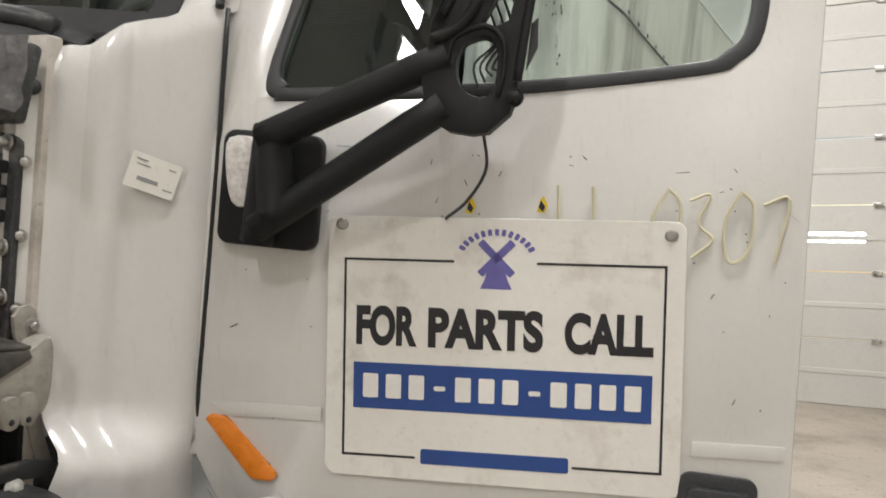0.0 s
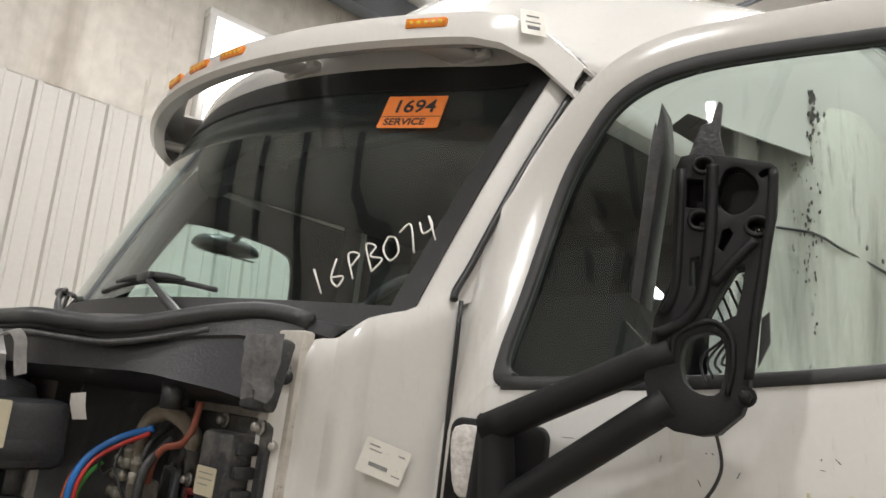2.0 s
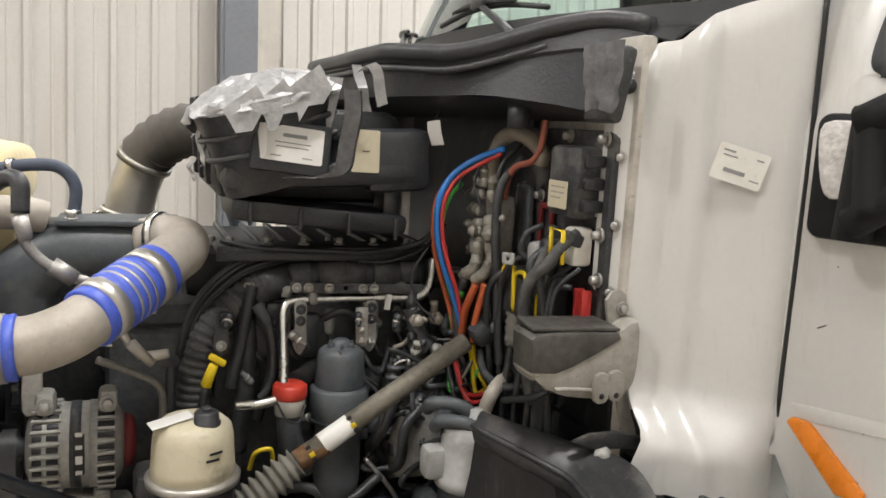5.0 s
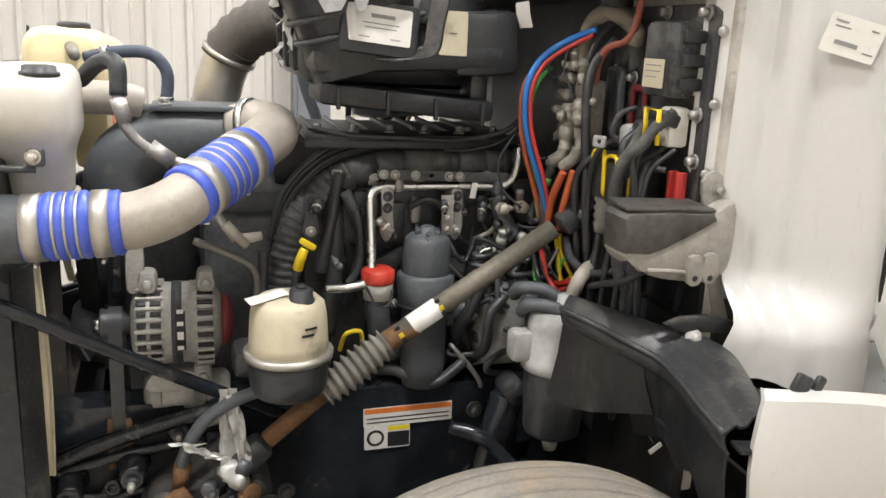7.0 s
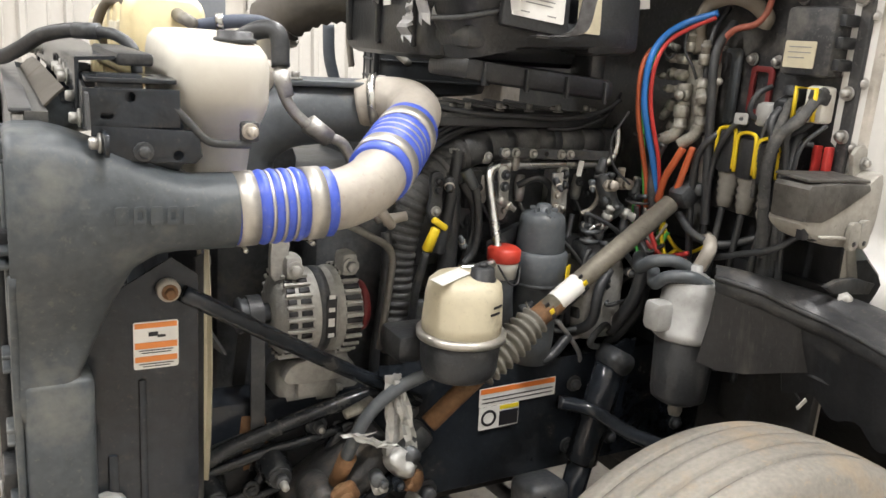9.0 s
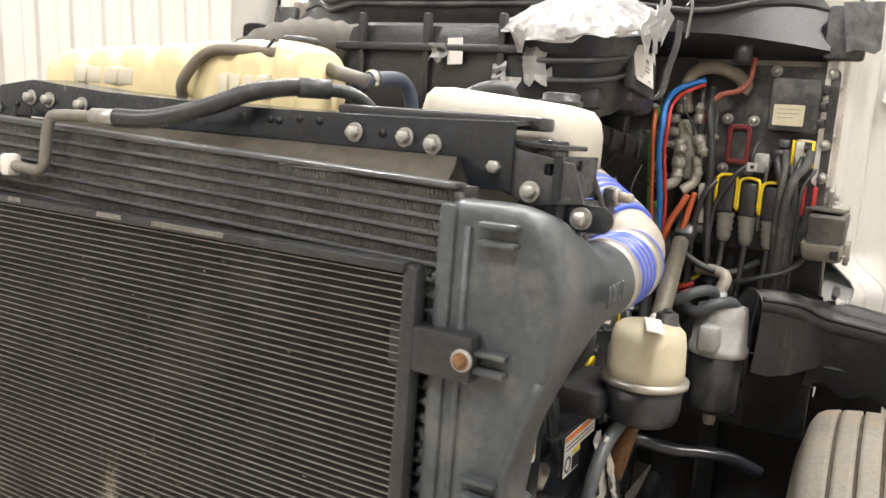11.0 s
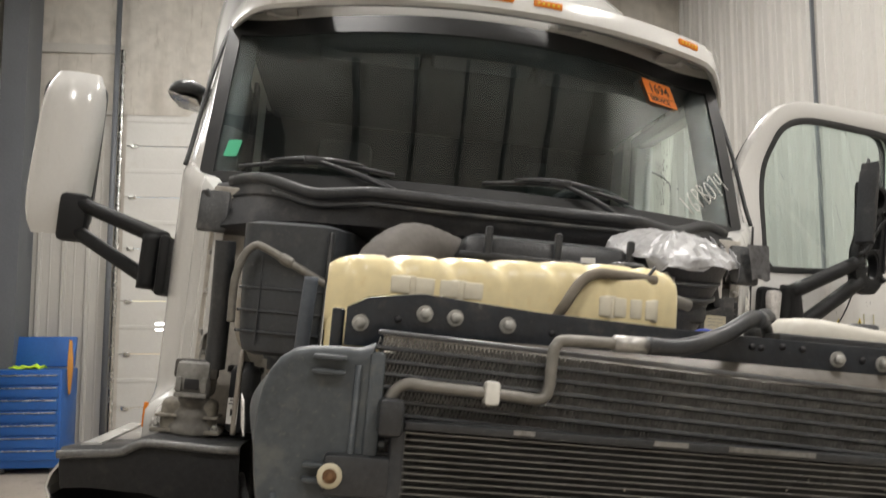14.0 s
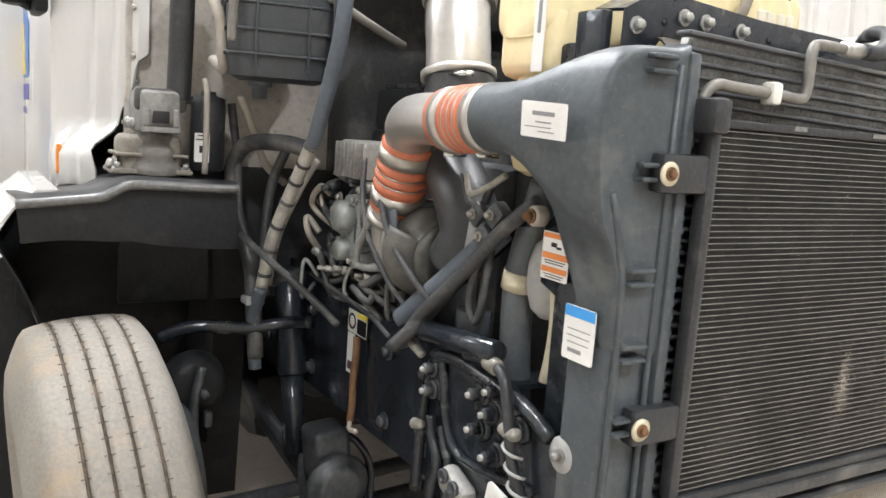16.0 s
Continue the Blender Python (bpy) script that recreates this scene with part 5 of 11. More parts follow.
def wheel(xc, zc, r, y0, y1, sg):
    """A steer wheel; the tread lies between y0 (inner) and y1 (outer) in the room's coordinates."""
    w = thing("wheel", "dusty truck steer tyre on a steel rim", "wheel", (xc, (y0 + y1) / 2, 0), ONE, "front wheels")
    t = abs(y1 - y0)
    prof = []
    for k in range(5):
        a, b = t * k / 5, t * (k + 1) / 5
        crown = lambda q: r - 0.010 * abs(2 * q / t - 1) ** 2.5
        if k:
            prof += [(a + 0.0035, crown(a) - 0.012), (a + 0.004, crown(a))]
        prof += [(a + 0.3 * t / 5, crown(a + 0.3 * t / 5)), (b - 0.3 * t / 5, crown(b - 0.3 * t / 5))]
        if k < 4:
            prof += [(b - 0.004, crown(b)), (b - 0.0035, crown(b) - 0.012)]
    prof = [(-0.022, 0.30), (-0.036, 0.36), (-0.034, 0.42), (-0.014, r - 0.033), (-0.002, r - 0.015)] + prof + ([(t + 0.002, r - 0.015), (t + 0.014, r - 0.033), (t + 0.034, 0.42), (t + 0.036, 0.36), (t + 0.022, 0.30)] if sg < 0 else
             [(t + 0.004, r - 0.012), (t + 0.016, r - 0.026), (t + 0.032, r - 0.058), (t + 0.048, 0.415), (t + 0.054, 0.375), (t + 0.048, 0.335), (t + 0.030, 0.30)])
    a, b = V(xc, y0, zc), V(xc, y1, zc)
    bm = lathe(a, b, prof, 96, None, False)
    for v in bm.verts:
        if v.co.z < 0.0:
            v.co.z = 0.0
    part("tyre", bm, TYRE, w, "dusty tan-grey ribbed tyre", smooth=50)
    for k in range(1, 5):
        c = t * k / 5
        part("groove", lathe(a, b, [(c - 0.0032, r - 0.013), (c - 0.003, r - 0.0085), (c + 0.003, r - 0.0085), (c + 0.0032, r - 0.013)], 96, None, False), GROOVE, w, "dark tread groove")
        bm = bmesh.new()
        for j in range(96):
            q = 2 * math.pi * j / 96
            if zc + r * math.sin(q) < 0.1:
                continue
            crown = r - 0.010 * abs(2 * c / t - 1) ** 2.5
            for s2 in (-1, 1) if sg > 0 else ():
                m = pose(xc, y0 + (y1 - y0) * (c + s2 * 0.006) / t, zc) @ pose(0, 0, 0, 0, -math.degrees(q), 0) @ pose(crown - 0.001, 0, 0)
                box(None, (0.0028, 0.0075, 0.0018), 0, m=m, bm=bm)
        if sg > 0:
            part("sipe_band", bm, GROOVE, w, "small tread sipes", smooth=0)["kind"] = "stuff"
    part("rim", lathe(a, b, [(-0.015, 0.30), (0.0, 0.28), (0.03, 0.27), (t - 0.06, 0.27), (t - 0.02, 0.28), (t + 0.02, 0.30)], 48, None, False), ALU, w)
    part("disc", lathe(a, b, [(t - 0.11, 0.27), (t - 0.05, 0.22), (t - 0.04, 0.15), (t - 0.04, 0.09), (t + 0.06, 0.085), (t + 0.08, 0.06)], 40), ALU, w, "steel wheel disc and hub")
    for k in range(10):
        q = 2 * math.pi * k / 10
        p = V(xc + 0.143 * math.cos(q), y1 - sg * 0.045, zc + 0.143 * math.sin(q))
        part("nut", lathe(p, p + V(0, sg, 0), [(0, 0.018), (0.03, 0.016), (0.05, 0.010)], 6), STEEL, w)
    return w


wheel(-0.70, 0.51, 0.512, 1.052, 1.269, 1)
wheel(-0.655, 0.455, 0.515, -0.765, -0.985, -1)

# ---- TRUCK: radiator pack ----
rad = thing("radiator_pack", "black truck radiator, charge-air cooler and condenser", "radiator", (-1.68, -0.1, 0.55))
XR = -1.685
# side tanks of the charge-air cooler: a flat column that swells into a funnel
def resample(ring, n):
    """n points evenly spaced round a closed 2D outline."""
    pts = [Vector((*p, 0)) for p in ring] + [Vector((*ring[0], 0))]
    length = [0.0]
    for p, q in zip(pts, pts[1:]):
        length.append(length[-1] + (q - p).length)
    out, i = [], 0
    for k in range(n):
        d = length[-1] * k / n
        while length[i + 1] < d:
            i += 1
        out.append(pts[i].lerp(pts[i + 1], (d - length[i]) / max(1e-9, length[i + 1] - length[i])))
    return out


for sg in (-1, 1):
    y_in = 0.372 if sg > 0 else -0.575
    ye, ze = (-0.652, 1.379) if sg < 0 else (0.503, 1.403)
    # outlines start at the inner foot and run outwards and up
    head = [(0.0, 1.08), (0.05, 1.078), (0.093, 1.08), (0.094, 1.15), (0.106, 1.214), (0.135, 1.265), (0.148, 1.316), (0.156, 1.38), (0.153, 1.44), (0.14, 1.48), (0.115, 1.505), (0.08, 1.512), (0.01, 1.514), (0.0, 1.505), (0.0, 1.3)]
    if sg < 0:
        head = [(0.0, 1.08), (0.05, 1.078), (0.089, 1.08), (0.090, 1.18), (0.104, 1.239), (0.130, 1.32), (0.136, 1.38), (0.134, 1.41), (0.124, 1.449), (0.112, 1.478), (0.096, 1.490), (0.06, 1.497), (0.01, 1.496), (0.0, 1.488), (0.0, 1.3)]
    head = resample(smooth_ring([(y_in + sg * y, z) for y, z in head], 3), 48)
    hose = [Vector((ye + sg * 0.056 * math.sin(a - math.pi * 0.25), ze - 0.056 * math.cos(a - math.pi * 0.25), 0)) for a in [2 * math.pi * k / 48 for k in range(48)]]
    centre = sum(head, Vector()) / 48
    rows = []
    for x, f, grow in ((-1.716, 0.0, 0.90), (-1.7165, 0.0, 0.955), (-1.712, 0.0, 0.985), (-1.70, 0.0, 1.0), (-1.67, 0.0, 1.0), (-1.645, 0.08, 1.0), (-1.62, 0.20, 1.0), (-1.59, 0.38, 1.0), (-1.56, 0.60, 1.0), (-1.53, 0.80, 1.0), (-1.50, 0.94, 1.0), (-1.475, 1.0, 1.0), (-1.42, 1.0, 1.0)):
        low = 1 - (1 - f) ** 2.4
        ring = [(centre + (p - centre) * grow).lerp(q, f + (low - f) * min(1.0, max(0.0, (1.34 - p.y) / 0.16))) for p, q in zip(head, hose)]
        rows.append([V(x, p.x, p.y) for p in ring + ring[:1]])
    bm = sheet(rows, 0.0)
    bmesh.ops.remove_doubles(bm, verts=bm.verts, dist=1e-6)
    bmesh.ops.holes_fill(bm, edges=[e for e in bm.edges if e.is_boundary], sides=80)
    bmesh.ops.recalc_face_normals(bm, faces=bm.faces)
    tank = part("side_tank", box((-1.664, y_in + sg * 0.047, 0.865), (0.094, 0.092, 0.56), 0.012, seg=3), TANKG, rad, "dark grey moulded side tank, dusty")
    part("outlet", bm, TANKG, tank, "moulded funnel to the hose", smooth=60)
    part("tank_lip", box((-1.700, y_in - sg * 0.004, 1.05 if sg > 0 else 1.04), (0.045, 0.022, 0.92 if sg > 0 else 0.905), 0.006), TANKG, tank)
    part("tank_ridge", tube([V(-1.717, y_in + sg * 0.022, 0.62), V(-1.717, y_in + sg * 0.022, 1.1), V(-1.717, y_in + sg * 0.022, 1.49 if sg > 0 else 1.47)], 0.005, 8, 2), TANKG, tank)
    part("foot_ridge", tube([V(-1.716, y_in + sg * 0.085, 0.62), V(-1.716, y_in + sg * 0.085, 1.12), V(-1.715, y_in + sg * 0.098, 1.23), V(-1.714, y_in + sg * 0.122, 1.31)], 0.006, 8, 4), TANKG, tank)
    # ribs, lugs and bolts on the tank
    for z in (0.80, 0.976, 1.085, 1.195, 1.342, 1.488) if sg > 0 else (0.78, 0.955, 1.065, 1.175, 1.322, 1.465):
        for dz in (-0.010, 0.010):
            part("lug", box((XR - 0.036, y_in + sg * 0.062, z + dz), (0.022, 0.046, 0.007), 0.003), TANKG, tank)
    for z in (1.342, 0.976) if sg > 0 else (1.325, 0.965):
        y = (-0.614 if sg < 0 else 0.419)
        part("mount_bracket", box((XR - 0.04, y - sg * 0.045, z), (0.03, 0.11, 0.055), 0.006), BLACKP, rad)
    for z in (1.342, 0.976) if sg > 0 else (1.325, 0.965):
        y = (-0.614 if sg < 0 else 0.419)
        part("mount_bolt", lathe(V(XR - 0.056, y, z), V(XR - 1, y, z), [(0, 0.017 if sg > 0 else 0.013), (0.003, 0.017 if sg > 0 else 0.013), (0.004, 0.011)], 18), CREAM2 if sg > 0 else LIGHTG, rad, "pale washer with a rusty bolt")
        part("bolt_head", bolt((XR - 0.060, y, z), (-1, 0, 0), 0.0065, 0.007), RUST, rad, "rusty bolt head")
for k, (x, y, z) in enumerate(((-1.583, -0.722, 1.391), (-1.560, -0.719, 1.390), (-1.538, -0.716, 1.389), (-1.516, -0.7135, 1.388), (-1.494, -0.712, 1.387))):
    mark = plate(rounded(0.017, 0.026, 0.004, 3), 0.0025, axes((x, y, z), (0.99, 0.14, 0), (0.05, 0, 1)), [rounded(0.007, 0.012, 0.003, 3)] if k % 2 else (), 0.001)
    part("raised_shape", mark, TANKG, rad, "moulded raised shape" if k == 0 else "")
# core: charge-air cooler tubes with fins between
bm = box((XR + 0.014, -0.10, 1.05), (0.03, 0.95, 0.92))
part("core", bm, CORE, rad, "black finned core")
def tilt(ob):
    """The cooler hangs a little lower on its left side."""
    for v in ob.data.vertices:
        v.co.z += 0.03 * (v.co.y + 0.10)


tilt(shared("cooler_tube", box((XR - 0.004, -0.10, 0.625), (0.03, 0.95, 0.0066), 0.0022, seg=1), [(0, 0, 0.0183 * k) for k in range(1, 49)], TUBEG, rad, "flat dusty cooler tube"))
FINM = material("bare fin aluminium", (0.36, 0.355, 0.34), 0.35, 0.7, 0.4, 30, 0, 120, (0.10, 0.095, 0.085), 0.35, 6)
# wavy fins on the visible upper rows
bm = bmesh.new()
random.seed(19)
for row in range(41, 50):
    z = 0.625 + 0.0183 * row - 0.00915
    n = 330
    line = [V(XR - 0.0160 + random.uniform(-0.0006, 0.0006), -0.575 + 0.945 * (k + random.uniform(-0.25, 0.25)) / n, z + (0.0058 if k % 2 else -0.0058)) for k in range(n + 1)]
    sheet([line, [p + V(0.014, 0, 0) for p in line]], 0.0005, bm=bm)
fins = part("fin_strip", bm, FINM, rad, "wavy aluminium fins")
fins["kind"] = "stuff"
tilt(fins)
# condenser in front
XC = XR - 0.045
# black backing stands in for the dark depth behind the fins
cond = part("condenser", box((XC + 0.009, -0.104, 1.135), (0.006, 0.855, 0.55)), FENDB, rad, "condenser with dusty fins over a black backing sheet")
bm = bmesh.new()
for k in range(276):
    y = -0.530 + 0.0031 * k
    q = [bm.verts.new(p) for p in ((XC + 0.006, y - 0.0002, 0.862), (XC - 0.0105, y - 0.0002, 0.862), (XC - 0.0105, y + 0.0002, 0.862), (XC + 0.006, y + 0.0002, 0.862), (XC + 0.006, y - 0.0002, 1.410), (XC - 0.0105, y - 0.0002, 1.410), (XC - 0.0105, y + 0.0002, 1.410), (XC + 0.006, y + 0.0002, 1.410))]
    for f in ((0, 1, 5, 4), (1, 2, 6, 5), (2, 3, 7, 6)):
        bm.faces.new([q[i] for i in f])
part("condenser_fin", bm, CONDF, cond, "thin dusty upright fins", smooth=0)["kind"] = "stuff"
shared("condenser_tube", box((XC - 0.004, -0.104, 0.866), (0.014, 0.855, 0.0014)), [(0, 0, 0.0090 * k) for k in range(1, 61)], TUBE, cond, "thin bright condenser tube")
bm = box((XC, 0.332, 1.135), (0.026, 0.022, 0.57), 0.008)
box((XC, -0.540, 1.135), (0.026, 0.022, 0.57), 0.008, bm=bm)
box((XC - 0.002, -0.104, 1.416), (0.03, 0.86, 0.012), 0.003, bm=bm)
box((XC - 0.002, -0.104, 0.850), (0.03, 0.88, 0.016), 0.003, bm=bm)
part("condenser_frame", bm, BLACKP, cond)
for y, w in ((-0.20, 0.13), (-0.05, 0.05), (0.16, 0.03)):
    part("bare_edge", box((XC - 0.018, y, 1.418), (0.002, w, 0.007)), TUBE, cond, "bare scraped metal edge", smooth=0)
part("condenser_fitting", box((XC - 0.006, 0.345, 1.425), (0.05, 0.035, 0.05), 0.008), BLACKP, cond)
# dust and grit stuck to the condenser face
random.seed(8)
DUSTF = material("pale road dust", (0.34, 0.31, 0.26), 0.9, 0, 0.2, 30)
for y0, z0, sy, sz, n in ((-0.055, 0.99, 0.011, 0.03, 900), (-0.15, 1.0, 0.05, 0.07, 300)):
    bm = bmesh.new()
    for _ in range(n):
        y, z, q = random.gauss(y0, sy), random.gauss(z0, sz), random.uniform(0.0003, 0.0008)
        a = [bm.verts.new((XC - 0.0112 - random.uniform(0, 0.0004), y + q * u, z + q * v * 1.4)) for u, v in ((-1, -1), (1, -1), (1, 1), (-1, 1))]
        bm.faces.new(a[::-1])
    part("dust_smear", bm, DUSTF, cond, "pale dust smear", smooth=0)["kind"] = "stuff"
bm = bmesh.new()
for _ in range(70):
    y, z, q = random.uniform(-0.52, 0.32), random.uniform(0.88, 1.40), random.uniform(0.0006, 0.0016)
    a = [bm.verts.new((XC - 0.0112, y + q * u, z + q * v)) for u, v in ((-1, -1), (1, -0.6), (0.8, 1), (-1, 0.7))]
    bm.faces.new(a[::-1])
part("grit", bm, DUSTF, cond, "pale specks of grit", smooth=0)["kind"] = "stuff"
part("lower_radiator", box((XR - 0.02, -0.10, 0.70), (0.03, 0.95, 0.22), 0.004), material("dusty lower fins", (0.12, 0.105, 0.085), 0.7, 0.2, 0.3, 12, 0.6, 240), rad, "dusty lower radiator core")
bm = bmesh.new()
for k in range(150):
    box((XR - 0.038, -0.57 + 0.94 * k / 149, 0.715), (0.008, 0.0025, 0.18), 0, bm=bm)
part("lower_fin_row", bm, DULL, rad, smooth=0)["kind"] = "stuff"
bm = box((XR - 0.045, -0.10, 0.83), (0.05, 0.93, 0.02), 0.004)
box((XR - 0.05, -0.10, 0.80), (0.04, 0.93, 0.012), 0.003, bm=bm)
part("lower_rail", bm, DUSTB, rad, "scuffed black lower rail")
for y in (-0.562, 0.356):
    for k in range(36):
        part("comb_tooth", box((XR - 0.018, y, 0.66 + 0.0213 * k), (0.022, 0.022, 0.011), 0.003, seg=1), TANKG, rad)
# top cross member
XT = -1.60
top = [(-0.60, 1.588), (-0.44, 1.584), (-0.20, 1.583), (-0.10, 1.585), (0.12, 1.590), (0.30, 1.602), (0.385, 1.590), (0.418, 1.572)]
brk = part("cross_member", plate([(-0.60, 1.505), (-0.545, 1.505), (-0.53, 1.538), (0.34, 1.54), (0.36, 1.515), (0.418, 1.515)] + top[::-1], 0.006, axes((XT - 0.02, 0, 0), (0, 1, 0), (0, 0, 1)) @ pose(0, 0, -0.003), (), 0.001), FRAMEB, rad, "black steel cross member with bolts")
part("top_flange", sheet([[V(XT - 0.02, y, z) for y, z in top], [V(XT + 0.045, y, z + 0.004) for y, z in top]], 0.005), FRAMEB, brk)
for y, z in ((0.396, 1.556), (0.30, 1.578), (0.253, 1.576), (0.171, 1.572), (-0.371, 1.566), (-0.449, 1.565), (-0.490, 1.559)):
    p = V(XT - 0.0225, y, z - 0.006)
    part("bolt", bolt(p, (-1, random.uniform(-0.05, 0.05), 0), 0.0085, 0.012), ALUC, brk, "dull zinc bolt")
for y, z in ((0.34, 1.560), (0.10, 1.560), (-0.226, 1.568), (-0.241, 1.567), (-0.277, 1.572), (-0.311, 1.571), (-0.414, 1.562)):
    # flat black disc paints the dark of the bolt hole
    part("bolt_hole", lathe(V(XT - 0.0235, y, z), V(XT - 1, y, z), [(0, 0.0055), (0.0012, 0.0055)], 12), INKBLACK, brk)
part("dust_shield", sheet([[V(-1.632, y, 1.541 - 0.004 * (k == 0)) for k, y in enumerate((0.36, 0.1, -0.2, -0.5, -0.53))], [V(-1.645, y, 1.530) for y in (0.36, 0.1, -0.2, -0.5, -0.535)], [V(-1.66, y, 1.514) for y in (0.36, 0.1, -0.2, -0.5, -0.535)]], 0.003), material("dusty brown shield", (0.075, 0.066, 0.054), 0.40, 0.35, 0.4, 5, 0.3, 60, (0.16, 0.138, 0.108), 0.3, 6), rad, "dusty brown air shield")
tilt(part("upper_rail", box((XR - 0.006, -0.10, 1.525), (0.03, 0.94, 0.007), 0.003), TUBEG, rad))
for sg, y in ((1, 0.43), (-1, -0.63)):
    bm = plate(rounded(0.12, 0.10, 0.03), 0.006, axes((-1.545, y, 1.475), (1, 0, 0), (0, 0, 1)))
    bolt((-1.545, y - 0.007, 1.478), (0, -1, 0), 0.014, 0.014, bm)
    bolt((-1.545, y + 0.007, 1.478), (0, 1, 0), 0.014, 0.014, bm)
    box((-1.57, y, 1.52), (0.06, 0.02, 0.10), 0.004, bm=bm)
    part("upright_bracket", bm, FRAMEB, rad)

# air-conditioning line over the front
ac = thing("coolant_line", "bent metal pipe running into a black corrugated hose", "pipe", (XR, 0.2, 1.4))
XP = XC + 0.022
part("pipe", tube([V(XP - 0.012, 0.345, 1.42), V(XP - 0.012, 0.345, 1.452), V(XP - 0.014, 0.325, 1.470), V(XP - 0.016, 0.29, 1.469), V(XP - 0.016, 0.19, 1.466), V(XP - 0.016, 0.142, 1.464), V(XP - 0.016, 0.126, 1.475),
                    V(XP - 0.014, 0.122, 1.52), V(XP - 0.012, 0.117, 1.542), V(XP - 0.01, 0.098, 1.550), V(XP + 0.0, 0.0, 1.552)], 0.0085, 12, 6), PIPEG, ac)
part("collar", rod((XP - 0.004, 0.03, 1.552), (XP + 0.0, -0.03, 1.553), 0.0125, None, 14), ALU, ac)
part("clip", box((XP - 0.016, 0.206, 1.467), (0.026, 0.022, 0.034), 0.006), WHITEP, ac, "white plastic clip")
part("hose", tube([V(XC + 0.016, -0.02, 1.553), V(XC + 0.03, -0.08, 1.556), V(XC + 0.06, -0.15, 1.578), V(-1.64, -0.20, 1.602), V(-1.60, -0.235, 1.614), V(-1.575, -0.255, 1.616)], 0.0135, 14, 12, ribs=0.0016, pitch=0.0066), RUBBER, ac, "black finely ribbed hose")
part("crimp", rod((-1.59, -0.246, 1.615), (-1.555, -0.275, 1.616), 0.0145, None, 14), DARKM, ac)
part("hose_tail", tube([V(-1.56, -0.27, 1.616), V(-1.53, -0.295, 1.612), V(-1.505, -0.315, 1.59), V(-1.50, -0.32, 1.55)], 0.010, 10), DARKM, ac)

SHAFTG = material("dusty vent rubber", (0.19, 0.165, 0.13), 0.75, 0, 0.2, 12, 0.2, 60)
# yellowed coolant tank
cool = thing("coolant_tank", "yellowed translucent coolant expansion tank", "coolant tank", (-1.42, 0.13, 1.5))
rows = []
for k in range(97):
    u = k / 96
    y = 0.455 - 0.61 * u
    e = 1 - abs(2 * u - 1) ** 15 * 0.22
    crown = 1.650 + 0.075 * u - 0.027 * u * u + 0.004 * math.sin(math.pi * u) + 0.016 * max(0.0, 1 - u / 0.45)
    pts = []
    for j in range(28):
        a = 2 * math.pi * j / 28
        ca, sa = math.cos(a), math.sin(a)
        px = 0.085 * math.copysign(abs(ca) ** 0.5, ca) * e
        half = (crown - 1.52) / 2
        pz = half * math.copysign(abs(sa) ** 0.5, sa) * e
        slant = (u * 7 + 0.55 * ca) % 1.0
        groove = 0.011 * max(0.0, 1 - min(slant, 1 - slant) / 0.22) if 0.06 < u < 0.94 else 0.0
        shrink = groove if (sa > 0.1 or ca < -0.3) else 0.0
        pts.append(V(-1.42 + px * (1 - shrink * 6), y, 1.52 + half + pz - (shrink if sa > 0.1 else 0)))
    rows.append(pts + [pts[0]])
bm = sheet(rows, 0.0)
bmesh.ops.remove_doubles(bm, verts=bm.verts, dist=1e-5)
bmesh.ops.holes_fill(bm, edges=[e for e in bm.edges if e.is_boundary], sides=40)
bmesh.ops.recalc_face_normals(bm, faces=bm.faces)
part("tank", bm, CREAM, cool, "yellowed tank body", smooth=50)
PALET = material("pale worn plastic", (0.74, 0.69, 0.56), 0.35, 0, 0.08, 14, 0.3, 60, (0.62, 0.52, 0.34), 0.25, 12)
for yc, w, zc, h in ((0.272, 0.165, 1.621, 0.034), (-0.06, 0.11, 1.617, 0.040)):
    bm = box((-1.4985, yc, zc), (0.008, w, h), 0.003)
    for k in range(4):
        box((-1.503, yc + w * (k / 4 - 0.375), zc), (0.008, w * 0.20, h * 0.86), 0.0035, bm=bm)
    part("tank_panel", bm, PALET, cool, "pale ribbed moulded panel")
part("lower_tank", box((-1.43, 0.395, 1.44), (0.10, 0.09, 0.26), 0.03), CREAM, cool)
part("corner", box((-1.425, 0.412, 1.535), (0.15, 0.08, 0.13), 0.025, seg=3), CREAM, cool)
part("cap", lathe((-1.40, -0.09, 1.692), (-1.40, -0.09, 2), [(0, 0.034), (0.010, 0.034), (0.014, 0.028)], 20), RUBBER, cool, "black cap")
part("vent_hose", tube([V(-1.505, 0.068, 1.585), V(-1.522, 0.055, 1.614), V(-1.515, 0.030, 1.652), V(-1.505, 0.0, 1.671), V(-1.495, -0.05, 1.673), V(-1.485, -0.113, 1.671)], 0.0095, 10), SHAFTG, cool, "grey vent hose")
for y, dx, dz in ((-0.106, 0.032, 0.006),):
    part("hose_clip", tube([V(-1.455 - dx, y, 1.655 - dz), V(-1.46 - dx, y + 0.012, 1.675 - dz), V(-1.455 - dx, y - 0.004, 1.70 - dz)], 0.003, 6, 4), RUBBER, cool)
label_plate("rating_label", axes((-1.47, 0.4545, 1.545), (1, 0, 0), (0, 0, 1)) @ pose(0, 0, 0, 0, 180, 0), 0.028, 0.13, cool, [(0, 0.02, 0.008, 0.05, PRINTG)], text="white barcode label")
part("side_fitting", rod((-1.40, -0.15, 1.655), (-1.385, -0.22, 1.64), 0.013, 0.011), PIPEG, cool)

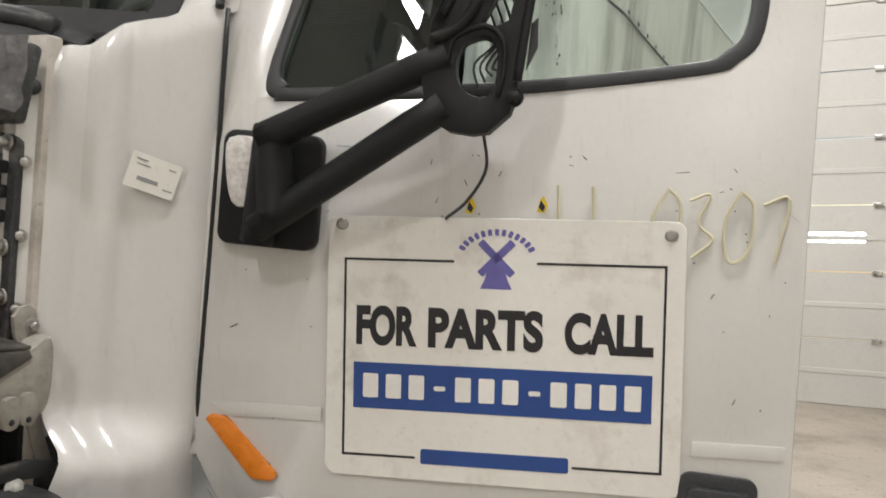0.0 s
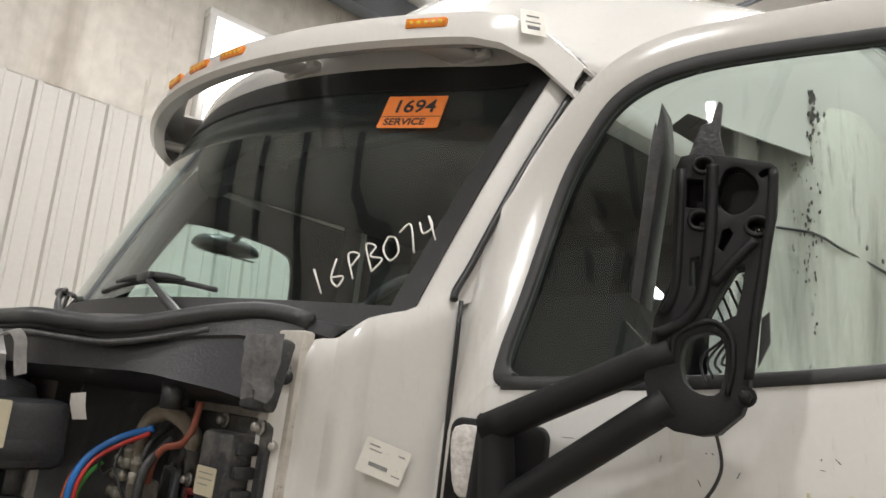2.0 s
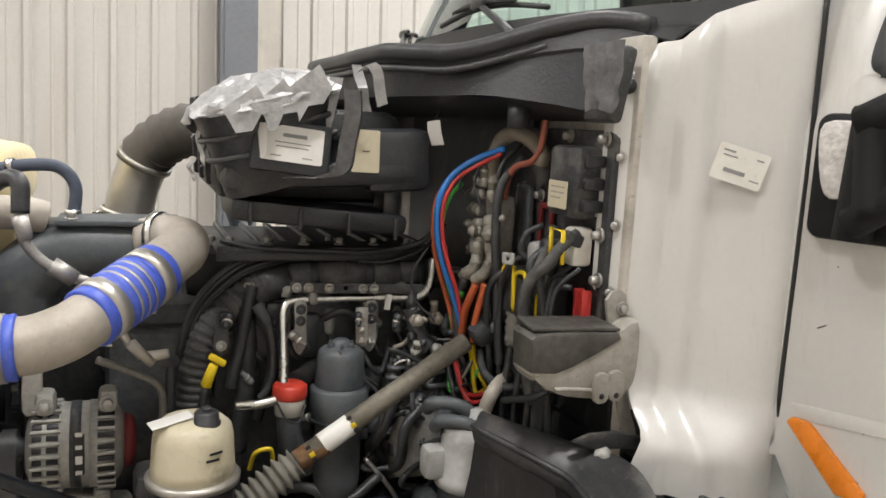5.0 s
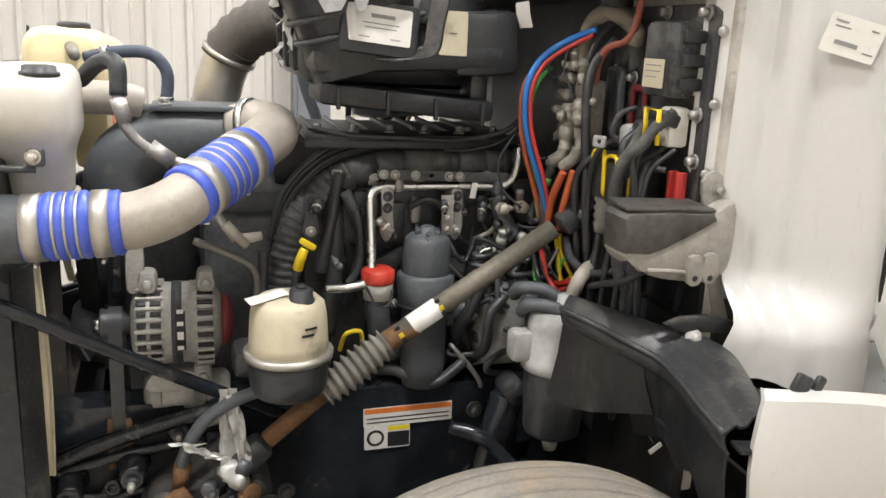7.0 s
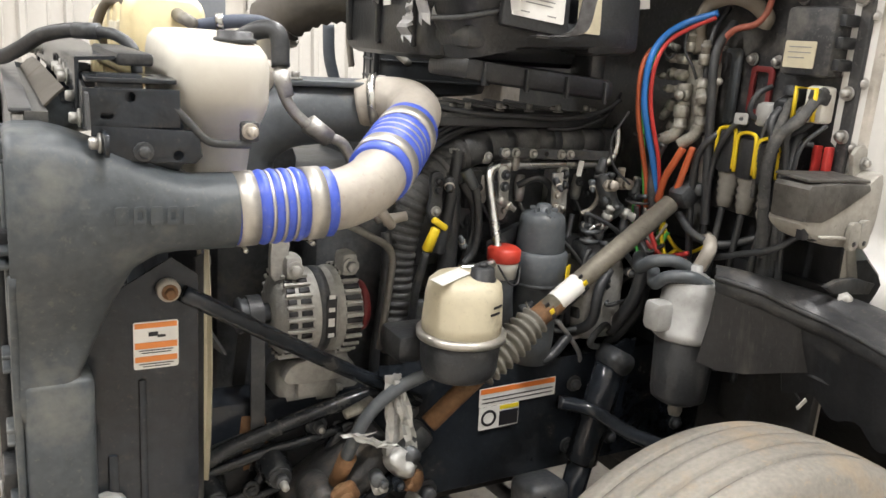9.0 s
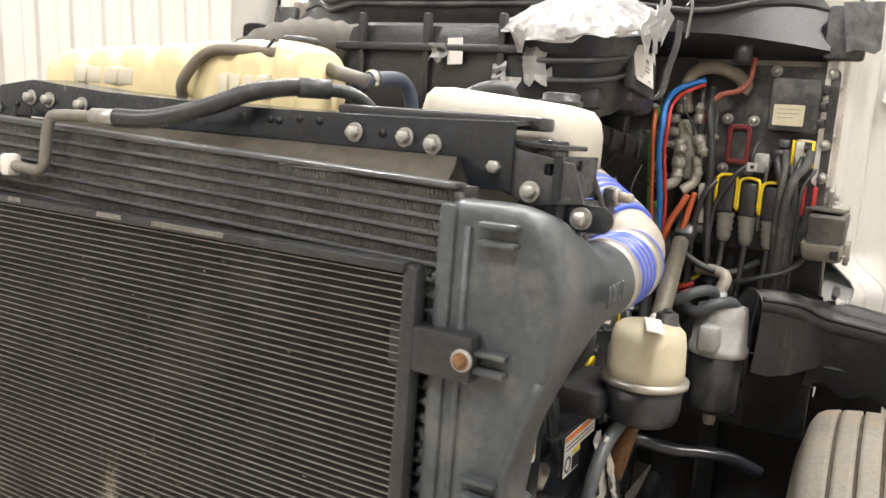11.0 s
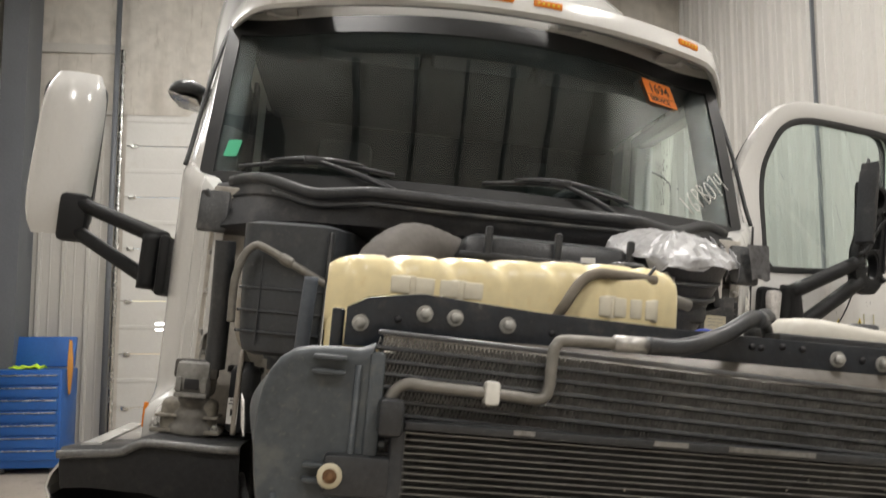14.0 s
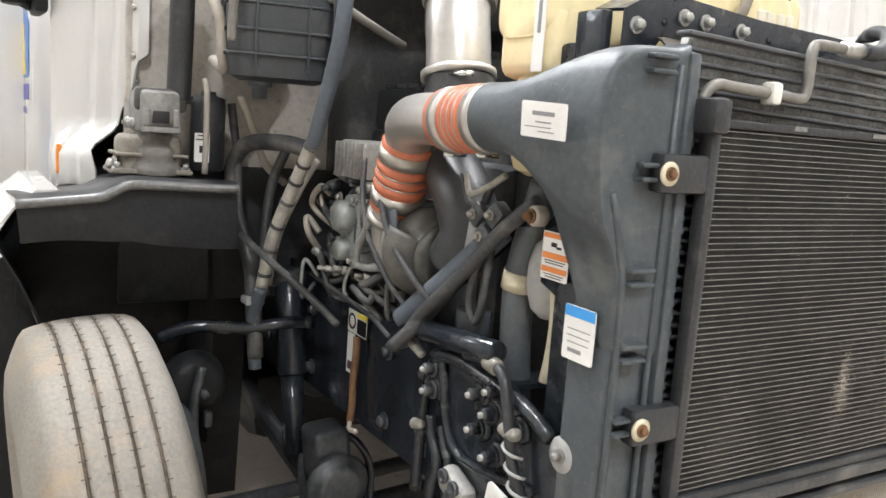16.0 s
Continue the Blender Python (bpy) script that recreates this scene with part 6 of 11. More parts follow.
# white washer reservoir
wash = thing("washer_reservoir", "white plastic washer reservoir with a black cap", "reservoir", (-1.40, -0.52, 1.38))
rows = []
for z, xc, xw, yc, yw in ((1.405, -1.412, 0.06, -0.49, 0.10), (1.412, -1.412, 0.09, -0.49, 0.13), (1.475, -1.412, 0.10, -0.50, 0.14), (1.495, -1.418, 0.118, -0.50, 0.21), (1.518, -1.424, 0.148, -0.50, 0.235),
                          (1.535, -1.426, 0.154, -0.505, 0.25), (1.59, -1.426, 0.154, -0.505, 0.25), (1.610, -1.426, 0.148, -0.505, 0.24), (1.622, -1.426, 0.13, -0.505, 0.22), (1.626, -1.426, 0.09, -0.505, 0.17)):
    ring = rounded(xw, yw, min(xw, yw) * 0.28, 4)
    rows.append([V(xc + x, yc + y, z + (0.09 * y if z > 1.57 else 0)) for x, y in ring + ring[:1]])
bm = sheet(rows, 0.0)
bmesh.ops.remove_doubles(bm, verts=bm.verts, dist=1e-5)
bmesh.ops.holes_fill(bm, edges=[e for e in bm.edges if e.is_boundary], sides=60)
bmesh.ops.recalc_face_normals(bm, faces=bm.faces)
part("body", bm, material("stained translucent plastic", (0.60, 0.575, 0.51), 0.4, 0, 0.06, 5, 0.1, 60, (0.45, 0.40, 0.31), 0.2, 6, streak=True), wash, smooth=50)
part("cap", lathe((-1.395, -0.565, 1.619), (-1.395, -0.565, 2), [(0, 0.032), (0.006, 0.032), (0.007, 0.027), (0.015, 0.027), (0.017, 0.022)], 24), RUBBER, wash, "black cap")
part("strap", tube([V(-1.515, -0.655, 1.54), V(-1.485, -0.66, 1.51), V(-1.464, -0.662, 1.487), V(-1.445, -0.662, 1.479), V(-1.395, -0.655, 1.476)], 0.006, 8, 3), DUSTB, wash, "bent retaining strap")
part("strap_end", box((-1.395, -0.652, 1.495), (0.028, 0.016, 0.030), 0.005), DUSTB, wash)
part("strap_bolt", bolt((-1.397, -0.66, 1.497), (0, -1, 0), 0.008, 0.02), DULL, wash)
part("tray", box((-1.545, -0.455, 1.588), (0.05, 0.31, 0.018), 0.005), BLACKP, wash, "black reservoir tray")
# bolted end plate of the cross member and the lug below it
endp = part("end_plate", plate([(-0.535, 1.572), (-0.605, 1.556), (-0.675, 1.545), (-0.692, 1.50), (-0.625, 1.492), (-0.585, 1.505), (-0.56, 1.53)], 0.005, axes((-1.618, 0, 0), (0, 1, 0), (0, 0, 1)), [rounded(0.016, 0.014, 0.003, 3, -0.647, 1.536)], 0.001), DUSTB, rad, "dusty black bolted end plate")
for y, z in ((-0.578, 1.533), (-0.625, 1.508)):
    part("bolt", bolt((-1.619, y, z), (-1, 0, 0), 0.0085, 0.012), ALUC, endp)
part("side_arm", plate([(-1.62, 1.500), (-1.495, 1.500), (-1.495, 1.552), (-1.62, 1.552)], 0.012, axes((0, -0.651, 0), (1, 0, 0), (0, 0, 1)), [rounded(0.013, 0.013, 0.006, 4, -1.56, 1.541), rounded(0.016, 0.008, 0.003, 3, -1.59, 1.515)], 0.002), FRAMEB, endp)
part("arm_top", plate(rounded(0.12, 0.07, 0.01, 4), 0.006, axes((-1.555, -0.615, 1.560), (1, 0, 0), (0, 1, 0.05)), [rounded(0.03, 0.012, 0.005, 3, 0.02, 0.012), rounded(0.024, 0.012, 0.005, 3, -0.03, 0.012)], 0.001), FRAMEB, endp)
lug = part("lug_plate", plate(rounded(0.125, 0.032, 0.015, 5, -0.66, 1.482), 0.006, axes((-1.60, 0, 0), (0, 1, 0), (0, 0, 1)), (), 0.001), FRAMEB, rad, "black lug plate with a bolt")
part("bolt", bolt((-1.601, -0.685, 1.482), (-1, 0, 0), 0.009, 0.012), ALU, lug)
part("bolt", bolt((-1.545, -0.666, 1.468), (0, -1, 0), 0.009, 0.012), DARKM, lug)
part("lug_arm", plate([(-1.61, 1.455), (-1.475, 1.450), (-1.465, 1.460), (-1.468, 1.486), (-1.48, 1.497), (-1.61, 1.503)], 0.010, axes((0, -0.655, 0), (1, 0, 0), (0, 0, 1)), [rounded(0.014, 0.014, 0.0065, 4, -1.498, 1.462)], 0.002), FRAMEB, lug)

# ---- ENGINE BAY: engine and its parts ----
random.seed(11)
eng = thing("engine", "dark grey truck diesel engine with dusty castings", "engine", (-0.8, 0, 0.7))
bm = box((-0.78, 0.0, 1.0), (0.74, 0.54, 0.62), 0.03)
box((-0.78, 0.0, 1.28), (0.76, 0.44, 0.16), 0.02, bm=bm)
part("block", bm, DARKM, eng, "dark cast engine block")
part("front_cover", box((-1.235, 0.05, 1.08), (0.19, 0.40, 0.66), 0.04), DARKM, eng, "dark front timing cover")
for y, z in ((-0.10, 1.36), (0.20, 1.36), (-0.12, 1.15), (0.22, 1.15), (-0.12, 0.90), (0.22, 0.90)):
    part("cover_bolt", bolt((-1.33, y, z), (-1, 0, 0), 0.008, 0.012), ALUC, eng)
part("oil_pan", box((-0.78, 0, 0.60), (0.66, 0.40, 0.24), 0.04), DARKM, eng, "black oil pan")
bm = box((-0.68, 0.02, 1.415), (0.62, 0.36, 0.13), 0.03)
cover = part("valve_cover", bm, BLACKP, eng, "ribbed black valve cover")
for k in range(9):
    part("cover_rib", box((-0.95 + 0.066 * k, 0.02, 1.482), (0.014, 0.34, 0.014), 0.004), BLACKP, cover)
part("cover_rail", box((-0.66, -0.19, 1.475), (0.60, 0.02, 0.02), 0.005), GREYP, eng)
for x in (-0.93, -0.80, -0.66, -0.52, -0.40):
    part("cover_bolt", bolt((x, -0.19, 1.485), (0, 0, 1), 0.010, 0.016), ALU, eng)
# castings, brackets and fuel lines on the left face
for x, z, sx, sz, mt in ((-0.587, 1.33, 0.045, 0.10, ALU), (-0.714, 1.405, 0.05, 0.04, ALU), (-0.54, 1.36, 0.07, 0.05, DARKM), (-0.735, 1.30, 0.06, 0.10, DARKM), (-0.49, 1.32, 0.06, 0.10, DARKM),
                          (-0.805, 1.33, 0.04, 0.09, DARKM), (-0.60, 1.20, 0.22, 0.05, DARKM), (-0.86, 1.24, 0.05, 0.22, DARKM), (-0.93, 1.0, 0.12, 0.18, DARKM), (-0.70, 0.98, 0.16, 0.16, DARKM),
                          (-0.50, 1.02, 0.14, 0.22, DARKM), (-0.56, 1.10, 0.09, 0.09, ALU), (-0.46, 1.22, 0.07, 0.12, ALU)):
    bm = box((x, -0.285, z), (sx, random.uniform(0.04, 0.10), sz), 0.010, rot=(0, random.uniform(-6, 6), 0))
    for _ in range(2):
        bolt((x + random.uniform(-0.3, 0.3) * sx, -0.335, z + random.uniform(-0.3, 0.3) * sz), (0, -1, 0), 0.007, 0.010, bm)
    part("bracket", bm, mt, eng)
for x in (-0.86, -0.78, -0.68, -0.59, -0.52):
    bm = box((x, -0.30, 1.405), (0.024, 0.05, 0.035), 0.006)
    lathe((x, -0.31, 1.36), (x, -0.31, 1.10), [(0, 0.010), (0.02, 0.013), (0.05, 0.012), (0.06, 0.009)], 10, bm)
    bolt((x, -0.326, 1.405), (0, -1, 0), 0.007, 0.008, bm)
    part("injector_clamp", bm, ALUC, eng)
    part("injector_line", tube([V(x, -0.31, 1.30), V(x + 0.02, -0.33, 1.26), V(x + 0.045, -0.31, 1.25), V(x + 0.06, -0.29, 1.29 + 0.02 * math.sin(x * 40))], 0.005, 8), DARKM, eng)
# fuel pump cluster near the firewall
for x, y, z, r, h in ((-0.50, -0.40, 1.30, 0.018, 0.06), (-0.46, -0.42, 1.24, 0.014, 0.05), (-0.53, -0.41, 1.22, 0.014, 0.05), (-0.45, -0.43, 1.33, 0.012, 0.04), (-0.51, -0.38, 1.37, 0.014, 0.04)):
    bm = lathe((x, y, z), (x + random.uniform(-0.1, 0.1), y - 0.1, z + 0.4), [(0, r), (h * 0.5, r), (h * 0.55, r * 0.75), (h, r * 0.7)], 12)
    bolt((x, y - 0.01, z), (0, -1, 0.2), r * 0.5, 0.03, bm)
    part("pump_fitting", bm, DARKM, eng)
part("fuel_pump", box((-0.49, -0.36, 1.08), (0.12, 0.14, 0.20), 0.03), ALUC, eng, "grey cast fuel pump")
bm = rod((-0.60, -0.36, 1.10), (-0.45, -0.37, 1.09), 0.035, 0.03, 16, None, 0.006)
part("pump_barrel", bm, DARKM, eng)

# intake manifold
man = thing("intake_manifold", "dark grey cast intake manifold", "intake manifold", (-1.15, -0.26, 1.4))
part("runner", tube([V(-1.31, -0.24, 1.33), V(-1.30, -0.25, 1.42), V(-1.23, -0.26, 1.475), V(-1.12, -0.26, 1.485), V(-1.02, -0.26, 1.485)], lambda u: 0.075 - 0.018 * u, 20), GREYP, man)
part("flange", box((-1.12, -0.25, 1.545), (0.24, 0.13, 0.012), 0.004), GREYP, man)
for x in (-1.21, -1.03):
    part("flange_bolt", bolt((x, -0.30, 1.551), (0, 0, 1), 0.009, 0.012), ALU, man)


# charge-air pipes with silicone couplings
def coupling(parent, a, b, r, mt, n=4):
    """A convoluted sleeve from a to b with steel clamps and wire rings."""
    a, b = Vector(a), Vector(b)
    L = (b - a).length
    prof = [(0, r + 0.003), (0.004, r + 0.007), (0.014, r + 0.006)]
    z0, z1 = 0.29 * L, 0.71 * L
    prof += [(0.27 * L, r + 0.005)]
    for k in range(n):
        c = z0 + (z1 - z0) * (k + 0.5) / n
        w = (z1 - z0) / n
        prof += [(c - w * 0.44, r + 0.004), (c - w * 0.28, r + 0.008), (c, r + 0.0095), (c + w * 0.28, r + 0.008), (c + w * 0.44, r + 0.004)]
    prof += [(0.72 * L, r + 0.005), (L - 0.014, r + 0.006), (L - 0.004, r + 0.007), (L, r + 0.003)]
    s = part("sleeve", lathe(a, b, prof, 40), mt, parent, "ribbed silicone coupling")
    for c in (0.19, 0.81):
        part("clamp", lathe(a, b, [(c * L - 0.014, r + 0.005), (c * L - 0.014, r + 0.0085), (c * L + 0.014, r + 0.0085), (c * L + 0.014, r + 0.005)], 40, None, False), CLAMP, s, "wide steel hose clamp")
        d = (b - a).normalized()
        side = d.cross(V(0, 0, 1)).normalized() if parent["base"][1] > 0 else -d.cross(V(0, 0, 1)).normalized()
        p = a + d * c * L - V(0, 0, 1) * (r + 0.012)
        rod(p - side * 0.022, p + side * 0.022, 0.004, None, 8, bm := bmesh.new())
        part("clamp_screw", bm, STEEL, s)
    for k in range(n - 1):
        c = z0 + (z1 - z0) * (k + 1) / n
        w2 = 0.0024 if mt is BLUE else 0.0012
        part("wire_ring", lathe(a, b, [(c - w2, r + 0.003), (c - w2, r + 0.0074), (c + w2, r + 0.0074), (c + w2, r + 0.003)], 40, None, False), CLAMP, s)


lp = thing("charge_air_pipe", "grey charge-air pipe with blue silicone couplings", "air pipe", (-1.2, -0.6, 1.35))
A1, A2, A3, A4 = V(-1.435, -0.652, 1.379), V(-1.268, -0.655, 1.388), V(-1.168, -0.612, 1.420), V(-1.050, -0.480, 1.480)
coupling(lp, A1, A2, 0.048, BLUE)
coupling(lp, A3, A4, 0.048, BLUE)
part("pipe", tube([A1 + V(0.03, 0, 0), A2 - V(0.02, 0, 0), A2 + V(0.025, 0.004, 0.004), A3 - V(0.025, 0.024, 0.012), A3 + V(0.02, 0.02, 0.01)], 0.048, 28, 8), DULL, lp, "dusty grey metal pipe")
part("elbow", tube([A4 - V(0.02, 0.02, 0.01), A4 + V(0.02, 0.03, 0.014), V(-1.005, -0.41, 1.506), V(-1.0, -0.355, 1.515), V(-1.03, -0.31, 1.515), V(-1.07, -0.285, 1.505)], 0.049, 28, 8), DULL, lp, "dusty grey metal elbow")
part("elbow_clamp", lathe(V(-1.035, -0.305, 1.514), V(-1.09, -0.27, 1.505), [(0, 0.050), (0, 0.057), (0.016, 0.057), (0.016, 0.050)], 32, None, False), STEEL, lp)

rp = thing("charge_air_pipe", "silvery charge-air pipe with orange silicone couplings", "air pipe", (-1.2, 0.5, 1.2))
B1, B2 = V(-1.455, 0.503, 1.403), V(-1.295, 0.505, 1.395)
B3, B4 = V(-1.083, 0.462, 1.348), V(-1.017, 0.450, 1.207)
coupling(rp, B1, B2, 0.0485, ORANGEH)
coupling(rp, B3, B4, 0.0485, ORANGEH, 3)
SILV = material("satin aluminised pipe", (0.55, 0.53, 0.50), 0.35, 0.75, 0.08, 8, 0.1, 60, (0.36, 0.32, 0.27), 0.2, 7)
part("pipe", tube([B1 + V(0.03, 0, 0), B2, V(-1.23, 0.505, 1.394), V(-1.17, 0.500, 1.390), V(-1.125, 0.488, 1.378), V(-1.098, 0.473, 1.362), B3 - V(-0.010, 0.003, 0.022)], 0.0475, 28, 8), SILV, rp, "silvery bent metal pipe")
part("outlet_band", lathe(B4 + V(0.012, 0, -0.018), B4 + V(0.03, 0, -0.06), [(0, 0.044), (0, 0.053), (0.016, 0.053), (0.016, 0.044)], 28, None, False), CLAMP, rp, "steel band clamp")
part("turbo_outlet", tube([B4 + V(-0.01, 0, 0.03), V(-1.005, 0.45, 1.17), V(-1.012, 0.44, 1.11), V(-1.04, 0.42, 1.06)], 0.043, 22), material("grey cast iron", (0.30, 0.285, 0.26), 0.6, 0.4, 0.2, 8, 0.5, 60), rp)

# wiring loom arch
loom = thing("wiring_loom", "thick black taped wiring loom over the engine", "wiring loom", (-0.7, -0.3, 1.1))
SEGB = material("dusty conduit", (0.080, 0.081, 0.082), 0.55, 0, 0.3, 12, 0.3, 90, (0.22, 0.21, 0.19), 0.45, 12)
LP = [V(-0.40, -0.28, 1.43), V(-0.50, -0.29, 1.432), V(-0.615, -0.29, 1.432), V(-0.755, -0.29, 1.425), V(-0.835, -0.295, 1.405), V(-0.90, -0.30, 1.36), V(-0.948, -0.305, 1.295), V(-0.973, -0.31, 1.20), V(-0.98, -0.315, 1.10), V(-0.985, -0.32, 0.98)]
part("core", tube(LP, 0.0335, 16, 8), SEGB, loom, "dusty inner loom")
lpp = spline(LP, 40)
acc, last, nseg = 0.0, lpp[0], 0
for p, q in zip(lpp, lpp[1:]):
    acc += (q - p).length
    taped = last.x > -0.80
    step = 0.060 if taped else 0.0165
    if acc >= step:
        d = (q - last).normalized()
        L = step - (0.002 if taped else 0.004)
        part("segment", lathe(last, last + d, [(0.0, 0.0335), (0.001, 0.0362), (L - 0.001, 0.0362 - 0.0012 * (nseg % 2)), (L, 0.0335)], 18, None, False), DUSTB if nseg % 3 == 0 else SEGB, loom, "dusty conduit segment" if nseg == 0 else "")
        if taped and nseg % 2:
            part("tape_turn", lathe(last, last + d, [(0.0, 0.0366), (0.002, 0.0376), (0.016, 0.0376), (0.018, 0.0366)], 18, None, False), RUBBER, loom)
        acc, last, nseg = 0.0, q, nseg + 1
for off, r in ((0.042, 0.006), (0.053, 0.005), (0.062, 0.007), (0.036, 0.004)):
    part("cable", tube([p + V(-off * 0.5, 0.01, off) for p in LP[1:-2]], r, 8), RUBBER, loom)
part("cable", tube([V(-0.41, -0.30, 1.55), V(-0.47, -0.33, 1.50), V(-0.55, -0.33, 1.47), V(-0.62, -0.31, 1.465)], 0.004, 6), RUBBER, loom)

# steel fuel pipe
fp = thing("fuel_pipe", "bright bent steel pipe with rubber-lined clips", "pipe", (-0.7, -0.36, 1.2))
part("pipe", tube([V(-0.90, -0.44, 1.19), V(-0.85, -0.45, 1.195), V(-0.81, -0.44, 1.205), V(-0.80, -0.42, 1.24), V(-0.795, -0.37, 1.34), V(-0.79, -0.355, 1.372), V(-0.77, -0.35, 1.388), V(-0.72, -0.35, 1.39), V(-0.55, -0.36, 1.392), V(-0.50, -0.37, 1.393), V(-0.475, -0.375, 1.41), V(-0.465, -0.375, 1.44), V(-0.46, -0.36, 1.48)], 0.0105, 12, 8), STEEL, fp)
for x in (-0.73, -0.505):
    part("pipe_clip", box((x, -0.352, 1.395), (0.02, 0.03, 0.034), 0.007), ALU, fp)
part("paper_tag", box((-0.565, -0.375, 1.385), (0.014, 0.003, 0.036), 0.001, rot=(0, 8, 0)), PAPER, fp)

# grey oil filter housing
of = thing("oil_filter", "grey plastic filter canister with a ribbed lid", "filter", (-0.675, -0.405, 0.95))
bm = lathe((-0.675, -0.405, 0.95), (-0.675, -0.405, 2), [(0, 0.045), (0.05, 0.05), (0.178, 0.051), (0.182, 0.058), (0.190, 0.062), (0.255, 0.064), (0.262, 0.056)], 32)
part("canister", bm, GREYP, of)
bm = lathe((-0.675, -0.405, 1.212), (-0.675, -0.405, 2), [(0, 0.054), (0.003, 0.0545), (0.062, 0.0505), (0.074, 0.048), (0.081, 0.042), (0.086, 0.026), (0.087, 0.019), (0.098, 0.017), (0.102, 0.012)], 36)
lid = part("lid", bm, GREYP, of, "dark grey ribbed lid")
for k in range(6):
    a = 2 * math.pi * k / 6 + 0.3
    part("lid_nub", box((-0.675 + 0.024 * math.cos(a), -0.405 + 0.024 * math.sin(a), 1.301), (0.014, 0.008, 0.012), 0.003, rot=(0, 0, math.degrees(a))), GREYP, lid)
for dx in (-0.012, -0.002):
    # black bar paints the dark of the lid slot
    part("lid_slot", box((-0.675 + dx, -0.443, 1.2925), (0.003, 0.012, 0.003), 0.0005, rot=(18, 0, 20)), INKBLACK, lid)
part("collar_seam", lathe((-0.675, -0.405, 1.135), (-0.675, -0.405, 2), [(0, 0.0625), (0.002, 0.0645), (0.006, 0.0645), (0.008, 0.0625)], 32, None, False), DARKM, of)
part("yellow_tag", box((-0.632, -0.458, 1.16), (0.03, 0.004, 0.05), 0.001, rot=(0, 0, 40)), YELLOWP, of)

# oil filler with a red cap, yellow dipstick
fil = thing("oil_filler", "grey oil filler neck with a red cap", "oil filler", (-0.79, -0.436, 1.05))
part("neck", tube([V(-0.74, -0.38, 1.02), V(-0.775, -0.425, 1.08), V(-0.788, -0.436, 1.13), V(-0.789, -0.436, 1.2)], 0.026, 16), GREYP, fil)
part("collar", lathe((-0.789, -0.436, 1.165), (-0.789, -0.436, 2), [(0, 0.03), (0.03, 0.033), (0.035, 0.033)], 20), WHITEP, fil)
part("cap", lathe((-0.789, -0.436, 1.2), (-0.789, -0.436, 2), [(0, 0.034), (0.004, 0.036), (0.026, 0.036), (0.032, 0.028)], 20), REDP, fil, "red cap")
part("tether", tube([V(-0.82, -0.465, 1.20), V(-0.80, -0.48, 1.165), V(-0.775, -0.475, 1.16), V(-0.76, -0.46, 1.19)], 0.0022, 6), RUBBER, fil)
dip = thing("dipstick", "yellow plastic dipstick handle", "dipstick", (-0.94, -0.40, 1.2))
bm = rod((-0.955, -0.40, 1.222), (-0.94, -0.408, 1.272), 0.012, 0.010, 12, None, 0.003)
box((-0.934, -0.410, 1.280), (0.038, 0.013, 0.014), 0.004, rot=(0, 32, 0), bm=bm)
part("handle", bm, YELLOWP, dip)
part("tube", tube([V(-0.955, -0.40, 1.22), V(-0.965, -0.38, 1.12), V(-0.95, -0.34, 1.0)], 0.009, 8), DARKM, dip)
part("yellow_latch", tube([V(-0.872, -0.46, 1.06), V(-0.862, -0.475, 1.10), V(-0.832, -0.475, 1.105), V(-0.825, -0.465, 1.07)], 0.005, 6), YELLOWP, dip)

# black hoses rising between loom and filter
hs = thing("coolant_hoses", "black rubber hoses beside the engine block", "hoses", (-0.9, -0.33, 1.0))
for pts, r, rib in (([V(-0.875, -0.31, 1.40), V(-0.865, -0.33, 1.30), V(-0.868, -0.335, 1.18), V(-0.88, -0.33, 1.05)], 0.020, 0), ([V(-0.84, -0.33, 1.35), V(-0.815, -0.345, 1.30), V(-0.815, -0.345, 1.22), V(-0.84, -0.33, 1.12)], 0.013, 0.002),
                    ([V(-1.02, -0.34, 1.25), V(-1.025, -0.36, 1.15), V(-1.04, -0.36, 1.0), V(-1.03, -0.34, 0.9)], 0.011, 0), ([V(-0.70, -0.33, 1.34), V(-0.66, -0.35, 1.36), V(-0.62, -0.35, 1.33), V(-0.63, -0.33, 1.26)], 0.008, 0),
                    ([V(-0.60, -0.40, 1.06), V(-0.585, -0.44, 1.12), V(-0.56, -0.44, 1.18), V(-0.53, -0.42, 1.2)], 0.014, 0), ([V(-0.56, -0.36, 0.98), V(-0.545, -0.45, 1.04), V(-0.54, -0.46, 1.12), V(-0.50, -0.44, 1.16)], 0.012, 0),
                    ([V(-0.43, -0.40, 1.30), V(-0.42, -0.46, 1.22), V(-0.44, -0.47, 1.10), V(-0.46, -0.42, 1.0)], 0.016, 0), ([V(-0.40, -0.36, 1.25), V(-0.38, -0.43, 1.15), V(-0.40, -0.44, 1.05), V(-0.45, -0.40, 0.95)], 0.013, 0.002),
                    ([V(-0.62, -0.33, 1.30), V(-0.60, -0.37, 1.24), V(-0.57, -0.36, 1.22), V(-0.545, -0.34, 1.27)], 0.006, 0), ([V(-0.80, -0.34, 0.95), V(-0.74, -0.40, 0.98), V(-0.66, -0.44, 0.96), V(-0.58, -0.42, 1.0)], 0.012, 0)):
    part("hose", tube(pts, r, 12, 8, ribs=rib, pitch=0.008), RUBBER, hs)
part("line", tube([V(-1.16, -0.44, 1.30), V(-1.10, -0.43, 1.27), V(-1.045, -0.42, 1.23), V(-1.04, -0.41, 1.15), V(-1.05, -0.40, 1.02)], 0.0075, 10), PIPEG, hs, "dull metal coolant line")
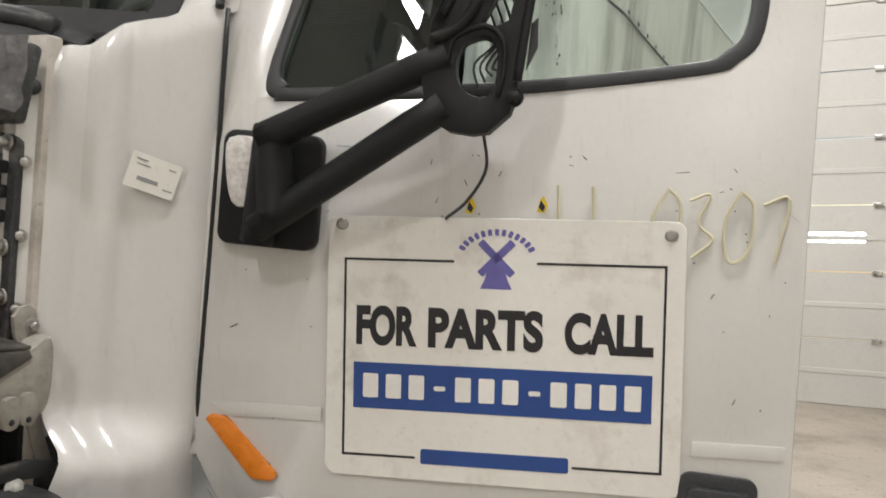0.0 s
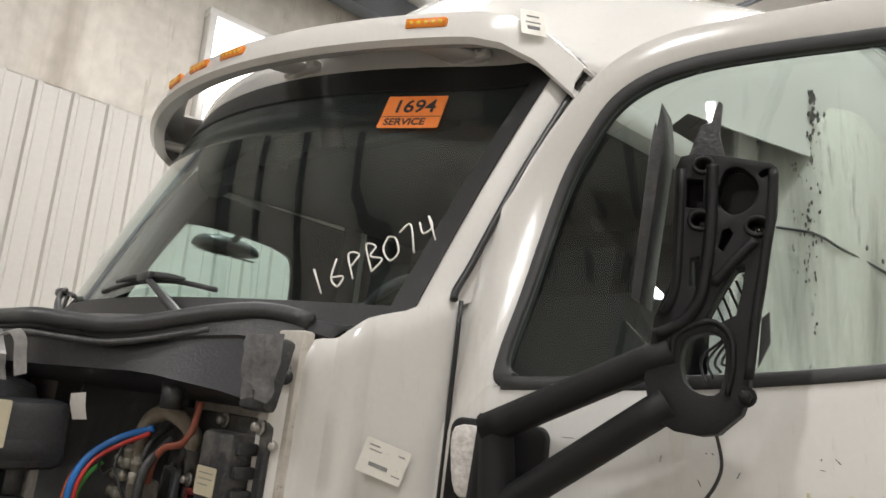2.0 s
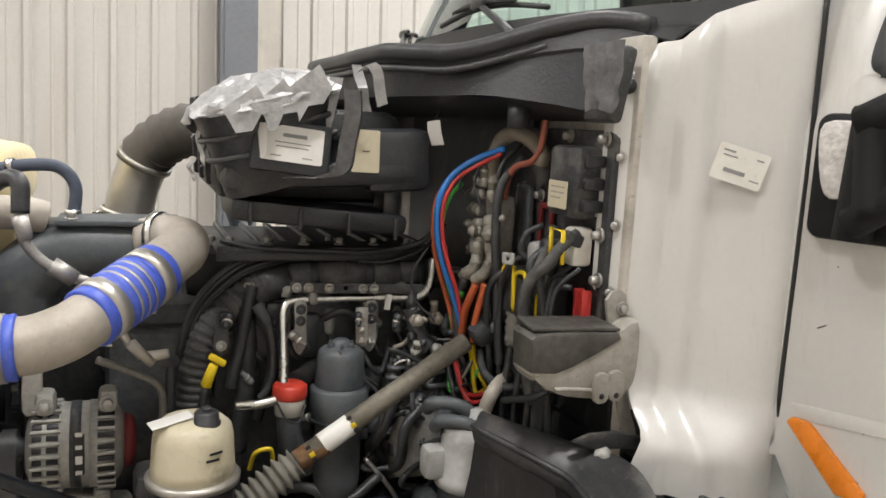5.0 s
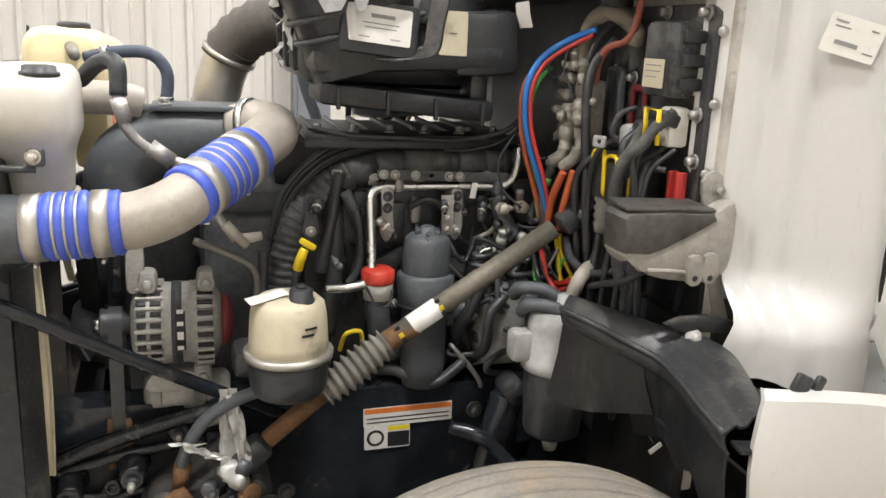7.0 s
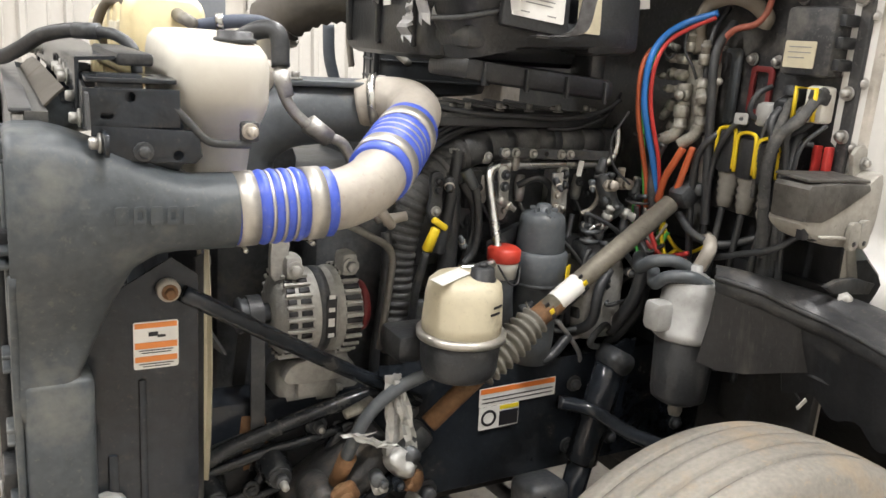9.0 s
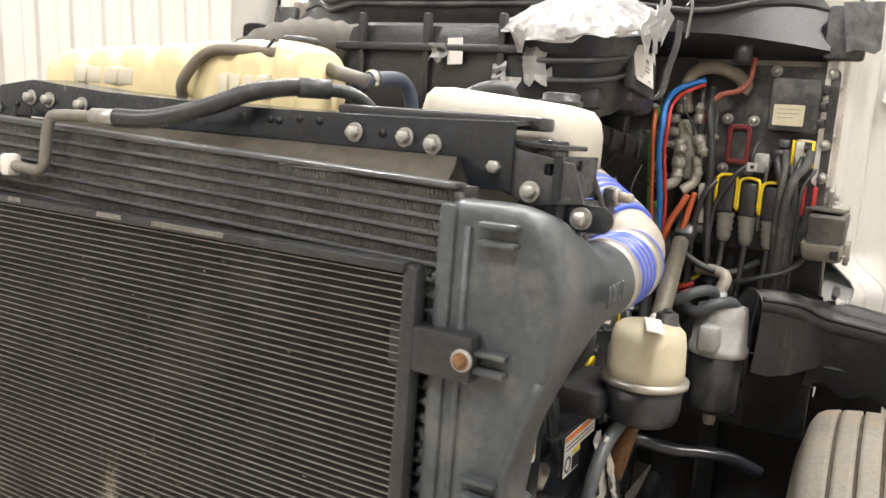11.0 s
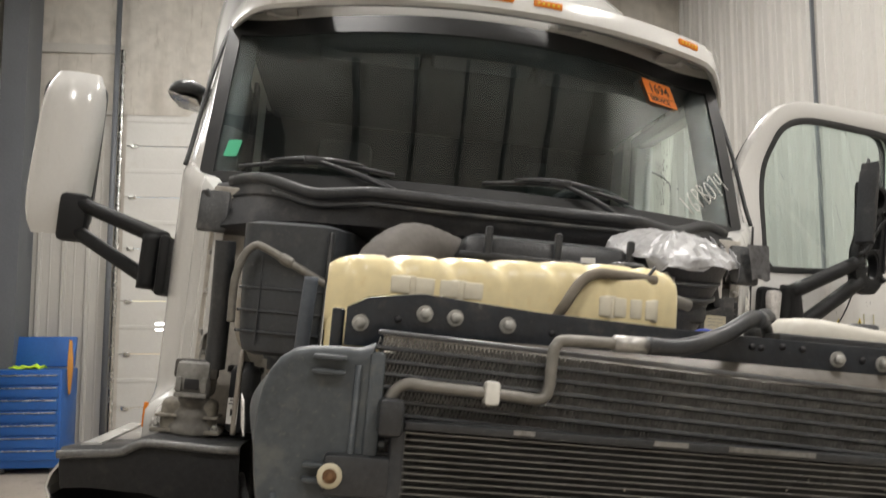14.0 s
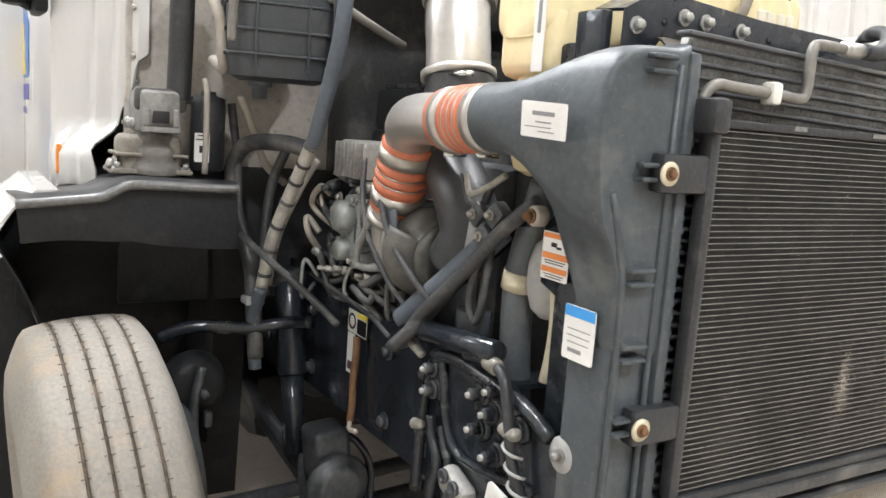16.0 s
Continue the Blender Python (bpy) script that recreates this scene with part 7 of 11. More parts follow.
for a, b in (((-1.10, -0.46, 1.335), (-1.06, -0.45, 1.29)), ((-1.075, -0.44, 1.30), (-1.03, -0.45, 1.31))):
    part("union", rod(a, b, 0.012, 0.009, 10), DULL, hs)

# cream power-steering reservoir on a black bracket
ps = thing("steering_reservoir", "cream steering fluid reservoir with a black cap", "reservoir", (-0.995, -0.63, 1.04))
part("pot", lathe((-0.995, -0.63, 1.050), (-0.995, -0.63, 2), [(0, 0.056), (0.004, 0.064), (0.012, 0.069), (0.022, 0.071), (0.078, 0.075)], 36), BLACKP, ps, "black lower pot")
part("band", lathe((-0.995, -0.63, 1.125), (-0.995, -0.63, 2), [(0, 0.074), (0, 0.082), (0.012, 0.083), (0.014, 0.074)], 36), CLAMP, ps, "bright clamp band")
part("dome", lathe((-0.995, -0.63, 1.138), (-0.995, -0.63, 2), [(0, 0.073), (0.02, 0.073), (0.070, 0.070), (0.090, 0.066), (0.101, 0.054), (0.106, 0.02)], 40), CREAM2, ps, "cream dome")
cap = part("cap", lathe((-0.975, -0.655, 1.235), (-0.975, -0.655, 2), [(0, 0.025), (0.006, 0.025), (0.008, 0.022), (0.024, 0.021), (0.027, 0.016)], 20), RUBBER, ps, "black knurled cap")
part("cap_knob", lathe((-0.975, -0.655, 1.261), (-0.975, -0.655, 2), [(0, 0.009), (0.006, 0.009), (0.008, 0.006)], 12), RUBBER, cap)
part("paper_label", plate([(-0.045, -0.012), (0.03, -0.018), (0.034, 0.012), (-0.04, 0.02)], 0.001, pose(-1.03, -0.645, 1.2455, 4, -8, 25)), PAPER, ps, "torn white paper label", smooth=0)
bm = bmesh.new()
for k in range(4):
    a = radians(-72 + 5 * k)
    box((-0.995 + 0.0722 * math.cos(a), -0.63 + 0.0722 * math.sin(a), 1.185 + 0.012 * (k % 2)), (0.012, 0.002, 0.004), 0, rot=(0, 0, math.degrees(a) + 90), bm=bm)
part("print", bm, INKBLACK, ps, smooth=0)
part("bracket", box((-1.0, -0.53, 1.085), (0.19, 0.10, 0.060), 0.02), BLACKP, ps)
part("outlet_hose", tube([V(-1.0, -0.61, 1.06), V(-1.05, -0.605, 1.045), V(-1.107, -0.60, 1.02), V(-1.157, -0.60, 0.98), V(-1.19, -0.595, 0.91), V(-1.20, -0.56, 0.82)], 0.013, 14, 8, ribs=0.001, pitch=0.006), GREYP, ps, "black outlet hose")
part("hose_end", rod((-1.19, -0.593, 0.90), (-1.20, -0.565, 0.835), 0.017, 0.015, 14), RUST, ps)

# alternator
DARKRED = material("dark red plastic", (0.16, 0.02, 0.02), 0.5, 0, 0.2, 9)
alt = thing("alternator", "bare aluminium alternator with slotted housing", "alternator", (-1.2, -0.40, 1.0))
ax0, ax1 = V(-1.285, -0.40, 1.12), V(-1.11, -0.40, 1.12)
bm = lathe(ax0, ax1, [(0.0, 0.05), (0.008, 0.07), (0.02, 0.083), (0.06, 0.085)], 30)
part("front_bell", bm, ALUC, alt)
part("stator", lathe(ax0, ax1, [(0.055, 0.080), (0.06, 0.083), (0.115, 0.083), (0.12, 0.080)], 30), ALUC, alt)
part("band", lathe(ax0, ax1, [(0.078, 0.083), (0.078, 0.0845), (0.098, 0.0845), (0.098, 0.083)], 30, None, False), DARKM, alt, "dark label band")
part("rear_bell", lathe(ax0, ax1, [(0.112, 0.085), (0.15, 0.083), (0.165, 0.07), (0.175, 0.05)], 30), ALUC, alt)
for k in range(24):
    a = 2 * math.pi * k / 24
    for x, w in ((-1.262, 0.016), (-1.236, 0.020), (-1.143, 0.030)):
        m = pose(x, -0.40 + 0.0845 * math.cos(a), 1.12 + 0.0845 * math.sin(a), math.degrees(a), 0, 0)
        # black box on the surface paints the dark of each vent slot
        part("slot", box(None, (w, 0.005, 0.0095), 0.001, m=m), INKBLACK, alt)
    for x, w in ((-1.248, 0.052), (-1.143, 0.034)):
        m = pose(x, -0.40 + 0.0860 * math.cos(a + 0.131), 1.12 + 0.0860 * math.sin(a + 0.131), math.degrees(a + 0.131), 0, 0)
        part("rib", box(None, (w, 0.009, 0.0065), 0.002, m=m), ALUC, alt)
part("adjuster", plate(smooth_ring([(-1.29, 1.20), (-1.262, 1.20), (-1.255, 1.26), (-1.262, 1.30), (-1.285, 1.30)], 3), 0.018, axes((0, -0.41, 0), (1, 0, 0), (0, 0, 1)), (), 0.003), ALUC, alt, "cast adjuster arm")
part("foot", plate(smooth_ring([(-1.255, 0.985), (-1.15, 0.985), (-1.14, 1.01), (-1.20, 1.03), (-1.25, 1.02)], 3), 0.03, axes((0, -0.41, 0), (1, 0, 0), (0, 0, 1)), (), 0.003), ALUC, alt)
for z in (1.17, 1.145, 1.12, 1.095):
    part("print", box((-1.19, -0.4858, z), (0.012, 0.001, 0.008 if z != 1.12 else 0.016)), PAPER, alt)
part("label", box((-1.19, -0.484, 1.13), (0.02, 0.003, 0.08), 0.001, rot=(0, 0, 0)), INKBLACK, alt)
for x, z in ((-1.25, 1.215), (-1.14, 1.215), (-1.15, 1.015)):
    bm = box((x, -0.42, z), (0.035, 0.05, 0.05), 0.012)
    bolt((x, -0.445, z), (0, -1, 0), 0.011, 0.012, bm)
    part("mount_ear", bm, ALUC, alt)
part("rear_cap", lathe(ax1, ax1 + V(0.1, 0, 0), [(0, 0.055), (0.015, 0.05), (0.022, 0.03)], 20), DARKRED, alt, "dark red rear cap")
part("pulley", lathe(V(-1.345, -0.40, 1.12), V(-1.28, -0.40, 1.12), [(0, 0.032), (0.005, 0.035), (0.012, 0.030), (0.02, 0.035), (0.028, 0.030), (0.04, 0.035), (0.05, 0.02), (0.07, 0.02)], 24), DARKM, alt)
part("pulley_nut", rod((-1.36, -0.40, 1.12), (-1.34, -0.40, 1.12), 0.014, None, 6), STEEL, alt)
blt = thing("drive_belt", "ribbed black accessory drive belt over its pulleys", "drive belt", (-1.32, -0.40, 0.8))
bm = bmesh.new()
ring = [V(-1.315, -0.40 - 0.037 * math.cos(a), 1.12 + 0.037 * math.sin(a)) for a in [math.pi * k / 10 for k in range(11)]]
ring += [V(-1.315, -0.36 + 0.09 * math.cos(a), 0.86 - 0.09 * math.sin(a)) for a in [math.pi * k / 12 for k in range(13)]]
ring.append(ring[0])
sheet([[p - V(0.013, 0, 0) for p in ring], [p + V(0.013, 0, 0) for p in ring]], 0.005, bm=bm)
part("belt", bm, RUBBER, blt)
part("lower_pulley", lathe(V(-1.345, -0.36, 0.86), V(-1.28, -0.36, 0.86), [(0, 0.05), (0.006, 0.088), (0.03, 0.086), (0.05, 0.088), (0.06, 0.04)], 32), RUST, blt, "rusty lower pulley")
comp = thing("ac_compressor", "grey cast compressor below the alternator", "compressor", (-1.2, -0.36, 0.85))
bm = lathe((-1.27, -0.37, 0.955), (-1.08, -0.37, 0.955), [(0, 0.03), (0.006, 0.046), (0.02, 0.052), (0.05, 0.052), (0.054, 0.046), (0.075, 0.046), (0.08, 0.054), (0.12, 0.054), (0.124, 0.044), (0.165, 0.042), (0.175, 0.03)], 24)
for k in range(6):
    a = 2 * math.pi * k / 6
    bolt((-1.15, -0.37 + 0.047 * math.cos(a), 0.955 + 0.047 * math.sin(a)), (1, 0, 0), 0.008, 0.012, bm)
part("body", bm, ALUC, comp)
part("port", box((-1.2, -0.41, 0.965), (0.07, 0.05, 0.04), 0.01), ALUC, comp)

# steering shaft
st = thing("steering_shaft", "grimy steel steering shaft with a rubber boot", "steering shaft", (-0.72, -0.57, 0.9))
S0, S1, S2, S3, S4 = V(-0.40, -0.545, 1.36), V(-0.445, -0.545, 1.335), V(-0.72, -0.575, 1.165), V(-0.80, -0.585, 1.12), V(-0.925, -0.60, 1.03)
SHAFT = material("grimy shaft steel", (0.17, 0.155, 0.125), 0.6, 0.4, 0.25, 10, 0.4, 80, (0.09, 0.08, 0.065), 0.35, 8)
part("upper_tube", rod(S1, S3, 0.0205, 0.0215, 20), SHAFT, st)
part("rust_sleeve", lathe(S2 + (S3 - S2) * 0.30, S3, [(0, 0.0214), (0.002, 0.0224), (0.06, 0.0224), (0.062, 0.0214)], 20, None, False), RUST, st, "rusty end of the tube")
part("paper_label", lathe(S1.lerp(S3, 0.70), S3, [(0, 0.0212), (0.001, 0.0219), (0.066, 0.0221), (0.067, 0.0212)], 20, None, False), PAPER, st, "white paper label round the shaft")
for k, u in enumerate((0.695, 0.925)):
    p = S1.lerp(S3, u)
    for q, mt in ((0.2, INKBLACK), (0.9, YELLOWP), (1.5, INKBLACK)):
        d = (S3 - S1).normalized()
        n = d.cross(V(0, -1, 0.25)).normalized()
        c = p + (n * math.cos(q + 0.7) + d.cross(n) * -math.sin(q + 0.7)) * 0.0222
        part("label_print", box(None, (0.003, 0.010, 0.010), 0.0005, m=frame_to(c, c + d)), mt, st)
bt = []
L = (S4 - S3).length
for k in range(55):
    u = k / 54
    bt.append((L * u, 0.027 + 0.005 * math.sin(math.pi * u) + 0.0058 * math.cos(2 * math.pi * 9 * u)))
part("boot", lathe(S3, S4, bt, 24), material("dusty grey rubber", (0.20, 0.19, 0.165), 0.8, 0, 0.2, 12, 0.2, 60), st, "ribbed dusty rubber boot")
part("splined_shaft", rod(S4, V(-1.033, -0.600, 0.94), 0.019, 0.018, 14), RUST, st, "rusty splined shaft")
bm = box((-1.07, -0.595, 0.905), (0.09, 0.05, 0.055), 0.016, rot=(0, -40, 0))
rod((-1.08, -0.64, 0.90), (-1.08, -0.55, 0.90), 0.016, None, 12, bm)
part("lower_joint", bm, DARKM, st)
bm = box(tuple(S0), (0.07, 0.05, 0.05), 0.014, rot=(0, -35, 0))
rod(S0 + V(0.01, -0.04, 0.01), S0 + V(0.01, 0.04, 0.01), 0.014, None, 12, bm)
rod(S0, V(-0.31, -0.535, 1.42), 0.018, None, 14, bm)
part("upper_joint", bm, DARKM, st)
GEARM = material("mottled gear casting", (0.055, 0.055, 0.055), 0.45, 0.2, 0.5, 22, 1.0, 80, (0.16, 0.13, 0.10), 0.42, 22)
gear = thing("steering_gear", "rusty black steering gear box on the chassis", "steering gear", (-1.18, -0.5, 0.7))
bm = box((-1.15, -0.50, 0.78), (0.24, 0.16, 0.15), 0.03, rot=(0, -35, 0), seg=3)
for k, (p, q, r) in enumerate((((-1.24, -0.53, 0.72), (-1.09, -0.53, 0.86), 0.055), ((-1.12, -0.60, 0.755), (-1.12, -0.48, 0.755), 0.050), ((-1.225, -0.59, 0.80), (-1.225, -0.50, 0.80), 0.036), ((-1.06, -0.60, 0.83), (-1.06, -0.50, 0.83), 0.032), ((-1.17, -0.605, 0.70), (-1.17, -0.50, 0.70), 0.040))):
    p, q = V(*p), V(*q)
    n = (q - p).length
    lathe(p, q, [(0, r * 0.72), (0.004, r * 0.82), (0.010, r * 0.84), (0.012, r * 0.98), (0.02, r), (n - 0.02, r), (n, r * 0.9)], 22, bm)
part("housing", bm, GEARM, gear)
for k, (x, z, mt) in enumerate(((-1.20, 0.83, RUST), (-1.06, 0.70, RUST), (-1.24, 0.71, DARKM), (-1.03, 0.80, DARKM))):
    part("gear_bolt", bolt((x, -0.60, z), (0, -1, 0), 0.016, 0.02), mt, gear)
random.seed(41)
for k in range(16):
    x = random.uniform(-1.30, -1.0)
    z = 0.80 + 0.35 * (x + 1.15) + random.uniform(-0.07, 0.06)
    mt = random.choice((RUST, DARKM, FRAMEB, ALUC, FRAMEB))
    bm = rod((x, -0.60, z), (x + random.uniform(-0.02, 0.02), -0.635, z + random.uniform(-0.01, 0.01)), random.uniform(0.010, 0.022), None, random.choice((6, 14)), None, 0.002)
    part("boss", bolt((x, -0.632, z), (0, -1, 0.1), 0.008, 0.012, bm), mt, gear)
part("rib", box((-1.17, -0.605, 0.79), (0.26, 0.03, 0.022), 0.006, rot=(0, -38, 0)), FRAMEB, gear)
part("rib", box((-1.10, -0.605, 0.74), (0.20, 0.03, 0.018), 0.006, rot=(0, 30, 0)), DARKM, gear)
part("rust_patch", box((-1.20, -0.612, 0.835), (0.05, 0.02, 0.04), 0.010, rot=(0, -30, 0)), RUST, gear)
# silvery tape scrap hanging on the steering hose
foil = thing("tape_scrap", "crumpled silvery tape wrapped on the rods", "tape", (-1.12, -0.55, 0.85))
FOIL = material("bright crumpled foil", (0.50, 0.50, 0.48), 0.45, 0.45, 0.3, 25, 0.9, 60, (0.25, 0.24, 0.21), 0.3, 30)
for p0, p1, w, ph in ((V(-1.105, -0.585, 1.045), V(-1.105, -0.615, 0.885), 0.034, 0.0), (V(-1.10, -0.60, 1.04), V(-1.075, -0.625, 0.90), 0.024, 2.0), (V(-1.20, -0.612, 0.955), V(-1.115, -0.625, 0.92), 0.03, 4.0)):
    rows = [[p0.lerp(p1, i / 11) + V(w * (j / 5 - 0.5) + 0.006 * noise.noise(V(i * 0.6, j * 0.7, ph)), 0.012 * noise.noise(V(i * 0.5 + 3, j * 0.8, ph)), 0.006 * noise.noise(V(i * 0.8, j, ph + 7))) for j in range(6)] for i in range(12)]
    part("strip", sheet(rows, 0.0012), FOIL, foil, smooth=15)
bm = bmesh.new()
bmesh.ops.create_icosphere(bm, subdivisions=3, radius=0.027)
for v in bm.verts:
    v.co = V(-1.095, -0.615, 0.885) + v.co * (1 + 0.55 * noise.noise(v.co * 48) + 0.35 * noise.noise(v.co * 130)) + V(0, 0.3 * v.co.y, 0)
part("wad", bm, FOIL, foil, smooth=15)

# ---- ENGINE BAY: firewall equipment ----
pan = thing("electrical_panel", "black electrical panel with fuse box and plugs on the firewall", "electrical panel", (-0.32, -0.67, 1.3))
part("backing", plate(rounded(0.36, 0.46, 0.02, 4, 0.0, 0.0), 0.014, axes((-0.302, -0.665, 1.555), (0, -1, 0), (0, 0, 1)), (), 0.003), PANELB, pan)
fb = part("fuse_box", box((-0.335, -0.755, 1.69), (0.055, 0.115, 0.13), 0.012), PANELB, pan, "dusty black fuse box")
label_plate("label", axes((-0.364, -0.745, 1.665), (0, -1, 0), (0, 0, 1)), 0.07, 0.05, fb, [(0, 0.014, 0.05, 0.002, PRINTG), (0, 0.004, 0.05, 0.002, PRINTG), (-0.006, -0.006, 0.036, 0.002, PRINTG)], CREAM2, "cream printed label")
for z in (1.65, 1.69, 1.73):
    part("latch", box((-0.335, -0.818, z), (0.04, 0.016, 0.022), 0.004), BLACKP, fb)
part("red_port", plate(rounded(0.058, 0.10, 0.01, 4), 0.008, axes((-0.32, -0.632, 1.588), (0, -1, 0), (0, 0, 1)), [rounded(0.034, 0.076, 0.006, 4)], 0.002), DARKRED, pan, "dark red gasketed port")
for y, z in ((-0.598, 1.65), (-0.662, 1.648), (-0.60, 1.525), (-0.664, 1.525), (-0.52, 1.66), (-0.80, 1.64), (-0.826, 1.77), (-0.70, 1.772), (-0.835, 1.52), (-0.83, 1.60)):
    part("stud", bolt((-0.318, y, z), (-1, 0, 0), 0.009, 0.014), ALU, pan)
part("grey_cover", box((-0.325, -0.535, 1.58), (0.03, 0.05, 0.17), 0.012), PANELB, pan)
# another black sheet added, so that the firewall below the plugs reads dark
part("plug_cover", plate([(-0.865, 1.12), (-0.40, 1.12), (-0.40, 1.345), (-0.86, 1.345)], 0.01, axes((-0.292, 0, 0), (0, 1, 0), (0, 0, 1)), (), 0.002), FENDB, pan, "added black sheet darkening the firewall below the plugs")
BOOTG = material("dusty boot rubber", (0.19, 0.18, 0.16), 0.75, 0, 0.25, 14, 0.2, 60)
for i, (y, z) in enumerate(((-0.63, 1.45), (-0.683, 1.445), (-0.737, 1.44))):
    pl = part("plug", box((-0.365, y, z + 0.01), (0.07, 0.042, 0.085), 0.01), BLACKP, pan, "large black plug with a yellow latch")
    part("latch", tube([V(-0.395, y - 0.024, z - 0.02), V(-0.398, y - 0.024, z + 0.045), V(-0.395, y - 0.014, z + 0.06), V(-0.395, y + 0.014, z + 0.06), V(-0.398, y + 0.024, z + 0.045), V(-0.395, y + 0.024, z - 0.02)], 0.0042, 8, 4), YELLOWP, pl, "yellow latch")
    part("boot", lathe((-0.37, y, z - 0.03), (-0.385, y - 0.005, z - 0.13), [(0, 0.024), (0.01, 0.025), (0.018, 0.019), (0.026, 0.023), (0.034, 0.018), (0.042, 0.021), (0.05, 0.016), (0.058, 0.018), (0.075, 0.012)], 16), BOOTG, pl, "grey ribbed rubber boot")
    part("cable", tube([V(-0.383, y - 0.004, z - 0.10), V(-0.39, y, z - 0.20), V(-0.38, y + 0.01, z - 0.32), V(-0.36, y + 0.02, z - 0.46)], 0.007, 10), RUBBER, pl)
yp = part("small_plug", box((-0.34, -0.79, 1.575), (0.04, 0.042, 0.07), 0.008), WHITEP, pan, "white plug with a yellow clip")
part("clip", tube([V(-0.382, -0.812, 1.545), V(-0.384, -0.812, 1.605), V(-0.384, -0.768, 1.605), V(-0.382, -0.768, 1.545)], 0.0045, 8, 4, straight=True), YELLOWP, yp)
part("plug_cable", tube([V(-0.37, -0.79, 1.565), V(-0.41, -0.785, 1.53), V(-0.40, -0.785, 1.46), V(-0.38, -0.79, 1.3), V(-0.37, -0.80, 1.15)], 0.007, 10), RUBBER, yp)
bp = part("round_plug", rod((-0.315, -0.735, 1.58), (-0.38, -0.735, 1.56), 0.024, 0.02, 18, None, 0.004), BLACKP, pan)
part("plug_cable", tube([V(-0.38, -0.735, 1.56), V(-0.41, -0.745, 1.53), V(-0.40, -0.765, 1.45), V(-0.39, -0.765, 1.30), V(-0.38, -0.76, 1.12)], 0.008, 10), RUBBER, bp)
part("grey_plug", box((-0.36, -0.70, 1.545), (0.06, 0.04, 0.05), 0.012), LIGHTG, pan)
part("grey_wire", tube([V(-0.36, -0.69, 1.60), V(-0.39, -0.685, 1.585), V(-0.40, -0.68, 1.55), V(-0.38, -0.69, 1.53)], 0.006, 8), RUBBER, pan)
for y in (-0.80, -0.825):
    part("red_fuse", box((-0.335, y, 1.462), (0.02, 0.011, 0.075), 0.003), REDW, pan, "red fuse block")
part("yellow_tag", plate(rounded(0.018, 0.06, 0.008, 4), 0.004, axes((-0.40, -0.775, 1.455), (0.5, -0.85, 0), (0, 0, 1)), [rounded(0.008, 0.012, 0.004, 3, 0, -0.02)], 0.001), YELLOWP, pan, "yellow tag")
random.seed(52)
for k, y0 in enumerate((-0.765, -0.772, -0.78, -0.76, -0.785, -0.755, -0.80)):
    part("loom_cable", tube([V(-0.35, y0 + random.uniform(-0.03, 0.03), 1.54 - 0.02 * (k % 3)), V(-0.385, y0, 1.49), V(-0.39, y0 + random.uniform(-0.012, 0.012), 1.39), V(-0.38, y0 + random.uniform(-0.015, 0.02), 1.25), V(-0.36, y0 + random.uniform(-0.03, 0.05), 1.08)], random.uniform(0.004, 0.009), 8, ribs=0.0008 * (k % 2), pitch=0.006), RUBBER, pan)

LOOMT = material("dusty cloth tape", (0.055, 0.055, 0.055), 0.75, 0, 0.35, 18, 0.6, 90, (0.20, 0.19, 0.17), 0.4, 16)
# thick taped looms that run from the plugs down to the boots
for pts, r in (([V(-0.350, -0.803, 1.600), V(-0.385, -0.808, 1.575), V(-0.405, -0.803, 1.545), V(-0.425, -0.785, 1.518), V(-0.435, -0.775, 1.475), V(-0.432, -0.772, 1.43), V(-0.42, -0.77, 1.36), V(-0.40, -0.765, 1.28)], 0.018),
               ([V(-0.345, -0.745, 1.592), V(-0.375, -0.752, 1.572), V(-0.395, -0.757, 1.540), V(-0.41, -0.757, 1.50), V(-0.418, -0.756, 1.44), V(-0.408, -0.757, 1.37), V(-0.39, -0.76, 1.27)], 0.016),
               ([V(-0.34, -0.765, 1.570), V(-0.37, -0.768, 1.555), V(-0.395, -0.775, 1.52), V(-0.40, -0.778, 1.45), V(-0.395, -0.78, 1.36), V(-0.38, -0.785, 1.27)], 0.011),
               ([V(-0.36, -0.70, 1.545), V(-0.385, -0.715, 1.535), V(-0.395, -0.716, 1.50), V(-0.395, -0.713, 1.45), V(-0.388, -0.711, 1.38)], 0.008)):
    part("taped_loom", tube(pts, r * 0.62, 12, 8, ribs=0.0012, pitch=0.010), LOOMT, pan, "dusty taped loom")
for y, z in ((-0.745, 1.592), (-0.803, 1.590)):
    part("connector", box((-0.360, y, z), (0.036, 0.026, 0.024), 0.005, rot=(0, 20, 0)), BLACKP, pan)
part("tab", plate(rounded(0.026, 0.022, 0.004, 3), 0.006, axes((-0.425, -0.685, 1.535), (0.5, -0.85, 0), (0, 0, 1)), [rounded(0.008, 0.008, 0.003, 3)], 0.001), LIGHTG, pan)
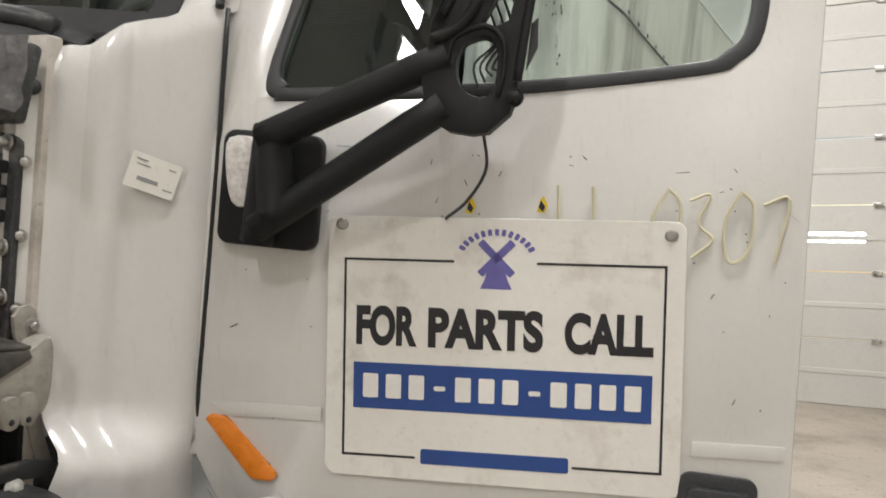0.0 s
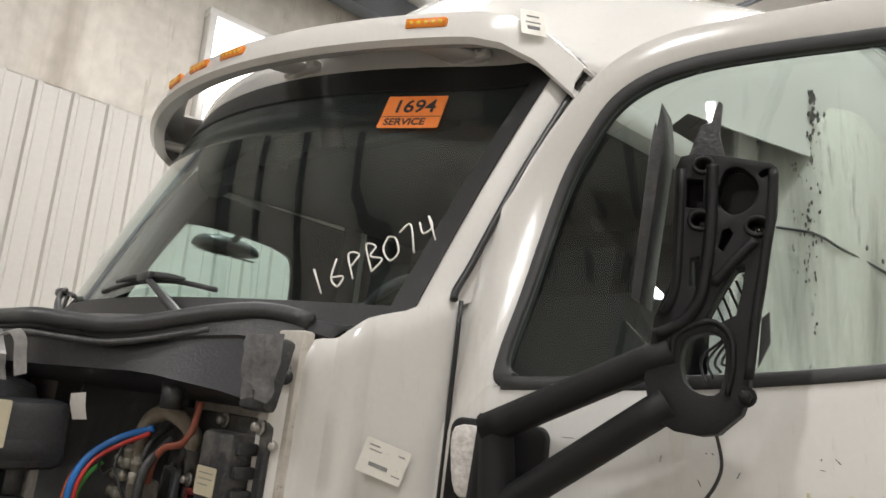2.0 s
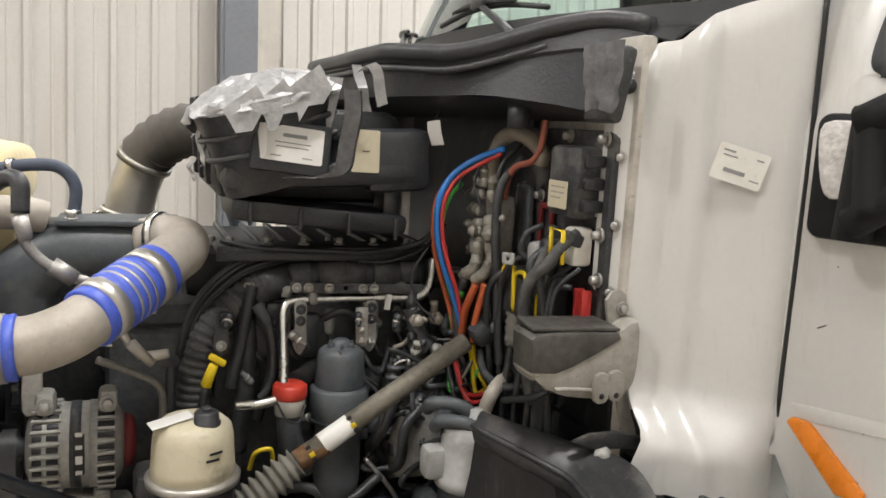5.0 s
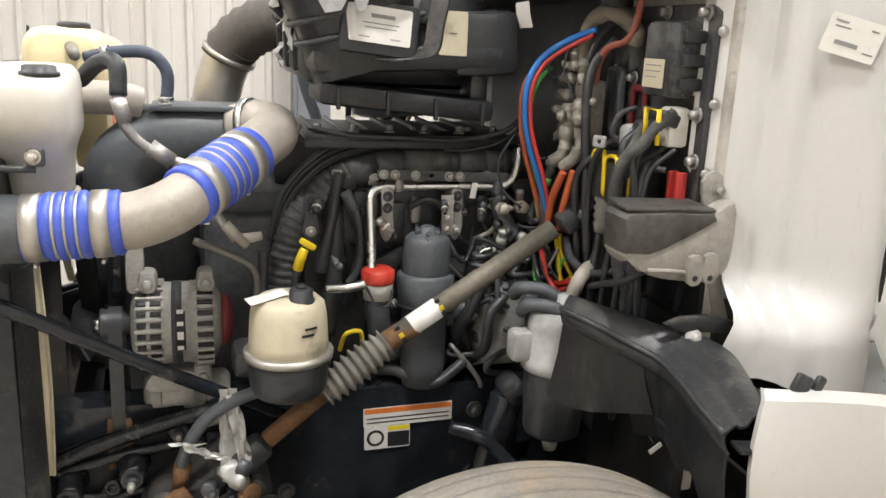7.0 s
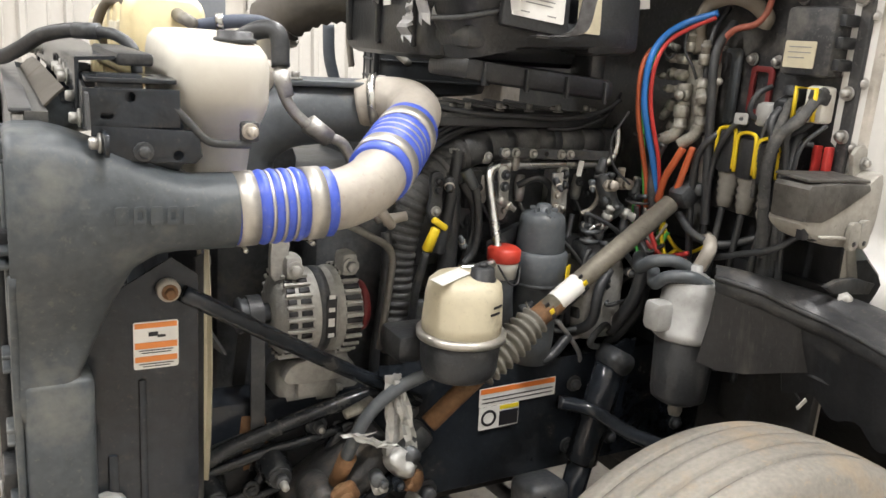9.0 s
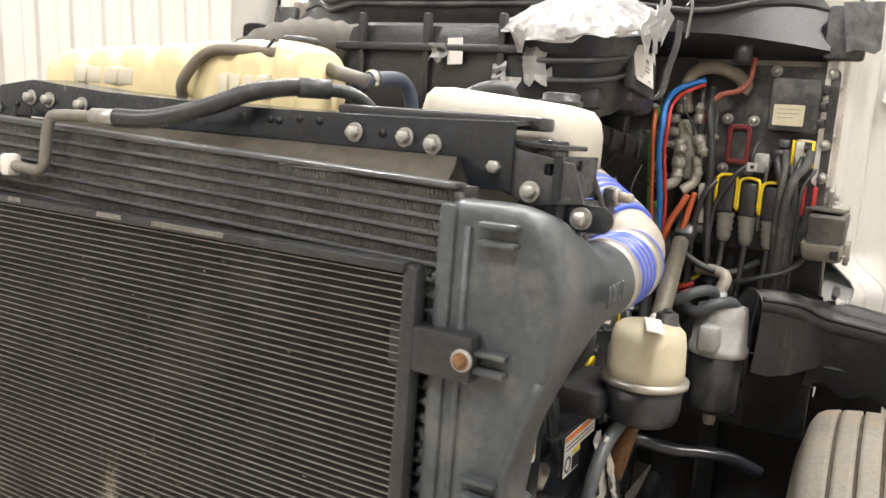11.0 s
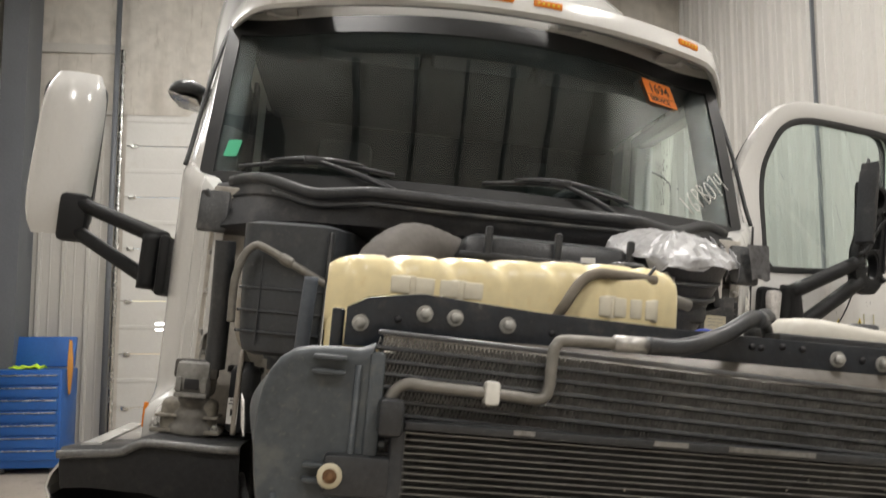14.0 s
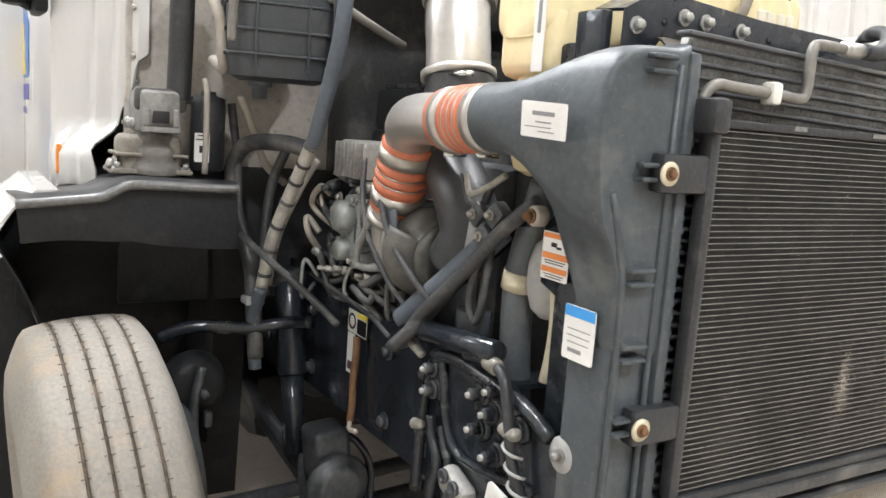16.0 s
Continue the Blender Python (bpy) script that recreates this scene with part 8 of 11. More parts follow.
# black hoses and looms crossing the panel
for pts, r in (([V(-0.35, -0.56, 1.72), V(-0.40, -0.57, 1.66), V(-0.41, -0.585, 1.56), V(-0.40, -0.59, 1.44), V(-0.39, -0.60, 1.30)], 0.010), ([V(-0.34, -0.60, 1.50), V(-0.40, -0.60, 1.49), V(-0.415, -0.575, 1.44), V(-0.40, -0.56, 1.34), V(-0.38, -0.56, 1.2)], 0.008),
               ([V(-0.34, -0.68, 1.53), V(-0.39, -0.67, 1.535), V(-0.41, -0.64, 1.50), V(-0.40, -0.605, 1.42), V(-0.39, -0.60, 1.28)], 0.0065), ([V(-0.35, -0.72, 1.30), V(-0.40, -0.66, 1.27), V(-0.42, -0.60, 1.28), V(-0.41, -0.54, 1.31)], 0.009),
               ([V(-0.35, -0.84, 1.36), V(-0.40, -0.80, 1.30), V(-0.42, -0.73, 1.27), V(-0.40, -0.65, 1.24)], 0.007), ([V(-0.34, -0.53, 1.75), V(-0.39, -0.545, 1.70), V(-0.40, -0.55, 1.60), V(-0.385, -0.56, 1.50)], 0.006)):
    part("panel_hose", tube(pts, r, 10, 8, ribs=0.0008, pitch=0.006), RUBBER, pan)
# brass valve block with air lines
vb = thing("air_valve_block", "dusty brass air fittings block with hoses", "valve block", (-0.41, -0.52, 1.45))
DUSTRED = material("dusty red hose", (0.30, 0.085, 0.055), 0.6, 0, 0.25, 14, 0.2, 80, (0.24, 0.16, 0.12), 0.35, 16)
BRASS = material("dusty brass", (0.33, 0.315, 0.275), 0.5, 0.3, 0.3, 20, 0.6, 80, (0.11, 0.10, 0.085), 0.5, 18)
part("block", box((-0.375, -0.520, 1.565), (0.045, 0.060, 0.15), 0.008), BRASS, vb, "dusty cast manifold")


def port(p, d, r, h):
    """A hexagonal nut, a collar and a barrel in one piece."""
    p, d, r = Vector(p), Vector(d).normalized(), r * 0.85
    bm = lathe(p, p + d, [(0, r * 0.9), (h * 0.08, r * 1.12), (h * 0.42, r * 1.12), (h * 0.46, r * 0.95)], 6)
    return part("fitting", lathe(p + d * h * 0.45, p + d, [(0, r * 0.85), (h * 0.25, r * 0.85), (h * 0.27, r * 0.98), (h * 0.40, r * 0.98), (h * 0.43, r * 0.68), (h * 0.58, r * 0.62)], 14, bm), BRASS, vb)


for p, d, r, h in (((-0.405, -0.500, 1.655), (0, 0, 1), 0.014, 0.045), ((-0.405, -0.498, 1.640), (0, 1, 0), 0.013, 0.06), ((-0.41, -0.502, 1.605), (0, 1, 0.1), 0.014, 0.05), ((-0.412, -0.505, 1.590), (0, -0.1, -1), 0.018, 0.055),
                   ((-0.41, -0.503, 1.575), (-0.4, 1, 0), 0.011, 0.045), ((-0.415, -0.51, 1.545), (0, 0, -1), 0.019, 0.06), ((-0.405, -0.545, 1.63), (0, 0, 1), 0.014, 0.05), ((-0.408, -0.548, 1.60), (-0.3, -0.5, -1), 0.016, 0.055),
                   ((-0.405, -0.55, 1.55), (0, -0.2, -1), 0.015, 0.055), ((-0.40, -0.47, 1.55), (-0.2, 0.6, -1), 0.013, 0.05), ((-0.41, -0.515, 1.565), (-1, 0, 0), 0.014, 0.03), ((-0.40, -0.46, 1.60), (0, 1, 0), 0.009, 0.05),
                   ((-0.40, -0.565, 1.60), (0, -1, 0), 0.010, 0.03), ((-0.395, -0.455, 1.66), (0, 1, 0.3), 0.009, 0.035), ((-0.40, -0.475, 1.505), (0, 0.4, -1), 0.012, 0.045)):
    port(p, d, r, h)
part("elbow", tube([V(-0.415, -0.512, 1.50), V(-0.42, -0.505, 1.482), V(-0.425, -0.49, 1.472), V(-0.43, -0.472, 1.462)], 0.014, 12), BRASS, vb)
part("elbow", tube([V(-0.407, -0.556, 1.505), V(-0.412, -0.552, 1.485), V(-0.42, -0.54, 1.472), V(-0.425, -0.528, 1.462)], 0.013, 12), BRASS, vb)
part("side_plate", plate(rounded(0.045, 0.16, 0.012, 4), 0.012, axes((-0.325, -0.555, 1.59), (0, -1, 0), (0, 0, 1)), (), 0.003), GREYP, vb, "grey cover plate")
part("strut", plate([(-0.012, -0.07), (0.016, -0.07), (0.020, 0.03), (-0.016, 0.03)], 0.008, axes((-0.385, -0.575, 1.455), (0.3, -0.95, 0), (0, 0, 1)), [rounded(0.009, 0.009, 0.004, 3, 0.002, -0.02)], 0.001), ALU, vb)
for pts, r, mt, nm in (([V(-0.385, -0.545, 1.738), V(-0.425, -0.492, 1.712), V(-0.470, -0.478, 1.675), V(-0.497, -0.480, 1.625), V(-0.497, -0.478, 1.56), V(-0.486, -0.482, 1.505), V(-0.458, -0.485, 1.43), V(-0.435, -0.484, 1.365), V(-0.425, -0.48, 1.31)], 0.0072, BLUEW, "blue air line"),
                       ([V(-0.47, -0.452, 1.655), V(-0.492, -0.458, 1.628), V(-0.500, -0.462, 1.58), V(-0.494, -0.466, 1.51), V(-0.468, -0.466, 1.43), V(-0.446, -0.466, 1.365), V(-0.435, -0.462, 1.31)], 0.0058, ORANGEW, "orange air line"),
                       ([V(-0.435, -0.452, 1.66), V(-0.462, -0.452, 1.63), V(-0.476, -0.450, 1.575), V(-0.474, -0.456, 1.50), V(-0.458, -0.458, 1.42), V(-0.436, -0.458, 1.32)], 0.0050, GREENW, "green air line"),
                       ([V(-0.392, -0.548, 1.728), V(-0.425, -0.503, 1.700), V(-0.465, -0.490, 1.668), V(-0.490, -0.492, 1.622), V(-0.490, -0.490, 1.56), V(-0.479, -0.494, 1.505), V(-0.452, -0.497, 1.43), V(-0.430, -0.494, 1.35)], 0.0046, REDW, "red air line"),
                       ([V(-0.43, -0.545, 1.455), V(-0.436, -0.532, 1.425), V(-0.438, -0.512, 1.385), V(-0.434, -0.495, 1.33)], 0.0082, ORANGEW, "orange air hose"),
                       ([V(-0.415, -0.558, 1.46), V(-0.42, -0.552, 1.425), V(-0.425, -0.542, 1.375), V(-0.42, -0.525, 1.33)], 0.0075, ORANGEW, "orange air hose"),
                       ([V(-0.43, -0.485, 1.458), V(-0.436, -0.472, 1.42), V(-0.44, -0.475, 1.37), V(-0.43, -0.48, 1.31)], 0.0105, DUSTB, "black air hose"),
                       ([V(-0.385, -0.56, 1.635), V(-0.382, -0.563, 1.675), V(-0.375, -0.585, 1.705), V(-0.362, -0.625, 1.718), V(-0.355, -0.645, 1.745), V(-0.35, -0.65, 1.80)], 0.0068, DUSTRED, "dusty red heater line"),
                       ([V(-0.385, -0.512, 1.655), V(-0.388, -0.500, 1.70), V(-0.380, -0.512, 1.752), V(-0.368, -0.555, 1.772), V(-0.355, -0.605, 1.760), V(-0.345, -0.635, 1.735), V(-0.343, -0.628, 1.715)], 0.0165, SHAFTG, "dusty brown heater hose")):
    part("line", tube(pts, r, 12, 8), mt, vb, nm)
part("green_sleeve", rod((-0.436, -0.474, 1.43), (-0.438, -0.4735, 1.415), 0.0115, None, 12), GREENW, vb)
for pts in (([V(-0.43, -0.452, 1.69), V(-0.445, -0.46, 1.66), V(-0.44, -0.475, 1.64), V(-0.425, -0.48, 1.65)]), ([V(-0.50, -0.44, 1.52), V(-0.53, -0.43, 1.46), V(-0.52, -0.435, 1.40), V(-0.48, -0.45, 1.36)]), ([V(-0.42, -0.50, 1.70), V(-0.435, -0.515, 1.66), V(-0.43, -0.535, 1.63), V(-0.415, -0.54, 1.60)])):
    part("thin_line", tube(pts, 0.003, 6), RUBBER, vb)
part("white_tag", plate([(-0.02, -0.012), (0.02, -0.012), (0.022, 0.012), (-0.018, 0.012)], 0.001, axes((-0.365, -0.525, 1.762), (0, -1, 0.3), (0, 0.3, 1))), PAPER, vb, smooth=0)
for z in (1.47, 1.32):
    part("cable_tie", lathe((-0.455, -0.456, z), (-0.455, -0.456, z + 0.01), [(0, 0.027), (0, 0.029), (0.005, 0.029), (0.005, 0.027)], 14, None, False), RUBBER, vb)
bm = bmesh.new()
random.seed(8)
for k in range(12):
    a = V(-0.44 + random.uniform(-0.02, 0.04), -0.46 + random.uniform(-0.04, 0.03), 1.31)
    mt = (GREENW, YELLOWP, RUBBER, REDW, RUBBER, BRASS)[k % 6]
    q = a + V(random.uniform(0.0, 0.08), random.uniform(-0.16, -0.02), random.uniform(-0.10, -0.02))
    part("wire", tube([a, a + V(0.01, 0, -0.05), a.lerp(q, 0.5) + V(0, 0, -0.06), q], random.uniform(0.003, 0.006), 6), mt, vb)

# hanging white tag under the cowl
tg = thing("hanging_tag", "white paper tag hanging under the cowl", "tag", (-0.5, -0.42, 1.72))
part("paper", sheet([[V(-0.515, -0.43, 1.785), V(-0.49, -0.44, 1.79)], [V(-0.515, -0.435, 1.765), V(-0.488, -0.445, 1.765)], [V(-0.502, -0.43, 1.735), V(-0.478, -0.44, 1.738)]], 0.001), PAPER, tg)
part("string", tube([V(-0.5, -0.435, 1.787), V(-0.49, -0.43, 1.81)], 0.0015, 5), INKBLACK, tg)
part("knob", rod((-0.40, -0.63, 1.83), (-0.40, -0.63, 1.78), 0.022, 0.02, 14), RUBBER, pan)

# water separator
ws = thing("fuel_separator", "light grey fuel separator head over a dark bowl", "fuel filter", (-0.47, -0.67, 0.93))
part("head", lathe((-0.47, -0.67, 1.08), (-0.47, -0.67, 2), [(0, 0.066), (0.004, 0.071), (0.022, 0.071), (0.025, 0.066), (0.09, 0.062), (0.118, 0.058), (0.124, 0.04)], 32), LIGHTG, ws, "light grey head")
part("bowl", lathe((-0.47, -0.67, 0.935), (-0.47, -0.67, 2), [(0, 0.04), (0.01, 0.056), (0.02, 0.058), (0.145, 0.064), (0.148, 0.06)], 32), BLACKP, ws, "dark translucent bowl")
part("drain", lathe((-0.47, -0.67, 0.90), (-0.47, -0.67, 2), [(0, 0.012), (0.012, 0.016), (0.035, 0.014)], 12), BRASS, ws)
part("side_lug", box((-0.545, -0.66, 1.13), (0.05, 0.05, 0.065), 0.014), LIGHTG, ws)
part("top_port", lathe((-0.46, -0.66, 1.2), (-0.46, -0.66, 2), [(0, 0.03), (0.01, 0.03), (0.012, 0.016), (0.03, 0.014)], 6), LIGHTG, ws)
for dy, z in ((-0.03, 1.215), (0.02, 1.235)):
    part("hose", tube([V(-0.46, -0.67 + dy, z - 0.02), V(-0.50, -0.66 + dy, z), V(-0.535, -0.63 + dy, z - 0.005), V(-0.53, -0.59 + dy, z - 0.03), V(-0.49, -0.54 + dy, z - 0.02)], 0.014, 10, ribs=0.0015, pitch=0.007), GREYP, ws)
part("elbow", tube([V(-0.44, -0.65, 1.22), V(-0.43, -0.66, 1.26), V(-0.40, -0.63, 1.27), V(-0.36, -0.58, 1.265)], 0.015, 10), DULL, ws)

# cast bracket for the hood latch and inner fender panels
def latch_box(x, y, z):
    """The right latch: a rounded casting with teeth over a crumpled grey boot."""
    t = thing("hood_latch", "dusty cast hood latch bracket over a crumpled boot", "bracket", (x, y, z))
    cast = material("grimy grey casting", (0.25, 0.245, 0.23), 0.6, 0.1, 0.3, 9, 0.5, 70, (0.10, 0.095, 0.085), 0.4, 14)
    boot = material("crumpled grey boot", (0.16, 0.152, 0.135), 0.7, 0, 0.3, 9, 0.6, 60, (0.08, 0.075, 0.066), 0.4, 10)
    side = [(-0.055, 0.046), (0.0, 0.050), (0.095, 0.045), (0.10, -0.03), (0.07, -0.05), (-0.03, -0.045), (-0.058, -0.02)]
    part("casting", plate(smooth_ring(side, 3), 0.09, axes((x, y + 0.045, z), (1, 0, 0), (0, 0, 1)), (), 0.010), cast, t)
    for k in (-0.034, 0.034):
        part("tooth", box((x - 0.060, y + k, z - 0.012), (0.022, 0.016, 0.042), 0.005), cast, t)
    # black block paints the dark opening between the teeth
    part("slot", box((x - 0.0585, y, z - 0.010), (0.006, 0.040, 0.030), 0.002), INKBLACK, t)
    part("lower_bar", box((x - 0.060, y, z - 0.040), (0.020, 0.088, 0.014), 0.004), cast, t)
    for k in (0.03, 0.085):
        part("boss", rod((x + k, y + 0.04, z - 0.030), (x + k, y + 0.055, z - 0.030), 0.014, None, 14, None, 0.003), LIGHTG, t)
        part("boss_bolt", bolt((x + k, y + 0.055, z - 0.030), (0, 1, 0), 0.007, 0.006), ALU, t)
    rows = []
    for i in range(13):
        u = i / 12
        r = 0.036 + 0.026 * u + 0.004 * math.sin(16 * u)
        rows.append([V(x + 0.01 + r * math.cos(a) * (1 + 0.12 * noise.noise(V(3 * math.cos(a), 3 * math.sin(a), 4 * u))), y + r * 1.05 * math.sin(a) * (1 + 0.12 * noise.noise(V(3 * math.cos(a), 3 * math.sin(a), 4 * u + 9))), z - 0.045 - 0.105 * u) for a in [2 * math.pi * k / 28 for k in range(29)]])
    part("boot", sheet(rows, 0.003), boot, t, "crumpled grey rubber boot", smooth=60)


latch_box(-0.45, 0.82, 1.365)


EDGEG = material("scuffed grey edge", (0.13, 0.13, 0.128), 0.35, 0.2, 0.4, 20, 0.4, 90, (0.32, 0.30, 0.27), 0.35, 18)


def right_fender():
    f = thing("inner_fender", "black plastic inner fender with a scuffed grey edge", "fender liner", (-0.35, 0.85, 0.95))
    line = [(-0.60, 0.66), (-0.60, 0.72), (-0.60, 0.843), (-0.597, 0.905), (-0.595, 0.938), (-0.59, 0.967), (-0.57, 1.05), (-0.55, 1.13)]
    zt = [1.197, 1.196, 1.200, 1.199, 1.184, 1.170, 1.158, 1.148]
    zb = [1.05, 1.05, 1.06, 1.07, 1.07, 1.07, 1.07, 1.06]
    top = spline([V(x, y, z) for (x, y), z in zip(line, zt)], 4)
    low = spline([V(x + 0.01, y - 0.01, z) for (x, y), z in zip(line, zb)], 4)
    part("apron", sheet([top, [a.lerp(b, 0.5) + V(-0.008, 0, 0) for a, b in zip(top, low)], low], 0.005), FENDB, f)
    back = [p + V(0.30, 0, 0) for p in top]
    part("shelf", sheet([top, [p + V(-0.012, 0, 0.008) for p in top], [p + V(0.02, 0, 0.018) for p in top], [a.lerp(b, 0.4) + V(0, 0, 0.012) for a, b in zip(top, back)], back], 0.005), BLACKP, f, "dusty black shelf")
    part("edge_bead", tube([p + V(-0.012, 0, 0.002) for p in top], 0.011, 10, 2), EDGEG, f, "scuffed grey rolled edge")
    part("wheel_arch", sheet([[V(-0.60 - 0.60 * math.cos(t), y, 0.52 + 0.62 * math.sin(t)) for t in [math.pi * (0.60 + 0.40 * k / 14) for k in range(15)]] for y in (0.66, 0.9, 1.10)], 0.006), FENDB, f, "black wheel arch liner")
    part("fender_wall", sheet([[V(-0.34 + 0.16 * k, y + 0.02 * math.sin(2 * k), z) for k in range(5)] for y, z in ((0.66, 1.2), (0.64, 1.0), (0.635, 0.8), (0.64, 0.45))], 0.005), FENDB, f)
    # black sheet added behind the wheel, hides the lit floor and darkens the well
    part("well_screen", sheet([[V(-0.02 - 0.02 * k, y, 0.14 + 0.24 * k) for k in range(5)] for y in (0.45, 0.8, 1.13, 1.14)], 0.006), FENDB, f, "added black sheet that keeps the wheel well dark")
    part("fixing", bolt((-0.45, 0.915, 1.235), (-0.2, 1, 0.3), 0.014, 0.012), ALU, f)
    return f


# left side: apron, shelf and the flared lip that runs out to the step fairing
lf = thing("inner_fender", "black plastic inner fender with a scuffed flared lip", "fender liner", (-0.42, -0.9, 1.0))
SCUFF = material("scuffed black liner", (0.030, 0.031, 0.033), 0.4, 0, 0.35, 8, 0.5, 90, (0.20, 0.18, 0.15), 0.3, 8)
APRON = material("dust-streaked liner", (0.016, 0.016, 0.017), 0.5, 0, 0.4, 14, 0.4, 70, (0.11, 0.10, 0.085), 0.32, 16, streak=True)
part("apron", sheet([[V(-0.505, -0.762, 1.228), V(-0.50, -0.80, 1.226), V(-0.475, -0.84, 1.222), V(-0.44, -0.87, 1.21), V(-0.41, -0.885, 1.19)],
                     [V(-0.512, -0.762, 1.15), V(-0.50, -0.80, 1.148), V(-0.47, -0.84, 1.145), V(-0.43, -0.875, 1.14), V(-0.40, -0.895, 1.13)],
                     [V(-0.526, -0.758, 1.063), V(-0.505, -0.795, 1.056), V(-0.47, -0.835, 1.06), V(-0.42, -0.875, 1.072), V(-0.385, -0.905, 1.08)]], 0.005), APRON, lf, "dusty black apron panel")
shelf_in = spline([V(-0.47, -0.72, 1.246), V(-0.455, -0.775, 1.25), V(-0.425, -0.815, 1.246), V(-0.375, -0.845, 1.234), V(-0.335, -0.880, 1.226), V(-0.31, -0.90, 1.226), V(-0.292, -0.97, 1.218), V(-0.315, -1.06, 1.206), V(-0.352, -1.152, 1.192)], 5)
shelf_out = spline([V(-0.508, -0.758, 1.236), V(-0.50, -0.80, 1.236), V(-0.472, -0.845, 1.228), V(-0.435, -0.870, 1.210), V(-0.408, -0.895, 1.198), V(-0.395, -0.925, 1.192), V(-0.40, -1.0, 1.186), V(-0.412, -1.08, 1.178), V(-0.418, -1.148, 1.170)], 5)
rows = []
for i in range(9):
    u = i / 8
    rows.append([a.lerp(b, u) + V(0, 0, 0.012 * math.sin(math.pi * u) - 0.016 * math.exp(-((u - 0.55) / 0.13) ** 2) * min(1.0, max(0.0, (-0.86 - a.y) / 0.06))) for a, b in zip(shelf_in, shelf_out)])
rows.append([p + V(-0.006, -0.004, -0.008) for p in shelf_out])
rows.append([p + V(-0.002, -0.006, -0.026) for p in shelf_out])
rows.append([p + V(0.008, -0.004, -0.036) for p in shelf_out])
part("shelf", sheet(rows, 0.004), SCUFF, lf, "scuffed flared lip with a rounded edge", smooth=60)
part("edge_bead", tube([p + V(-0.004, -0.004, 0.001) for p in shelf_out], 0.006, 8, 1), SCUFF, lf)
part("brace", plate([(-0.355, 1.235), (-0.25, 1.225), (-0.235, 1.245), (-0.30, 1.262), (-0.35, 1.262), (-0.385, 1.25)], 0.012, axes((0, -0.895, 0), (1, 0, 0), (0, 0, 1)), (), 0.003), SCUFF, lf)
part("fixing", lathe((-0.326, -0.908, 1.222), (-0.34, -1.0, 1.262), [(0, 0.016), (0.004, 0.016), (0.005, 0.010), (0.014, 0.009), (0.016, 0.006)], 20), ALUC, lf, "dull fixing bolt with a washer")
part("bead_end", box((-0.375, -1.165, 1.150), (0.07, 0.03, 0.008), 0.003, rot=(6, 8, 0)), FENDB, lf)
face = [p for p in shelf_out if p.y < -0.872]
rows = [[p + V(0.006, 0.002, -0.030) for p in face]] + [[p + V(0.006 + d, 0.004 + 0.3 * d, -0.030 - h + 0.012 * math.sin(60 * p.y)) for p in face] for d, h in ((0.004, 0.05), (0.012, 0.10), (0.03, 0.145))]
part("arch_face", sheet(rows, 0.005), FENDB, lf, "black arch face under the lip")
part("wheel_arch", sheet([[V(-0.60 - 0.60 * math.cos(t), -y, 0.52 + 0.60 * math.sin(t)) for t in [math.pi * (0.62 + 0.38 * k / 14) for k in range(15)]] for y in (0.62, 0.80, 0.95)], 0.006), FENDB, lf, "black wheel arch liner")
part("fender_wall", sheet([[V(-0.36 + 0.16 * k, -(y + 0.02 * math.sin(2 * k)), z) for k in range(5)] for y, z in ((0.66, 1.2), (0.64, 1.0), (0.635, 0.8), (0.64, 0.45))], 0.005), FENDB, lf)
# same added sheet on this side, to keep the wheel well dark
part("well_screen", sheet([[V(-0.02 - 0.02 * k, -y, 0.14 + 0.24 * k) for k in range(5)] for y in (0.45, 0.8, 1.04)], 0.006), FENDB, lf, "added black sheet that keeps the wheel well dark")
part("loose_clip", tube([V(-0.385, -0.86, 1.055), V(-0.375, -0.875, 1.03), V(-0.365, -0.885, 1.012)], 0.002, 6), RUBBER, lf)
part("loose_tag", box((-0.362, -0.888, 1.004), (0.028, 0.004, 0.009), 0.001, rot=(0, -35, 0)), WHITEP, lf)
# hood latch: a grimy cover over a pale casting
CAST2 = material("pale dusty casting", (0.34, 0.325, 0.29), 0.6, 0.15, 0.2, 12, 0.5, 70, (0.17, 0.155, 0.13), 0.3, 10)
COVER = material("grimy latch cover", (0.075, 0.071, 0.064), 0.5, 0.1, 0.45, 14, 0.9, 60, (0.035, 0.033, 0.031), 0.5, 10)
hl = thing("hood_latch", "grimy cover over a pale cast hood latch bracket", "bracket", (-0.40, -0.86, 1.35))
lm = axes((-0.40, -0.905, 1.40), (1, 0, 0), (0, 0, 1))
part("casting", plate(smooth_ring([(-0.070, -0.020), (0.0, -0.008), (0.07, 0.028), (0.128, 0.062), (0.135, -0.02), (0.122, -0.065), (0.08, -0.078), (0.0, -0.070), (-0.055, -0.048)], 3), 0.085, lm @ pose(0, 0, -0.085), (), 0.010), CAST2, hl, "pale cast bracket")
part("cover", plate([(-0.080, 0.030), (-0.074, 0.038), (0.0, 0.040), (0.088, 0.036), (0.094, 0.024), (0.06, 0.006), (0.0, -0.022), (-0.030, -0.032), (-0.076, -0.028)], 0.080, lm @ pose(0, 0.006, -0.076), (), 0.006), COVER, hl, "grimy dark cover")
part("cover_top", plate([(-0.076, 0.0), (0.09, -0.004), (0.085, 0.074), (-0.07, 0.078)], 0.006, axes((-0.40, -0.900, 1.446), (1, 0, -0.02), (0, 1, 0.05)), (), 0.002), COVER, hl)
